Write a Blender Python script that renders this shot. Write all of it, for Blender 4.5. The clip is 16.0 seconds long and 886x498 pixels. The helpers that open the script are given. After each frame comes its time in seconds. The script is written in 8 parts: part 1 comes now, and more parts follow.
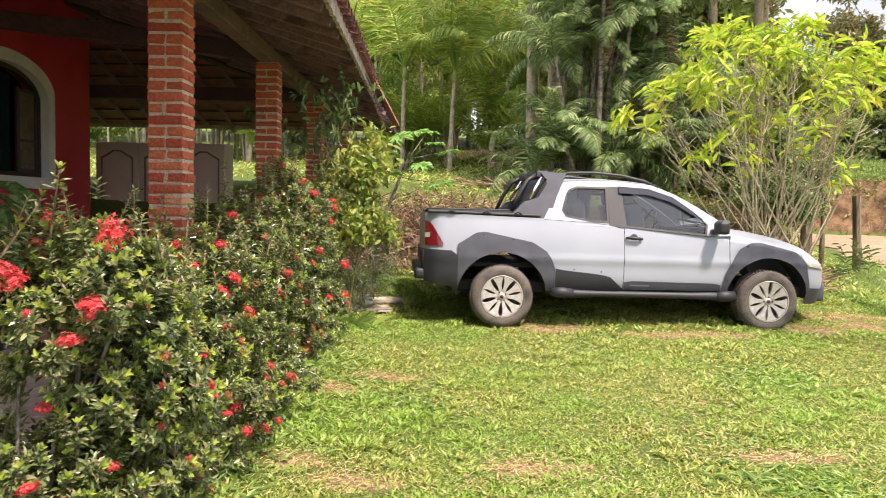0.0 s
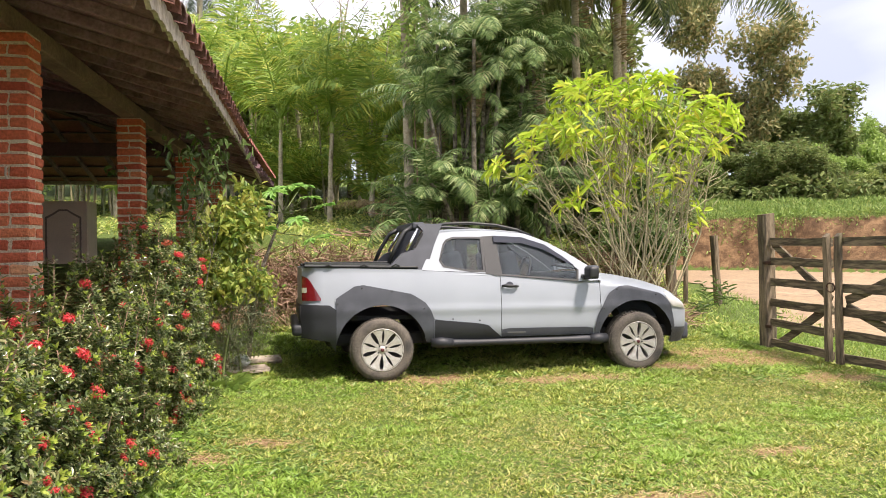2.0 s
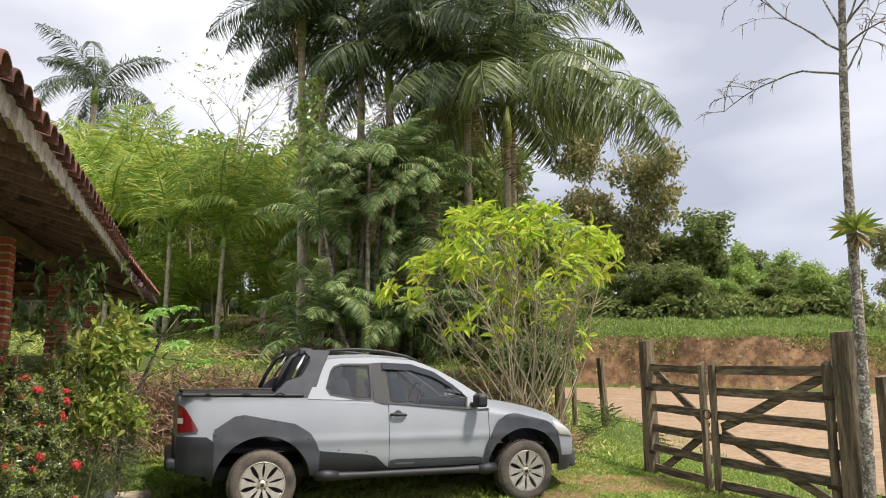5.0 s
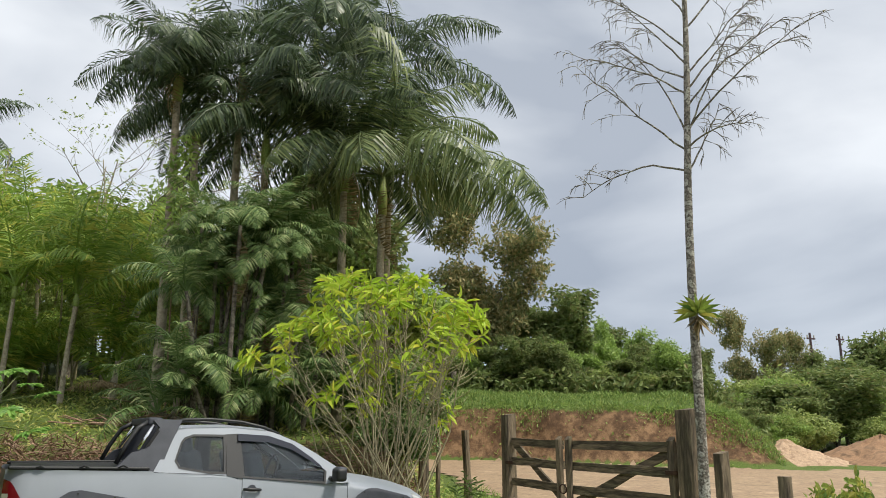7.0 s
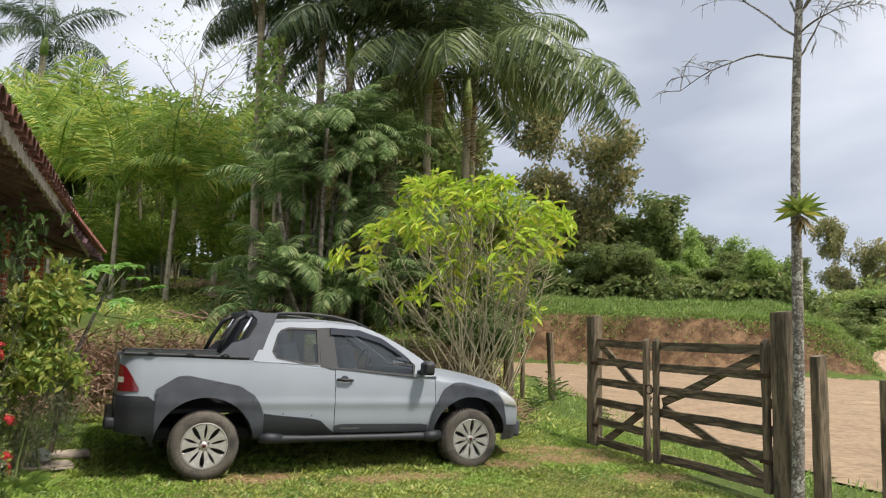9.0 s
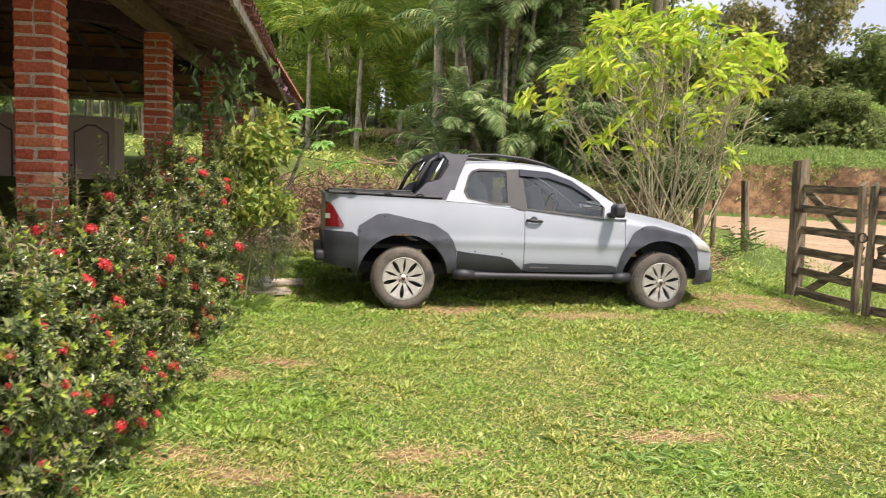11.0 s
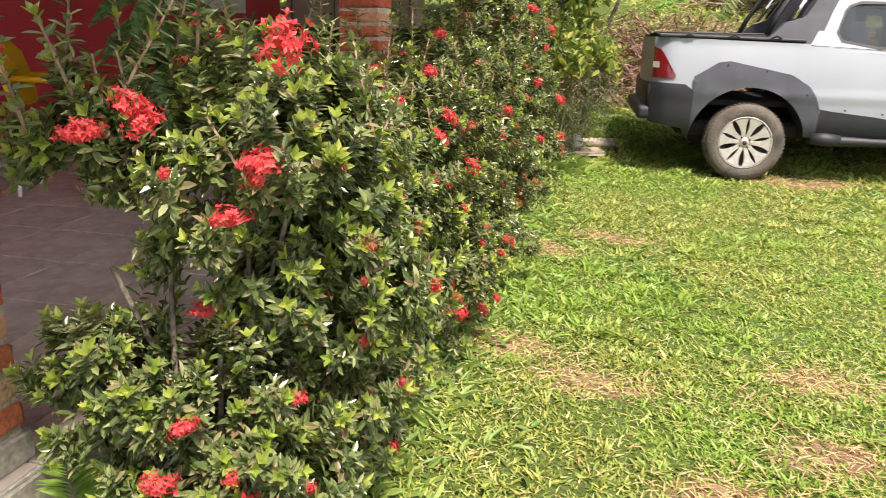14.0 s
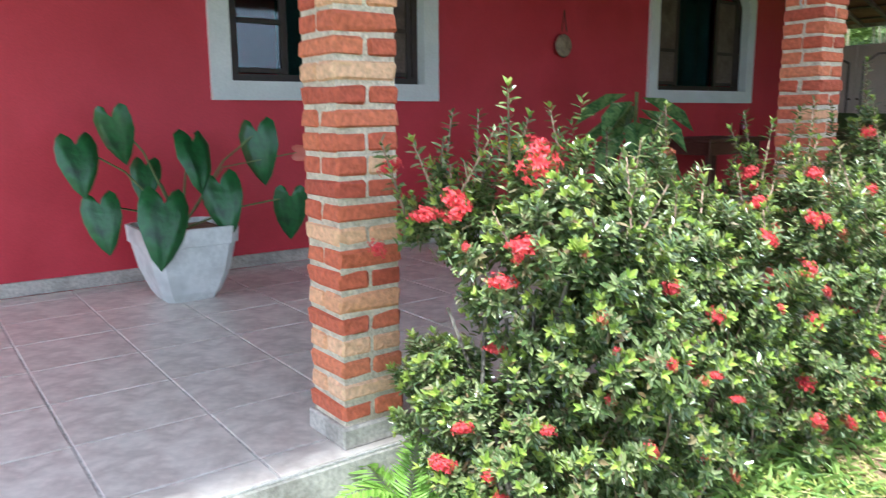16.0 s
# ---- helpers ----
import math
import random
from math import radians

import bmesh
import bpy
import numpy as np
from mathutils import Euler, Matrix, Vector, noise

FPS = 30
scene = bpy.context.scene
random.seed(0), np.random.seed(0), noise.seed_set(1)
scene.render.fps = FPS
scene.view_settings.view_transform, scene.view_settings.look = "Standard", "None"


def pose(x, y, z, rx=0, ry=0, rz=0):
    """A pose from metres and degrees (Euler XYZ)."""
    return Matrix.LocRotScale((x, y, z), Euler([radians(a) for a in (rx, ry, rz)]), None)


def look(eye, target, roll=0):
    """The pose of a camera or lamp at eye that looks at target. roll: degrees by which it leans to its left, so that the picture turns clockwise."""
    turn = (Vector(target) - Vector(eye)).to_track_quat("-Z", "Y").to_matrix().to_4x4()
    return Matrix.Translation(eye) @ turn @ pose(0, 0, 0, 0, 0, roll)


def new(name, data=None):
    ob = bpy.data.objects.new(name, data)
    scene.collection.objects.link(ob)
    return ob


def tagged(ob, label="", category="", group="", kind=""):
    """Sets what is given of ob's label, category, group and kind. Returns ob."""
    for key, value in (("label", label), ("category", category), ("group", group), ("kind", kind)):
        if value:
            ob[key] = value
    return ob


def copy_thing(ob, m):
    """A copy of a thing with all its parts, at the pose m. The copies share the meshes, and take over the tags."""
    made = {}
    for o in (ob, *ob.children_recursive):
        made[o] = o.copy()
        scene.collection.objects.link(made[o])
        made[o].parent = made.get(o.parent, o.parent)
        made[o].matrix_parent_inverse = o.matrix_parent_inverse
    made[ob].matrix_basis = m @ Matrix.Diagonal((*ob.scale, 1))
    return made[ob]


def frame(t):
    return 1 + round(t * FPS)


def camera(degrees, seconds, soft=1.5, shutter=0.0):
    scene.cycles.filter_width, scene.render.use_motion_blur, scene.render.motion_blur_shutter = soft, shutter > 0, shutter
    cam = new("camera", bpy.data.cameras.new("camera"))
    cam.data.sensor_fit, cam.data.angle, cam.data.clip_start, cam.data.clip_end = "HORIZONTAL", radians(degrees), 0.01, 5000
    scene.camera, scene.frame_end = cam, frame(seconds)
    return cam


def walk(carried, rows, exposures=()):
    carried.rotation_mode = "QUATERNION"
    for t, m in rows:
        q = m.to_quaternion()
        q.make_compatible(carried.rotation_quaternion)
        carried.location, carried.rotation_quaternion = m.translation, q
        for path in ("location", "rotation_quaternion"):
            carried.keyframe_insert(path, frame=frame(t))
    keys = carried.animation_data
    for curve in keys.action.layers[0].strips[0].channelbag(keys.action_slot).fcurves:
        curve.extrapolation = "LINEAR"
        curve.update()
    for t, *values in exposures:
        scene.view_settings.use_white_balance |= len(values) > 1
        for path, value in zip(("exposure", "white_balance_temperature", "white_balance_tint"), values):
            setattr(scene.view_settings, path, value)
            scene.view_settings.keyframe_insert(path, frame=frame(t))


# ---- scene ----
cam = camera(61.2, 16.0, soft=0.3, shutter=0.3)
PATH = [
    (0, (-0.199, 0.526, 1.54), (-0.193, 2.523, 1.428), 1.0),
    (0.5, (-0.15, 0.524, 1.548), (-0.047, 2.52, 1.469), 0.3),
    (1, (-0.122, 0.528, 1.562), (0.061, 2.519, 1.514), -0.2),
    (1.5, (-0.108, 0.531, 1.584), (0.139, 2.515, 1.564), -0.7),
    (2, (-0.108, 0.544, 1.606), (0.198, 2.52, 1.617), -0.9),
    (2.5, (-0.096, 0.531, 1.627), (0.27, 2.497, 1.668), -0.8),
    (3, (-0.076, 0.557, 1.643), (0.334, 2.513, 1.716), -0.8),
    (3.5, (-0.068, 0.558, 1.672), (0.376, 2.505, 1.784), -0.9),
    (6, (-0.006, 0.483, 1.783), (0.7, 2.306, 2.207), -0.2),
    (6.5, (0.006, 0.471, 1.777), (0.8, 2.247, 2.238), -0.1),
    (7, (0.026, 0.456, 1.783), (0.889, 2.195, 2.262), 0.1),
    (7.5, (0.027, 0.449, 1.784), (0.908, 2.182, 2.254), 0.5),
    (8, (0.004, 0.46, 1.77), (0.846, 2.226, 2.187), 0.8),
    (8.5, (0.031, 0.504, 1.739), (0.798, 2.321, 2.072), 1.1),
    (11, (-0.094, 0.595, 1.575), (0.148, 2.573, 1.41), 1.7),
    (11.5, (-0.225, 0.638, 1.55), (-0.106, 2.619, 1.303), 2.0),
    (12, (-0.383, 0.714, 1.521), (-0.407, 2.683, 1.174), 2.4),
    (12.5, (-0.422, 0.887, 1.469), (-0.583, 2.831, 1.028), 2.3),
    (13, (-0.445, 1.086, 1.466), (-0.716, 3.003, 0.966), 2.0),
    (13.5, (-0.5, 1.264, 1.449), (-0.866, 3.156, 0.913), 1.6),
    (14, (-0.55, 1.405, 1.471), (-0.995, 3.276, 0.921), 0.9),
    (14.5, (-0.443, 1.484, 1.461), (-1.14, 3.276, 0.913), 0.7),
    (15, (-0.251, 1.489, 1.483), (-1.264, 3.131, 0.958), 0.8),
    (15.5, (-0.051, 1.415, 1.513), (-1.388, 2.828, 1.049), 0.3),
    (16, (0.136, 1.381, 1.561), (-1.447, 2.552, 1.208), -0.4),
]
EXPOSURES = [(0.0, 1.03, 6800, 21), (1.5, 0.90, 6750, 18), (3.5, 0.66, 6600, 15), (6.0, 0.13, 6650, 12), (7.5, -0.03, 6400, 7), (8.5, 0.03, 6400, 9), (11.0, 0.78, 6700, 17), (12.5, 0.93, 6800, 16), (14.0, 1.0, 6850, 16), (14.5, 1.08, 6700, 17), (15.0, 1.15, 5500, 14), (15.5, 1.46, 5000, 4), (16.0, 1.66, 5250, 6)]
walk(cam, [(t, look(eye, target, roll)) for t, eye, target, roll in PATH], EXPOSURES)

# ---------------------------------------------------------------- light
world = bpy.data.worlds.new("overcast_sky")
scene.world = world
world.use_nodes = True
wn, wl = world.node_tree.nodes, world.node_tree.links
wn.clear()
w_out, w_bg = wn.new("ShaderNodeOutputWorld"), wn.new("ShaderNodeBackground")
w_sky, w_mix, w_noise, w_ramp = wn.new("ShaderNodeTexSky"), wn.new("ShaderNodeMix"), wn.new("ShaderNodeTexNoise"), wn.new("ShaderNodeValToRGB")
w_sky.sky_type, w_sky.sun_disc = "NISHITA", False
w_sky.sun_elevation, w_sky.sun_rotation = radians(60), radians(142)
w_mix.data_type = "RGBA"
w_mix.inputs["Factor"].default_value = 0.93
w_noise.inputs["Scale"].default_value, w_noise.inputs["Detail"].default_value = 1.7, 6.0
w_noise.inputs["Roughness"].default_value, w_noise.inputs["Distortion"].default_value = 0.45, 0.35
w_ramp.color_ramp.elements[0].position, w_ramp.color_ramp.elements[0].color = 0.34, (3.6, 3.9, 4.5, 1)
w_ramp.color_ramp.elements[1].position, w_ramp.color_ramp.elements[1].color = 0.58, (7.2, 7.35, 7.7, 1)
w_tc, w_map = wn.new("ShaderNodeTexCoord"), wn.new("ShaderNodeMapping")
w_map.inputs["Scale"].default_value, w_map.inputs["Location"].default_value = (1.0, 1.0, 2.6), (0.35, 0.1, 0.4)
wl.new(w_tc.outputs["Generated"], w_map.inputs["Vector"])
wl.new(w_map.outputs["Vector"], w_noise.inputs["Vector"])
wl.new(w_noise.outputs["Fac"], w_ramp.inputs["Fac"])
wl.new(w_sky.outputs["Color"], w_mix.inputs["A"])
wl.new(w_ramp.outputs["Color"], w_mix.inputs["B"])
# the cloud deck is thicker and bluer towards the horizon
w_sep, w_low, w_dim = wn.new("ShaderNodeSeparateXYZ"), wn.new("ShaderNodeValToRGB"), wn.new("ShaderNodeMix")
w_dim.data_type, w_dim.blend_type = "RGBA", "MULTIPLY"
w_dim.inputs["Factor"].default_value = 1.0
w_low.color_ramp.elements[0].position, w_low.color_ramp.elements[0].color = 0.02, (0.74, 0.78, 0.84, 1)
w_low.color_ramp.elements[1].position, w_low.color_ramp.elements[1].color = 0.36, (1.0, 1.0, 1.0, 1)
wl.new(w_tc.outputs["Generated"], w_sep.inputs["Vector"])
wl.new(w_sep.outputs["Z"], w_low.inputs["Fac"])
wl.new(w_mix.outputs["Result"], w_dim.inputs["A"])
wl.new(w_low.outputs["Color"], w_dim.inputs["B"])
wl.new(w_dim.outputs["Result"], w_bg.inputs["Color"])
w_bg.inputs["Strength"].default_value = 0.135
wl.new(w_bg.outputs["Background"], w_out.inputs["Surface"])

sun_data = bpy.data.lights.new("sun", "SUN")
sun_data.energy, sun_data.angle, sun_data.color = 4.3, radians(7), (1.0, 0.93, 0.82)
sun = new("sun", sun_data)
SUN_AZ, SUN_EL = radians(-38), radians(60)
sun_dir = Vector((math.sin(SUN_AZ) * math.cos(SUN_EL) * -1, -math.cos(SUN_AZ) * math.cos(SUN_EL), math.sin(SUN_EL)))
sun.matrix_world = look(sun_dir * 60, (0, 0, 0))

# ---------------------------------------------------------------- helpers
rng = np.random.default_rng(7)


def hue(h):
    """Linear colour from a display hex string."""
    c = [int(h[i:i + 2], 16) / 255 for i in (0, 2, 4)]
    return tuple((v / 12.92 if v < 0.04045 else ((v + 0.055) / 1.055) ** 2.4) for v in c) + (1.0,)


def material(name, colours, scale=8.0, rough=0.7, bump=0.0, bump_scale=40.0, metal=0.0, source="noise", detail=6.0, fine=0.25, spec=0.5, coat=0.0, grain=None):
    """Colours over coarse noise (or by piece), broken by fine grain, with relief; grain stretches it along a fibre."""
    m = bpy.data.materials.new(name)
    m.use_nodes = True
    n, l = m.node_tree.nodes, m.node_tree.links
    b = n["Principled BSDF"]
    b.inputs["Roughness"].default_value, b.inputs["Metallic"].default_value = rough, metal
    b.inputs["Specular IOR Level"].default_value, b.inputs["Coat Weight"].default_value = spec, coat
    tc = n.new("ShaderNodeTexCoord")
    ramp = n.new("ShaderNodeValToRGB")
    els = ramp.color_ramp.elements
    while len(els) < len(colours):
        els.new(0.5)
    for i, c in enumerate(colours):
        lo, hi = (0.3, 0.7) if source == "noise" else (0.0, 1.0)
        els[i].position = lo + (hi - lo) * i / max(1, len(colours) - 1)
        els[i].color = c
    big = n.new("ShaderNodeTexNoise")
    big.inputs["Scale"].default_value, big.inputs["Detail"].default_value = scale, detail
    at = tc.outputs["Object"]
    if grain:
        along = n.new("ShaderNodeMapping")
        along.inputs["Scale"].default_value = grain
        l.new(at, along.inputs["Vector"])
        at = along.outputs["Vector"]
    l.new(at, big.inputs["Vector"])
    if source == "noise":
        l.new(big.outputs["Fac"], ramp.inputs["Fac"])
    elif source == "island":
        g = n.new("ShaderNodeNewGeometry")
        l.new(g.outputs["Random Per Island"], ramp.inputs["Fac"])
    else:
        g = n.new("ShaderNodeObjectInfo")
        l.new(g.outputs["Random"], ramp.inputs["Fac"])
    tiny = n.new("ShaderNodeTexNoise")
    tiny.inputs["Scale"].default_value, tiny.inputs["Detail"].default_value = bump_scale, 8.0
    l.new(at, tiny.inputs["Vector"])
    bright = n.new("ShaderNodeMapRange")
    bright.inputs["From Min"].default_value, bright.inputs["From Max"].default_value = 0.3, 0.7
    bright.inputs["To Min"].default_value, bright.inputs["To Max"].default_value = 1 - fine, 1 + fine
    l.new(tiny.outputs["Fac"], bright.inputs["Value"])
    mul = n.new("ShaderNodeMix")
    mul.data_type, mul.blend_type = "RGBA", "MULTIPLY"
    mul.inputs["Factor"].default_value = 1.0
    l.new(ramp.outputs["Color"], mul.inputs["A"])
    l.new(bright.outputs["Result"], mul.inputs["B"])
    l.new(mul.outputs["Result"], b.inputs["Base Color"])
    if bump:
        bp = n.new("ShaderNodeBump")
        bp.inputs["Strength"].default_value, bp.inputs["Distance"].default_value = bump, 0.02
        l.new(tiny.outputs["Fac"], bp.inputs["Height"])
        l.new(bp.outputs["Normal"], b.inputs["Normal"])
    return m


def leaf_material(name, colours, rough=0.45, through_light=0.35, spec=0.4, patch=None, patch_scale=1.2):
    """Leaves: a colour for each leaf, light passing through; patch tints whole stretches."""
    m = material(name, colours, 3.0, rough, 0.0, 60.0, source="island", fine=0.18, spec=spec)
    n, l = m.node_tree.nodes, m.node_tree.links
    b, out = n["Principled BSDF"], n["Material Output"]
    tr, mx = n.new("ShaderNodeBsdfTranslucent"), n.new("ShaderNodeMixShader")
    mx.inputs["Fac"].default_value = through_light
    col = b.inputs["Base Color"].links[0].from_socket
    if patch:
        pn, pr, pm = n.new("ShaderNodeTexNoise"), n.new("ShaderNodeMapRange"), n.new("ShaderNodeMix")
        pn.inputs["Scale"].default_value, pn.inputs["Detail"].default_value = patch_scale, 5.0
        pr.inputs["From Min"].default_value, pr.inputs["From Max"].default_value, pr.inputs["To Max"].default_value = 0.42, 0.62, 0.75
        pm.data_type = "RGBA"
        pm.inputs["B"].default_value = patch
        l.new(n["Texture Coordinate"].outputs["Object"], pn.inputs["Vector"])
        l.new(pn.outputs["Fac"], pr.inputs["Value"])
        l.new(pr.outputs["Result"], pm.inputs["Factor"])
        l.new(col, pm.inputs["A"])
        col = pm.outputs["Result"]
        l.new(col, b.inputs["Base Color"])
    l.new(col, tr.inputs["Color"])
    l.new(b.outputs["BSDF"], mx.inputs[1])
    l.new(tr.outputs["BSDF"], mx.inputs[2])
    l.new(mx.outputs["Shader"], out.inputs["Surface"])
    return m


def mesh_of(name, verts, faces, mat, smooth=False):
    me = bpy.data.meshes.new(name)
    me.from_pydata(verts if isinstance(verts, list) else verts.tolist(), [], faces if isinstance(faces, list) else faces.tolist())
    me.materials.append(mat)
    if smooth:
        me.shade_smooth()
    me.update()
    return me


def bm_mesh(name, bm, mat, smooth=False):
    me = bpy.data.meshes.new(name)
    bmesh.ops.recalc_face_normals(bm, faces=bm.faces)
    bm.to_mesh(me)
    bm.free()
    me.materials.append(mat)
    if smooth:
        me.shade_smooth()
    return me


def part(name, data, mat, parent, label="", smooth=False, kind=""):
    """One mesh object under a thing or a part, from a bmesh or a ready mesh."""
    me = bm_mesh(name, data, mat, smooth) if isinstance(data, bmesh.types.BMesh) else data
    ob = new(name, me)
    ob.parent = parent
    return tagged(ob, label, kind=kind)


def thing(name, m=None, label="", category="", group="", kind="", data=None):
    ob = new(name, data)
    if m is not None:
        ob.matrix_basis = m
    return tagged(ob, label, category, group, kind)


def box(sx, sy, sz, at=(0, 0, 0), bevel=0.0, turn=None, seg=1, bm=None):
    """A box with its middle at 'at'."""
    own = bmesh.new()
    bmesh.ops.create_cube(own, size=1.0, matrix=Matrix.Diagonal((sx, sy, sz, 1)))
    if bevel:
        bmesh.ops.bevel(own, geom=own.edges[:], offset=bevel, segments=seg, affect="EDGES", profile=0.6)
    m = Matrix.Translation(at) @ (turn if turn is not None else Matrix())
    bmesh.ops.transform(own, matrix=m, verts=own.verts)
    if bm is None:
        return own
    return join(bm, own)


def join(bm, other):
    tmp = bpy.data.meshes.new("tmp")
    other.to_mesh(tmp)
    other.free()
    bm.from_mesh(tmp)
    bpy.data.meshes.remove(tmp)
    return bm


def tube(points, radii, sides=8, bm=None, cap=True):
    """A tapering tube along points."""
    bm = bm or bmesh.new()
    pts = [Vector(p) for p in points]
    rings = []
    ref = Vector((0.31, 0.87, 0.12))
    for i, p in enumerate(pts):
        d = (pts[min(i + 1, len(pts) - 1)] - pts[max(i - 1, 0)]).normalized()
        a = d.cross(ref)
        if a.length < 0.05:
            a = d.cross(Vector((1, 0, 0)))
        a.normalize()
        c = d.cross(a)
        r = float(radii[i] if hasattr(radii, "__len__") else radii)
        rings.append([bm.verts.new(p + r * (math.cos(2 * math.pi * k / sides) * a + math.sin(2 * math.pi * k / sides) * c)) for k in range(sides)])
    for r0, r1 in zip(rings, rings[1:]):
        for k in range(sides):
            bm.faces.new((r0[k], r0[(k + 1) % sides], r1[(k + 1) % sides], r1[k]))
    if cap:
        bm.faces.new(rings[0][::-1])
        bm.faces.new(rings[-1])
    return bm


def lathe(profile, sides=32, cap=True):
    """A turned shape from (radius, height) pairs."""
    bm = bmesh.new()
    rings = []
    for r, h in profile:
        ring = []
        for k in range(sides):
            a = 2 * math.pi * k / sides
            ring.append(bm.verts.new((r * math.cos(a), r * math.sin(a), h)))
        rings.append(ring)
    for r0, r1 in zip(rings, rings[1:]):
        for k in range(sides):
            bm.faces.new((r0[k], r0[(k + 1) % sides], r1[(k + 1) % sides], r1[k]))
    if cap:
        bm.faces.new(rings[0][::-1])
        bm.faces.new(rings[-1])
    return bm


def plate(outline, place, thick):
    """A flat outline of 2D points, laid into space by place(u, v, depth), with a thickness."""
    bm = bmesh.new()
    a = [bm.verts.new(place(u, v, 0)) for u, v in outline]
    b = [bm.verts.new(place(u, v, thick)) for u, v in outline]
    bm.faces.new(a)
    bm.faces.new(b[::-1])
    n = len(a)
    for i in range(n):
        bm.faces.new((a[i], b[i], b[(i + 1) % n], a[(i + 1) % n]))
    return bm


def unit(v):
    return v / np.maximum(np.linalg.norm(v, axis=-1, keepdims=True), 1e-9)


def leaf_arrays(P, D, N, L, W, shape="kite", droop=0.15, fold=0.12):
    """Leaves from bases, directions, normals, lengths and widths: vertices and faces."""
    P, D = np.asarray(P, float), unit(np.asarray(D, float))
    S = unit(np.cross(D, N))
    U = np.cross(S, D)
    L, W = np.broadcast_to(L, len(P))[:, None], np.broadcast_to(W, len(P))[:, None]
    n = len(P)
    if shape == "kite":
        mid = P + D * L * 0.42 + U * W * fold
        V = np.stack([P, mid + S * W / 2 - U * W * fold, P + D * L - U * L * droop, mid - S * W / 2 - U * W * fold], 1)
        F = np.array([[0, 1, 2, 3]])
        faces = (F[None] + 4 * np.arange(n)[:, None, None]).reshape(-1, 4)
        return V.reshape(-1, 3), faces
    if shape == "blade":
        V = np.stack([P - S * W / 2, P + S * W / 2, P + D * L - U * L * droop], 1)
        return V.reshape(-1, 3), np.arange(3 * n).reshape(-1, 3)
    a, b = P + D * L * 0.28 + U * W * fold, P + D * L * 0.68 - U * L * droop * 0.35 + U * W * fold
    V = np.stack([P, a + S * W * 0.46, b + S * W * 0.42, P + D * L - U * L * droop, b - S * W * 0.42, a - S * W * 0.46], 1)
    faces = (np.array([[0, 1, 2, 3], [0, 3, 4, 5]])[None] + 6 * np.arange(n)[:, None, None]).reshape(-1, 4)
    return V.reshape(-1, 3), faces


def rand_dirs(n, r=None):
    v = (r or rng).normal(size=(n, 3))
    return unit(v)


def smooth_step(a, b, v):
    t = np.clip((v - a) / (b - a), 0, 1)
    return t * t * (3 - 2 * t)


# ---------------------------------------------------------------- the lie of the land
def wave(x, y, f, s):
    return np.sin(x * f + 1.7 * s + 0.9 * np.sin(y * f * 0.7 + s)) * np.cos(y * f * 0.83 - 2.1 * s + 0.7 * np.sin(x * f * 0.6 - s))


def ground_z(x, y):
    x, y = np.asarray(x, float), np.asarray(y, float)
    hill = np.interp(y, [-40, 0, 4, 6, 8, 9.3, 10.2, 10.55, 11.2, 13, 17, 22, 30, 45, 90, 400, 2000], [-0.8, 0.10, 0.20, 0.26, 0.335, 0.45, 0.72, 1.0, 1.5, 1.85, 2.35, 3.0, 4.2, 6.0, 9, 9, 9])
    hill = hill + 0.07 * smooth_step(-0.3, -1.6, x) * smooth_step(12, 8, y)
    low = 0.30 + np.interp(y, [-2000, -40, 0, 8, 13, 28, 60, 200, 2000], [-0.9, -0.9, -0.15, 0.0, 0.27, 0.62, 1.2, 2.0, 2.0]) - 0.010 * np.clip(x - 5.4, 0, 60)
    edge = np.maximum(4.6, 0.42 * y)
    w = smooth_step(0.9, -0.9, x - edge) * smooth_step(6.0, 9.5, y) + smooth_step(4.5, 3.0, x) * smooth_step(9.5, 6.0, y)
    z = low + (hill - low) * np.clip(w, 0, 1)
    s = (x - 12.9) * 0.614 + (y - 27.6) * 0.789 + 0.45 * wave(x, y, 0.7, 2) + 0.2 * wave(x, y, 2.1, 4)
    t = (x - 12.9) * 0.789 - (y - 27.6) * 0.614
    up = smooth_step(-0.2, 1.3, s) * 0.8 + smooth_step(1.0, 4.5, s) * 0.2
    end = smooth_step(13.5, 10.3, t + 0.8 * wave(x, y, 0.9, 5)) * smooth_step(0.0, 3.0, x - edge + 1.0)
    z = z + 2.55 * up * end + 0.02 * np.clip(s, 0, 60) * end
    z = z + 0.012 * wave(x, y, 2.3, 1) + 0.02 * wave(x, y, 0.9, 3) * smooth_step(3, 8, np.hypot(x - 1, y - 4))
    return z


def gz(x, y):
    return float(ground_z(x, y))

# ---------------------------------------------------------------- materials
M = {}
M["brick"] = material("brick", [hue("b0523a"), hue("c76a4a"), hue("b85a40"), hue("cd7a56"), hue("bf6244"), hue("a84c38"), hue("c9704e"), hue("b4583f")], 14, 0.88, 0.6, 55, source="object", fine=0.26)
M["brick_pale"] = material("pale_brick", [hue("dca47c"), hue("dfb490"), hue("d2926a"), hue("d8ae8a")], 14, 0.88, 0.6, 55, source="object", fine=0.22)
M["mortar"] = material("mortar", [hue("b8a894"), hue("d8c9b2")], 20, 0.95, 0.6, 90)
M["concrete"] = material("concrete", [hue("a39b90"), hue("bab2a6"), hue("8d867c")], 5, 0.85, 0.3, 60)
M["red_paint"] = material("red_paint", [hue("bc2b39"), hue("c63543"), hue("b22735")], 1.3, 0.5, 0.12, 90, fine=0.07)
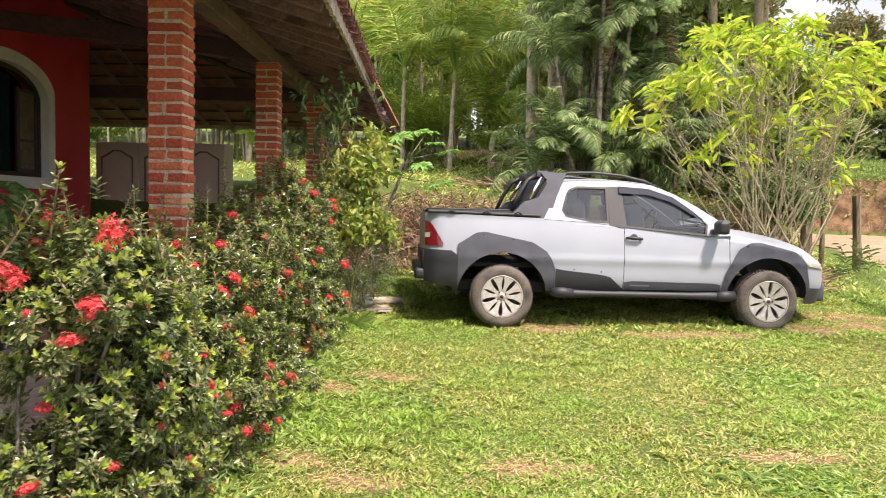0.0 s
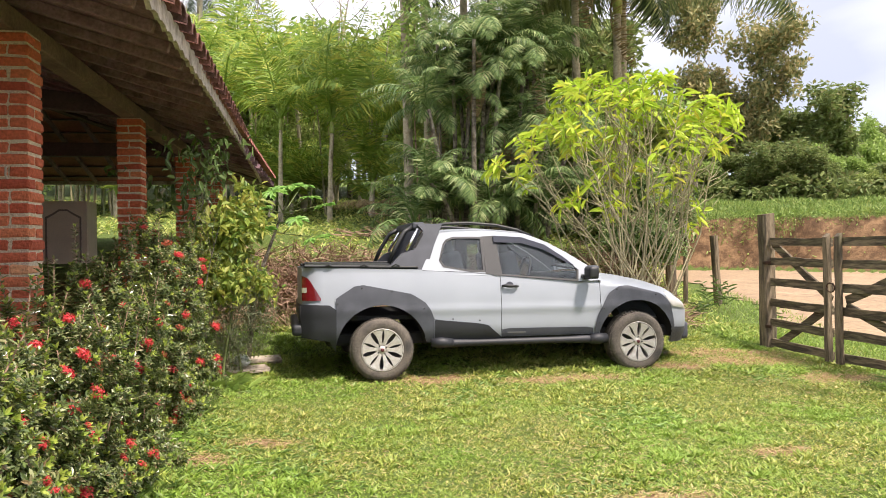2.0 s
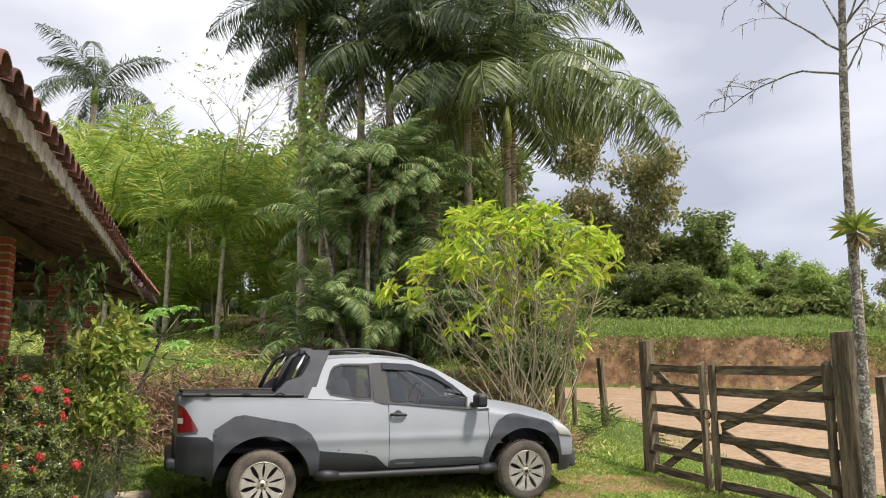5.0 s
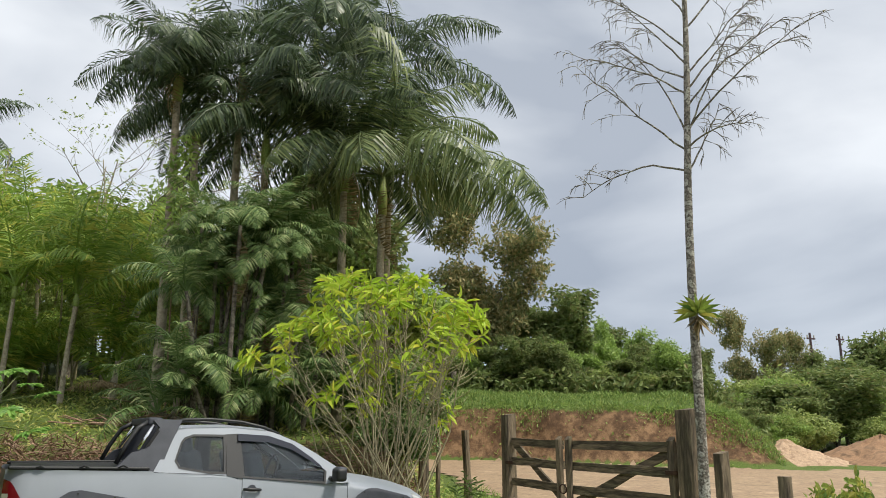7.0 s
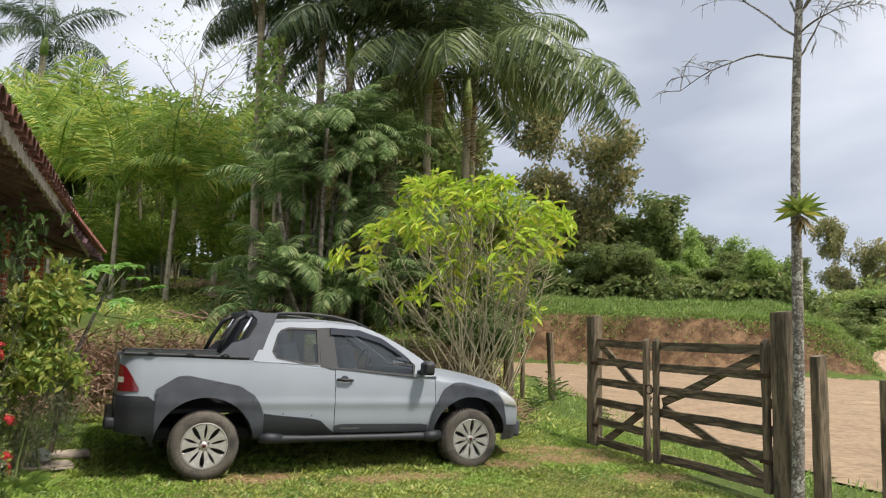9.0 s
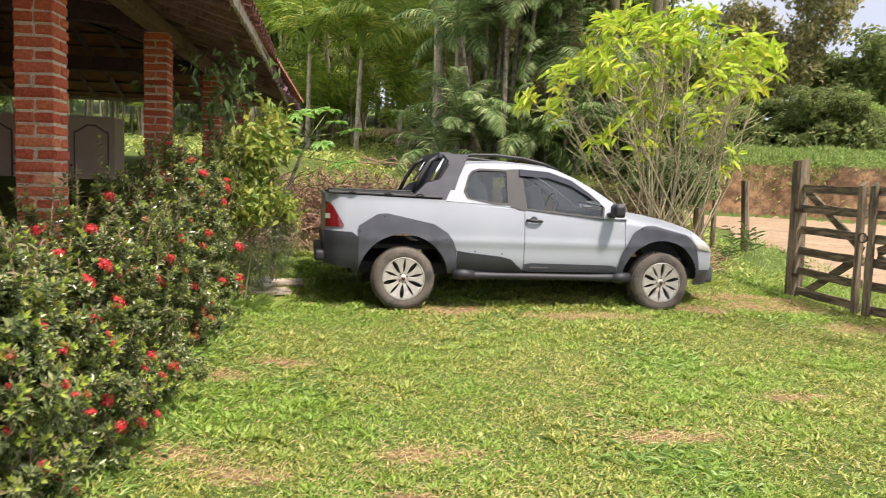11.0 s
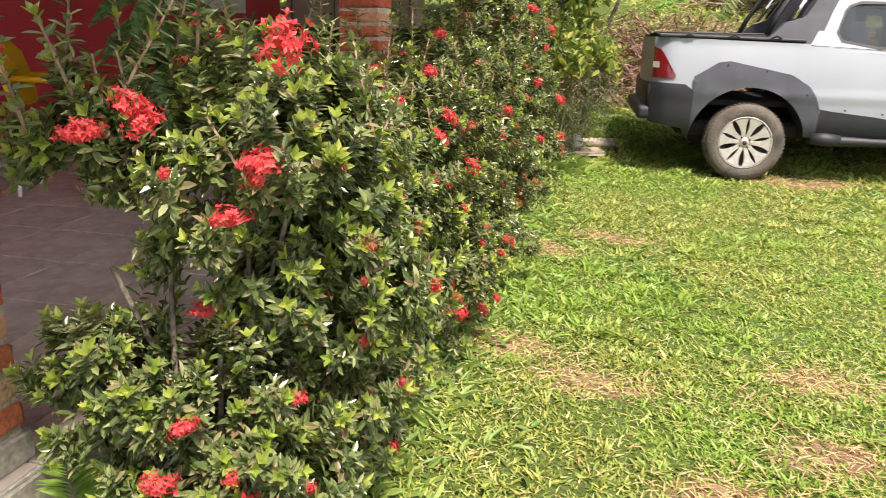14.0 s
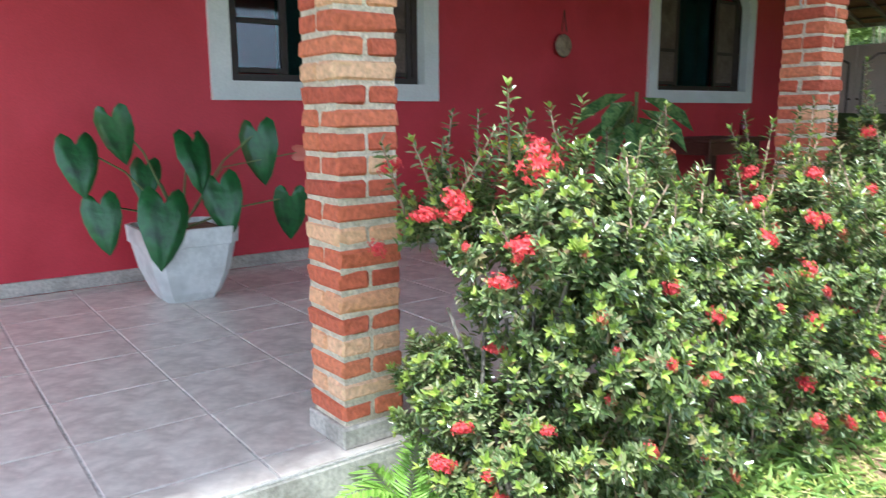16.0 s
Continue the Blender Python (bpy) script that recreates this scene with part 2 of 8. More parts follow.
M["white_paint"] = material("white_paint", [hue("d8d8d4"), hue("e6e6e2")], 4, 0.55, 0.1, 60, fine=0.06)
M["tile"] = material("floor_tile", [hue("c4bab0"), hue("d4cabf"), hue("bbafa5"), hue("dcd3c8")], 5.5, 0.30, 0.05, 30, fine=0.10)
M["grout"] = material("grout", [hue("b5aea8"), hue("c9c3bc")], 6, 0.9, 0.2, 60)
M["roof_wood"] = material("roof_wood", [hue("70535f"), hue("80626e"), hue("58404b")], 6, 0.8, 0.4, 50)
M["rafter_wood"] = material("rafter_wood", [hue("80646e"), hue("92747e"), hue("664e57")], 6, 0.8, 0.4, 50)
M["dark_wood"] = material("dark_wood", [hue("46343a"), hue("574247")], 6, 0.75, 0.4, 50)
M["beam_wood"] = material("beam_wood", [hue("6c564c"), hue("7a6458"), hue("554339")], 3, 0.8, 0.4, 40)
M["fascia"] = material("fascia_wood", [hue("9c8f84"), hue("bcb0a6"), hue("7a6c62")], 7, 0.85, 0.5, 45)
M["roof_tile"] = material("roof_tile", [hue("5c3b34"), hue("6f463c"), hue("4a312d"), hue("644039")], 5, 0.9, 0.4, 50, source="object")
M["roof_tile_in"] = material("roof_tile_inner", [hue("84564e"), hue("9c685e"), hue("684540")], 3, 0.9, 0.4, 50)
M["wardrobe"] = material("greyed_wood", [hue("cdbba8"), hue("dccbb8")], 2.5, 0.6, 0.1, 60, fine=0.08)
M["brown_wood"] = material("brown_wood", [hue("4b2b20"), hue("633a2a")], 4, 0.5, 0.15, 50)
M["window_wood"] = material("window_wood", [hue("2e221e"), hue("3c2d26")], 5, 0.5, 0.1, 50)
M["shutter"] = material("shutter_wood", [hue("5a4a40"), hue("6b5a4e"), hue("4a3c34")], 5, 0.6, 0.2, 50)
M["gate_wood"] = material("weathered_wood", [hue("5c5142"), hue("7d6f5a"), hue("453c30"), hue("6a624c")], 9, 0.9, 0.6, 70, fine=0.35, grain=(1, 1, 0.14))
M["rail_wood"] = material("weathered_rail", [hue("5a4f40"), hue("7c6e58"), hue("433a2e"), hue("686049"), hue("8a7d68")], 11, 0.9, 0.6, 70, fine=0.35, grain=(1, 0.12, 1))
M["bark"] = material("bark", [hue("6b6257"), hue("8d8478"), hue("4d443b"), hue("9a9488")], 9, 0.95, 0.7, 45, fine=0.3)
M["palm_bark"] = material("palm_bark", [hue("8f8672"), hue("aaa08a"), hue("726a56")], 6, 0.9, 0.5, 30, fine=0.25)
M["crownshaft"] = material("crownshaft", [hue("6f8a3f"), hue("86994f"), hue("8c8a58")], 2, 0.6, 0.1, 30)
M["dead_frond"] = leaf_material("dead_frond", [hue("7a6848"), hue("94805c"), hue("655840"), hue("a6946c")], 0.8, 0.2)
M["frond_dark"] = leaf_material("palm_leaf_dark", [hue("36462e"), hue("46583a"), hue("586a46"), hue("717e58")], 0.42, 0.30, 0.45)
M["frond_clump"] = leaf_material("palm_leaf_clump", [hue("4e653c"), hue("637e49"), hue("82985c"), hue("b0b884")], 0.5, 0.36, 0.3)
M["frond_light"] = leaf_material("palm_leaf_light", [hue("70903f"), hue("88a44a"), hue("a4b956"), hue("ccc864")], 0.45, 0.46)
M["lime_leaf"] = leaf_material("lime_leaf", [hue("a0be3a"), hue("b8d24a"), hue("ccda58"), hue("90ae3a"), hue("e8e05e")], 0.45, 0.45)
M["green_leaf"] = leaf_material("green_leaf", [hue("728c46"), hue("8ea658"), hue("aac06a"), hue("7c984a")], 0.45, 0.42)
M["mid_leaf"] = leaf_material("mid_leaf", [hue("829452"), hue("9cac62"), hue("b4bc74"), hue("72864a")], 0.5, 0.42)
M["olive_leaf"] = leaf_material("olive_leaf", [hue("768456"), hue("8e9264"), hue("b0a472"), hue("68784e"), hue("c4b07c"), hue("969a66")], 0.5, 0.4)
M["far_leaf"] = leaf_material("far_leaf", [hue("5e7040"), hue("74864c"), hue("8e9a5c"), hue("687a46"), hue("8a8656")], 0.6, 0.4)
M["ixora_leaf"] = leaf_material("ixora_leaf", [hue("4b5c35"), hue("5e7040"), hue("72824c"), hue("8c965e"), hue("52603b"), hue("9ea476"), hue("806a4c")], 0.26, 0.26, 0.65)
M["ixora_young"] = leaf_material("ixora_young", [hue("86a044"), hue("9cb04e"), hue("b4be5a"), hue("8e9e4c")], 0.30, 0.42, 0.55)
M["faded_flower"] = leaf_material("faded_flower", [hue("b0503a"), hue("9a5a40"), hue("c8684a")], 0.6, 0.3)
M["ixora_flower"] = leaf_material("ixora_flower", [hue("d23c46"), hue("de4c50"), hue("e8625f"), hue("c23240")], 0.5, 0.4)
M["fern"] = leaf_material("fern", [hue("74983a"), hue("8cb04a"), hue("9ec058")], 0.5, 0.45)
M["grass_blade"] = leaf_material("grass_blade", [hue("748a40"), hue("93a44c"), hue("b2b85c"), hue("cfc680"), hue("a0ac4e"), hue("647a3c"), hue("a6b052"), hue("84964a")], 0.42, 0.34, 0.5, hue("88ac44"), 1.3)
M["bank_blade"] = leaf_material("bank_blade", [hue("5c7638"), hue("74904a"), hue("8ea654"), hue("a0a860")], 0.5, 0.35)
M["long_grass"] = leaf_material("long_grass", [hue("8aa04e"), hue("a8b860"), hue("c8c474"), hue("7a8e46")], 0.5, 0.35)
M["dry_twig"] = material("dry_twig", [hue("7b624f"), hue("9f836e"), hue("645043")], 5, 0.9, 0.3, 40)
M["twig"] = material("pale_twig", [hue("8b8467"), hue("a39a7c"), hue("6e6850")], 4, 0.85, 0.3, 40)
M["stem"] = material("green_stem", [hue("5f6a3c"), hue("77804c")], 4, 0.7, 0.2, 40)
M["yellow_leaf"] = leaf_material("yellow_leaf", [hue("88a048"), hue("a8b054"), hue("6c8c42"), hue("bab45a"), hue("5f8040")], 0.45, 0.4)
M["gravel"] = material("gravel", [hue("9c836a"), hue("b0977d"), hue("876e57")], 3, 0.95, 0.8, 20, fine=0.3)
M["stone"] = material("stone", [hue("9a8d80"), hue("b5a899"), hue("82776b")], 4, 0.9, 0.5, 30)


def ground_material():
    """Lawn, worn soil, and bare earth on the steep faces."""
    m = bpy.data.materials.new("ground")
    m.use_nodes = True
    n, l = m.node_tree.nodes, m.node_tree.links
    b = n["Principled BSDF"]
    b.inputs["Roughness"].default_value = 0.95
    b.inputs["Specular IOR Level"].default_value = 0.2
    tc = n.new("ShaderNodeTexCoord")

    def noise_of(scale, detail=6.0, rough=0.6):
        t = n.new("ShaderNodeTexNoise")
        t.inputs["Scale"].default_value, t.inputs["Detail"].default_value, t.inputs["Roughness"].default_value = scale, detail, rough
        l.new(tc.outputs["Object"], t.inputs["Vector"])
        return t.outputs["Fac"]

    def ramp_of(fac, stops):
        r = n.new("ShaderNodeValToRGB")
        while len(r.color_ramp.elements) < len(stops):
            r.color_ramp.elements.new(0.5)
        for e, (p, c) in zip(r.color_ramp.elements, stops):
            e.position, e.color = p, c
        l.new(fac, r.inputs["Fac"])
        return r.outputs["Color"]

    def blend(f, a, c):
        x = n.new("ShaderNodeMix")
        x.data_type = "RGBA"
        l.new(f, x.inputs["Factor"])
        l.new(a, x.inputs["A"])
        l.new(c, x.inputs["B"])
        return x.outputs["Result"]

    grass = blend(noise_of(0.55, 4), ramp_of(noise_of(38, 8, 0.7), [(0.3, hue("2c3a1a")), (0.5, hue("455a28")), (0.7, hue("6a7c3c"))]),
                  ramp_of(noise_of(30, 8, 0.7), [(0.3, hue("3e4a24")), (0.5, hue("64733a")), (0.7, hue("8c9052"))]))
    soil = ramp_of(noise_of(14, 8, 0.7), [(0.3, hue("6d5844")), (0.5, hue("93775c")), (0.7, hue("b0957a"))])
    at = n.new("ShaderNodeAttribute")
    at.attribute_name = "worn"
    grain = n.new("ShaderNodeMath")
    grain.operation = "MULTIPLY_ADD"
    l.new(noise_of(16, 6, 0.7), grain.inputs[0])
    grain.inputs[1].default_value = 0.9
    l.new(at.outputs["Fac"], grain.inputs[2])
    worn = ramp_of(grain.outputs["Value"], [(0.70, (0, 0, 0, 1)), (1.25, (1, 1, 1, 1))])
    flat = blend(worn, grass, soil)
    earth = ramp_of(noise_of(2.2, 9, 0.75), [(0.32, hue("48392a")), (0.46, hue("634d3a")), (0.54, hue("7d644b")), (0.62, hue("94775a")), (0.72, hue("5c4a35"))])
    g = n.new("ShaderNodeNewGeometry")
    sep = n.new("ShaderNodeSeparateXYZ")
    l.new(g.outputs["Normal"], sep.inputs["Vector"])
    add = n.new("ShaderNodeMath")
    add.operation = "MULTIPLY_ADD"
    l.new(noise_of(1.1, 6), add.inputs[0])
    add.inputs[1].default_value = 0.35
    l.new(sep.outputs["Z"], add.inputs[2])
    steep = ramp_of(add.outputs["Value"], [(0.90, (1, 1, 1, 1)), (1.02, (0, 0, 0, 1))])
    l.new(blend(steep, flat, earth), b.inputs["Base Color"])
    bp = n.new("ShaderNodeBump")
    bp.inputs["Strength"].default_value, bp.inputs["Distance"].default_value = 0.8, 0.04
    l.new(noise_of(22, 9, 0.75), bp.inputs["Height"])
    l.new(bp.outputs["Normal"], b.inputs["Normal"])
    return m


M["ground"] = ground_material()
M["road"] = material("sandy_road", [hue("86725b"), hue("998368"), hue("8d775f"), hue("a79074")], 0.8, 0.95, 0.7, 9, fine=0.26)


def grid_axis(spans, far):
    """Grid lines with a step of their own in each span, and widening steps beyond."""
    near = np.unique(np.concatenate([np.arange(a, b, st) for a, b, st in spans] + [[spans[-1][1]]]).round(4))
    out = np.cumsum(np.geomspace(spans[-1][2] * 1.2, far / 6, 34))
    return np.concatenate([(near[0] - out)[::-1], near, near[-1] + out])


WORN = [(-1.0, 4.25, 0.36, 0.16), (-0.6, 4.05, 0.30, 0.13), (0.32, 4.3, 0.34, 0.14), (0.15, 3.75, 0.24, 0.14), (0.55, 3.55, 0.30, 0.12), (-0.15, 3.45, 0.28, 0.12), (-0.95, 5.6, 0.30, 0.14),
        (-0.55, 6.0, 0.30, 0.12), (0.9, 8.0, 0.5, 0.25), (2.2, 7.75, 0.8, 0.22), (3.6, 8.2, 0.5, 0.2), (4.6, 8.4, 0.8, 0.3), (4.9, 7.4, 0.5, 0.3), (4.75, 8.9, 0.8, 0.22), (4.1, 8.75, 0.5, 0.16), (1.7, 4.5, 0.4, 0.12), (-0.3, 2.9, 0.3, 0.12), (2.9, 5.2, 0.35, 0.12)]


def worn_at(x, y):
    x, y = np.asarray(x, float), np.asarray(y, float)
    w = np.zeros_like(x)
    for cx, cy, rx, ry in WORN:
        d = ((x - cx) / (0.72 * rx)) ** 2 + ((y - cy) / (0.72 * ry)) ** 2
        w = np.maximum(w, np.exp(-d * 0.8) * (1.0 + 0.4 * wave(x, y, 17.0, cx)))
    return np.clip(w, 0, 1)


def build_ground():
    gx = grid_axis([(-9, -1.8, 0.3), (-1.8, 5.6, 0.08), (5.6, 30, 0.25)], 1500)
    gy = grid_axis([(-3, 1.2, 0.3), (1.2, 9.0, 0.08), (9.0, 14, 0.14), (14, 36, 0.25)], 1500)
    X, Y = np.meshgrid(gx, gy)
    V = np.stack([X, Y, ground_z(X, Y)], -1).reshape(-1, 3)
    nx = len(gx)
    i = np.arange(len(gy) - 1)[:, None] * nx + np.arange(nx - 1)[None]
    F = np.stack([i, i + 1, i + 1 + nx, i + nx], -1).reshape(-1, 4)
    me = mesh_of("ground", V, F, M["ground"], True)
    me.attributes.new("worn", "FLOAT", "POINT").data.foreach_set("value", worn_at(V[:, 0], V[:, 1]).astype(np.float32))
    thing("ground", None, "mown green lawn with bare patches, rising to earth banks", "ground", kind="structure", data=me)
    # sandy road beyond the gate
    rx, ry = np.arange(5.5, 60, 0.22), np.arange(-8, 40, 0.22)
    X, Y = np.meshgrid(rx, ry)
    s = (X - 12.9) * 0.614 + (Y - 27.6) * 0.789 + 0.45 * wave(X, Y, 0.7, 2) + 0.2 * wave(X, Y, 2.1, 4)
    edge = 0.30 * wave(X, Y, 1.1, 2) + 0.12 * wave(X, Y, 3.7, 5)
    near_edge = np.maximum(6.7, 0.30 * Y + 3.6)
    far_edge = np.interp(X, [20, 23, 26, 34, 44], [-0.48, -0.3, 1.6, 2.2, -1.0])
    keep = (X > near_edge + edge) & (s < far_edge + 0.4 * edge) & (Y > -7)
    Z = ground_z(X, Y) + 0.022
    nx = len(rx)
    i = np.arange(len(ry) - 1)[:, None] * nx + np.arange(nx - 1)[None]
    ok = keep[:-1, :-1]
    F = np.stack([i, i + 1, i + 1 + nx, i + nx], -1)[ok]
    used = np.unique(F)
    remap = np.full(X.size, -1)
    remap[used] = np.arange(len(used))
    V = np.stack([X, Y, Z], -1).reshape(-1, 3)[used]
    thing("road", None, "pale sandy dirt road with wheel tracks", "road", kind="structure", data=mesh_of("road", V, remap[F], M["road"], True))


build_ground()

# ---------------------------------------------------------------- the house and its porch
FLOOR = 0.542
COL_X = -1.79
COL_Y = [2.425, 5.07, 7.80, 10.5, 13.1]
WALL_X = -4.72
SLAB_X = -1.745
EAVE_X, EAVE_Z = -1.0, 2.80
SLOPE = 0.30


def roof_z(x):
    """Underside of the boards at x on the yard side of the ridge."""
    return EAVE_Z + 0.06 + SLOPE * (EAVE_X - x)


def build_floor():
    y0, y1 = 0.1, 13.6
    slab = thing("porch_floor", None, "raised porch floor of grey stone-look tiles on a concrete edge", "floor", kind="structure",
                 data=bm_mesh("porch_floor", box(6.6, y1 - y0, 0.62, (SLAB_X - 3.3, (y0 + y1) / 2, FLOOR - 0.012 - 0.31), 0.008), M["concrete"]))
    size = 0.435
    x_lo, x_hi = WALL_X + 0.02, SLAB_X - 0.004
    part("grout_bed", bm_mesh("grout_bed", box(x_hi - x_lo, y1 - y0 - 0.1, 0.006, ((x_lo + x_hi) / 2, (y0 + y1) / 2, FLOOR - 0.009)), M["grout"]), None, slab)
    for i in range(-1, 7):
        mid = -2.77 + size * (i - 3.5)
        a, b = max(x_lo, mid - size / 2), min(x_hi, mid + size / 2)
        me = bm_mesh("tile", box(b - a - 0.010, size - 0.010, 0.016, (0, 0, 0), 0.002), M["tile"])
        for j in range(29):
            y = 2.19 + size * (j - 11.5)
            if 0.25 < y < 9.8:
                ob = new("tile", me)
                ob.parent = slab
                ob.location = ((a + b) / 2, y, FLOOR - 0.008 + 0.001 * rng.random())
    return slab


def arch_outline(w, h, rise, steps=14):
    pts = [(-w / 2, 0), (w / 2, 0)]
    for k in range(steps + 1):
        a = math.pi * k / steps
        pts.append((w / 2 * math.cos(a), h - rise + rise * math.sin(a)))
    return pts


def build_wall():
    y0, y1, top = 0.1, 10.2, 4.05
    wins = [(4.02, 1.80), (8.37, 1.80)]
    hole_w, hole_h, rise, sill = 1.53, 1.18, 0.32, 1.79
    # wall face with two arched openings, made of strips of one thickness
    bm = bmesh.new()
    t, gap = 0.22, 0.006

    def slab(outline):
        join(bm, plate(outline, lambda u, v, d: Vector((WALL_X - d, u, v)), t))

    edges = [y0]
    for c, _ in wins:
        edges += [c - hole_w / 2 - gap, c + hole_w / 2 + gap]
    edges.append(y1)
    for a, b in zip(edges[0::2], edges[1::2]):
        slab([(a, FLOOR - 0.1), (b, FLOOR - 0.1), (b, top), (a, top)])
    for c, _ in wins:
        u0, u1 = c - hole_w / 2 - gap, c + hole_w / 2 + gap
        slab([(u0, FLOOR - 0.1), (u1, FLOOR - 0.1), (u1, sill - gap), (u0, sill - gap)])
        arc = [(c + u, sill + v) for u, v in arch_outline(hole_w + 2 * gap, hole_h + gap, rise + gap, 20)[2:]]
        k = len(arc) // 2
        slab([(c, top)] + arc[:k + 1][::-1] + [(u1, top)])
        slab([(u0, top)] + arc[k:][::-1] + [(c, top)])
    thing("wall_east", None, "smooth crimson red rendered house wall", "wall", kind="structure", data=bm_mesh("wall_east", bm, M["red_paint"]))
    thing("wall_north", None, "crimson red end wall of the house", "wall", kind="structure",
          data=bm_mesh("wall_north", box(3.02, 0.22, top - FLOOR + 0.1, (WALL_X - 0.22 - 1.51, y1 - 0.11, (top + FLOOR - 0.1) / 2)), M["red_paint"]))
    thing("wall_south", None, "crimson red end wall of the house", "wall", kind="structure",
          data=bm_mesh("wall_south", box(3.02, 0.22, top - FLOOR + 0.1, (WALL_X - 0.22 - 1.51, y0 + 0.11, (top + FLOOR - 0.1) / 2)), M["red_paint"]))
    thing("wall_west", None, "crimson red back wall of the house", "wall", kind="structure",
          data=bm_mesh("wall_west", box(0.22, y1 - y0, top - FLOOR + 0.1, (-8.07, (y0 + y1) / 2, (top + FLOOR - 0.1) / 2)), M["red_paint"]))
    thing("ceiling", None, "plain pale ceiling inside the house", "ceiling", kind="structure",
          data=bm_mesh("ceiling", box(3.0, y1 - y0 - 0.5, 0.05, (-6.45, (y0 + y1) / 2, 3.35)), M["white_paint"]))
    thing("baseboard", None, "grey cement skirting along the red wall", "baseboard", kind="structure",
          data=bm_mesh("baseboard", box(0.02, y1 - y0, 0.085, (WALL_X + 0.011, (y0 + y1) / 2, FLOOR + 0.043), 0.004), M["concrete"]))
    glass = bpy.data.materials.new("window_glass")
    glass.use_nodes = True
    g = glass.node_tree.nodes["Principled BSDF"]
    g.inputs["Base Color"].default_value = (0.55, 0.62, 0.62, 1)
    g.inputs["Roughness"].default_value, g.inputs["Transmission Weight"].default_value, g.inputs["IOR"].default_value = 0.03, 1.0, 1.5
    cloth = material("teal_cloth", [hue("123b3a"), hue("1b4a46")], 3, 0.9, 0.2, 60)
    for k, (c, w_out) in enumerate(wins):
        win = thing("window_%d" % (k + 1), Matrix.Translation((WALL_X, c, sill)), "arched window in a white plaster surround, dark wooden casement", "window", kind="structure")
        # white surround
        outer, inner = arch_outline(w_out, hole_h + 0.125, rise + 0.05, 20), arch_outline(hole_w, hole_h, rise, 20)
        outer = [(u, v if i > 1 else -0.125) for i, (u, v) in enumerate(outer)]
        bm = bmesh.new()
        n = len(outer)
        ring = [[bm.verts.new((d, u, v)) for u, v in o] for o, d in ((outer, 0.001), (outer, 0.035), (inner, 0.035), (inner, -0.07))]
        for r0, r1 in zip(ring, ring[1:]):
            for i in range(n):
                bm.faces.new((r0[i], r0[(i + 1) % n], r1[(i + 1) % n], r1[i]))
        part("window_surround", bm, M["white_paint"], win, "white plaster surround")
        # wooden casement
        mid = arch_outline(hole_w - 0.10, hole_h - 0.05, rise - 0.03, 20)
        mid = [(u, v if i > 1 else 0.05) for i, (u, v) in enumerate(mid)]
        bm = bmesh.new()
        ring = [[bm.verts.new((d, u, v)) for u, v in o] for o, d in ((inner, -0.07), (inner, -0.06), (mid, -0.06), (mid, -0.11))]
        for r0, r1 in zip(ring, ring[1:]):
            for i in range(n):
                bm.faces.new((r0[i], r0[(i + 1) % n], r1[(i + 1) % n], r1[i]))
        part("window_frame", bm, M["window_wood"], win, "dark brown wooden frame")
        # a glazed or boarded leaf on either side of the open middle, with a curtain hanging behind
        for side, glazed in ((-1, k == 0), (1, False)):
            wide = 0.40
            mid_y = side * (hole_w / 2 - 0.05 - wide / 2)
            tall = hole_h - rise + 0.06
            leaf = part("casement", box(0.035, 0.05, tall, (-0.09, mid_y - side * (wide / 2 - 0.025), 0.05 + tall / 2), 0.004), M["window_wood"], win, "dark wooden casement stile")
            part("casement_stile", box(0.035, 0.04, tall, (-0.09, mid_y + side * (wide / 2 - 0.02), 0.05 + tall / 2), 0.004), M["window_wood"], leaf)
            for z in (0.075, 0.40, tall + 0.02):
                part("casement_rail", box(0.03, wide - 0.09, 0.035, (-0.09, mid_y, z), 0.003), M["window_wood"], leaf)
            if glazed:
                pane = [(mid_y - wide / 2 + 0.045, 0.09), (mid_y + wide / 2 - 0.045, 0.09), (mid_y + wide / 2 - 0.045, tall + 0.01), (mid_y - wide / 2 + 0.045, tall + 0.01)]
                p = part("pane", plate(pane, lambda u, v, d: Vector((-0.088 - d, u, v)), 0.004), glass, leaf, "window pane reflecting the yard")
                p.visible_shadow = False
            else:
                part("shutter_panel", box(0.018, wide - 0.088, tall - 0.05, (-0.092, mid_y, 0.05 + tall / 2), 0.003), M["shutter"], leaf, "weathered brown shutter panel")
        bm = bmesh.new()
        fold = [[bm.verts.new((-0.17 + 0.02 * math.sin(u * 5.5) + d, -0.36 + 0.72 * u / 24, z)) for u in range(25)] for z in (0.03, 1.1) for d in (0.0,)]
        for u in range(24):
            bm.faces.new((fold[0][u], fold[0][u + 1], fold[1][u + 1], fold[1][u]))
        bmesh.ops.solidify(bm, geom=bm.faces[:], thickness=0.004)
        part("curtain", bm, cloth, win, "dark teal curtain", True)


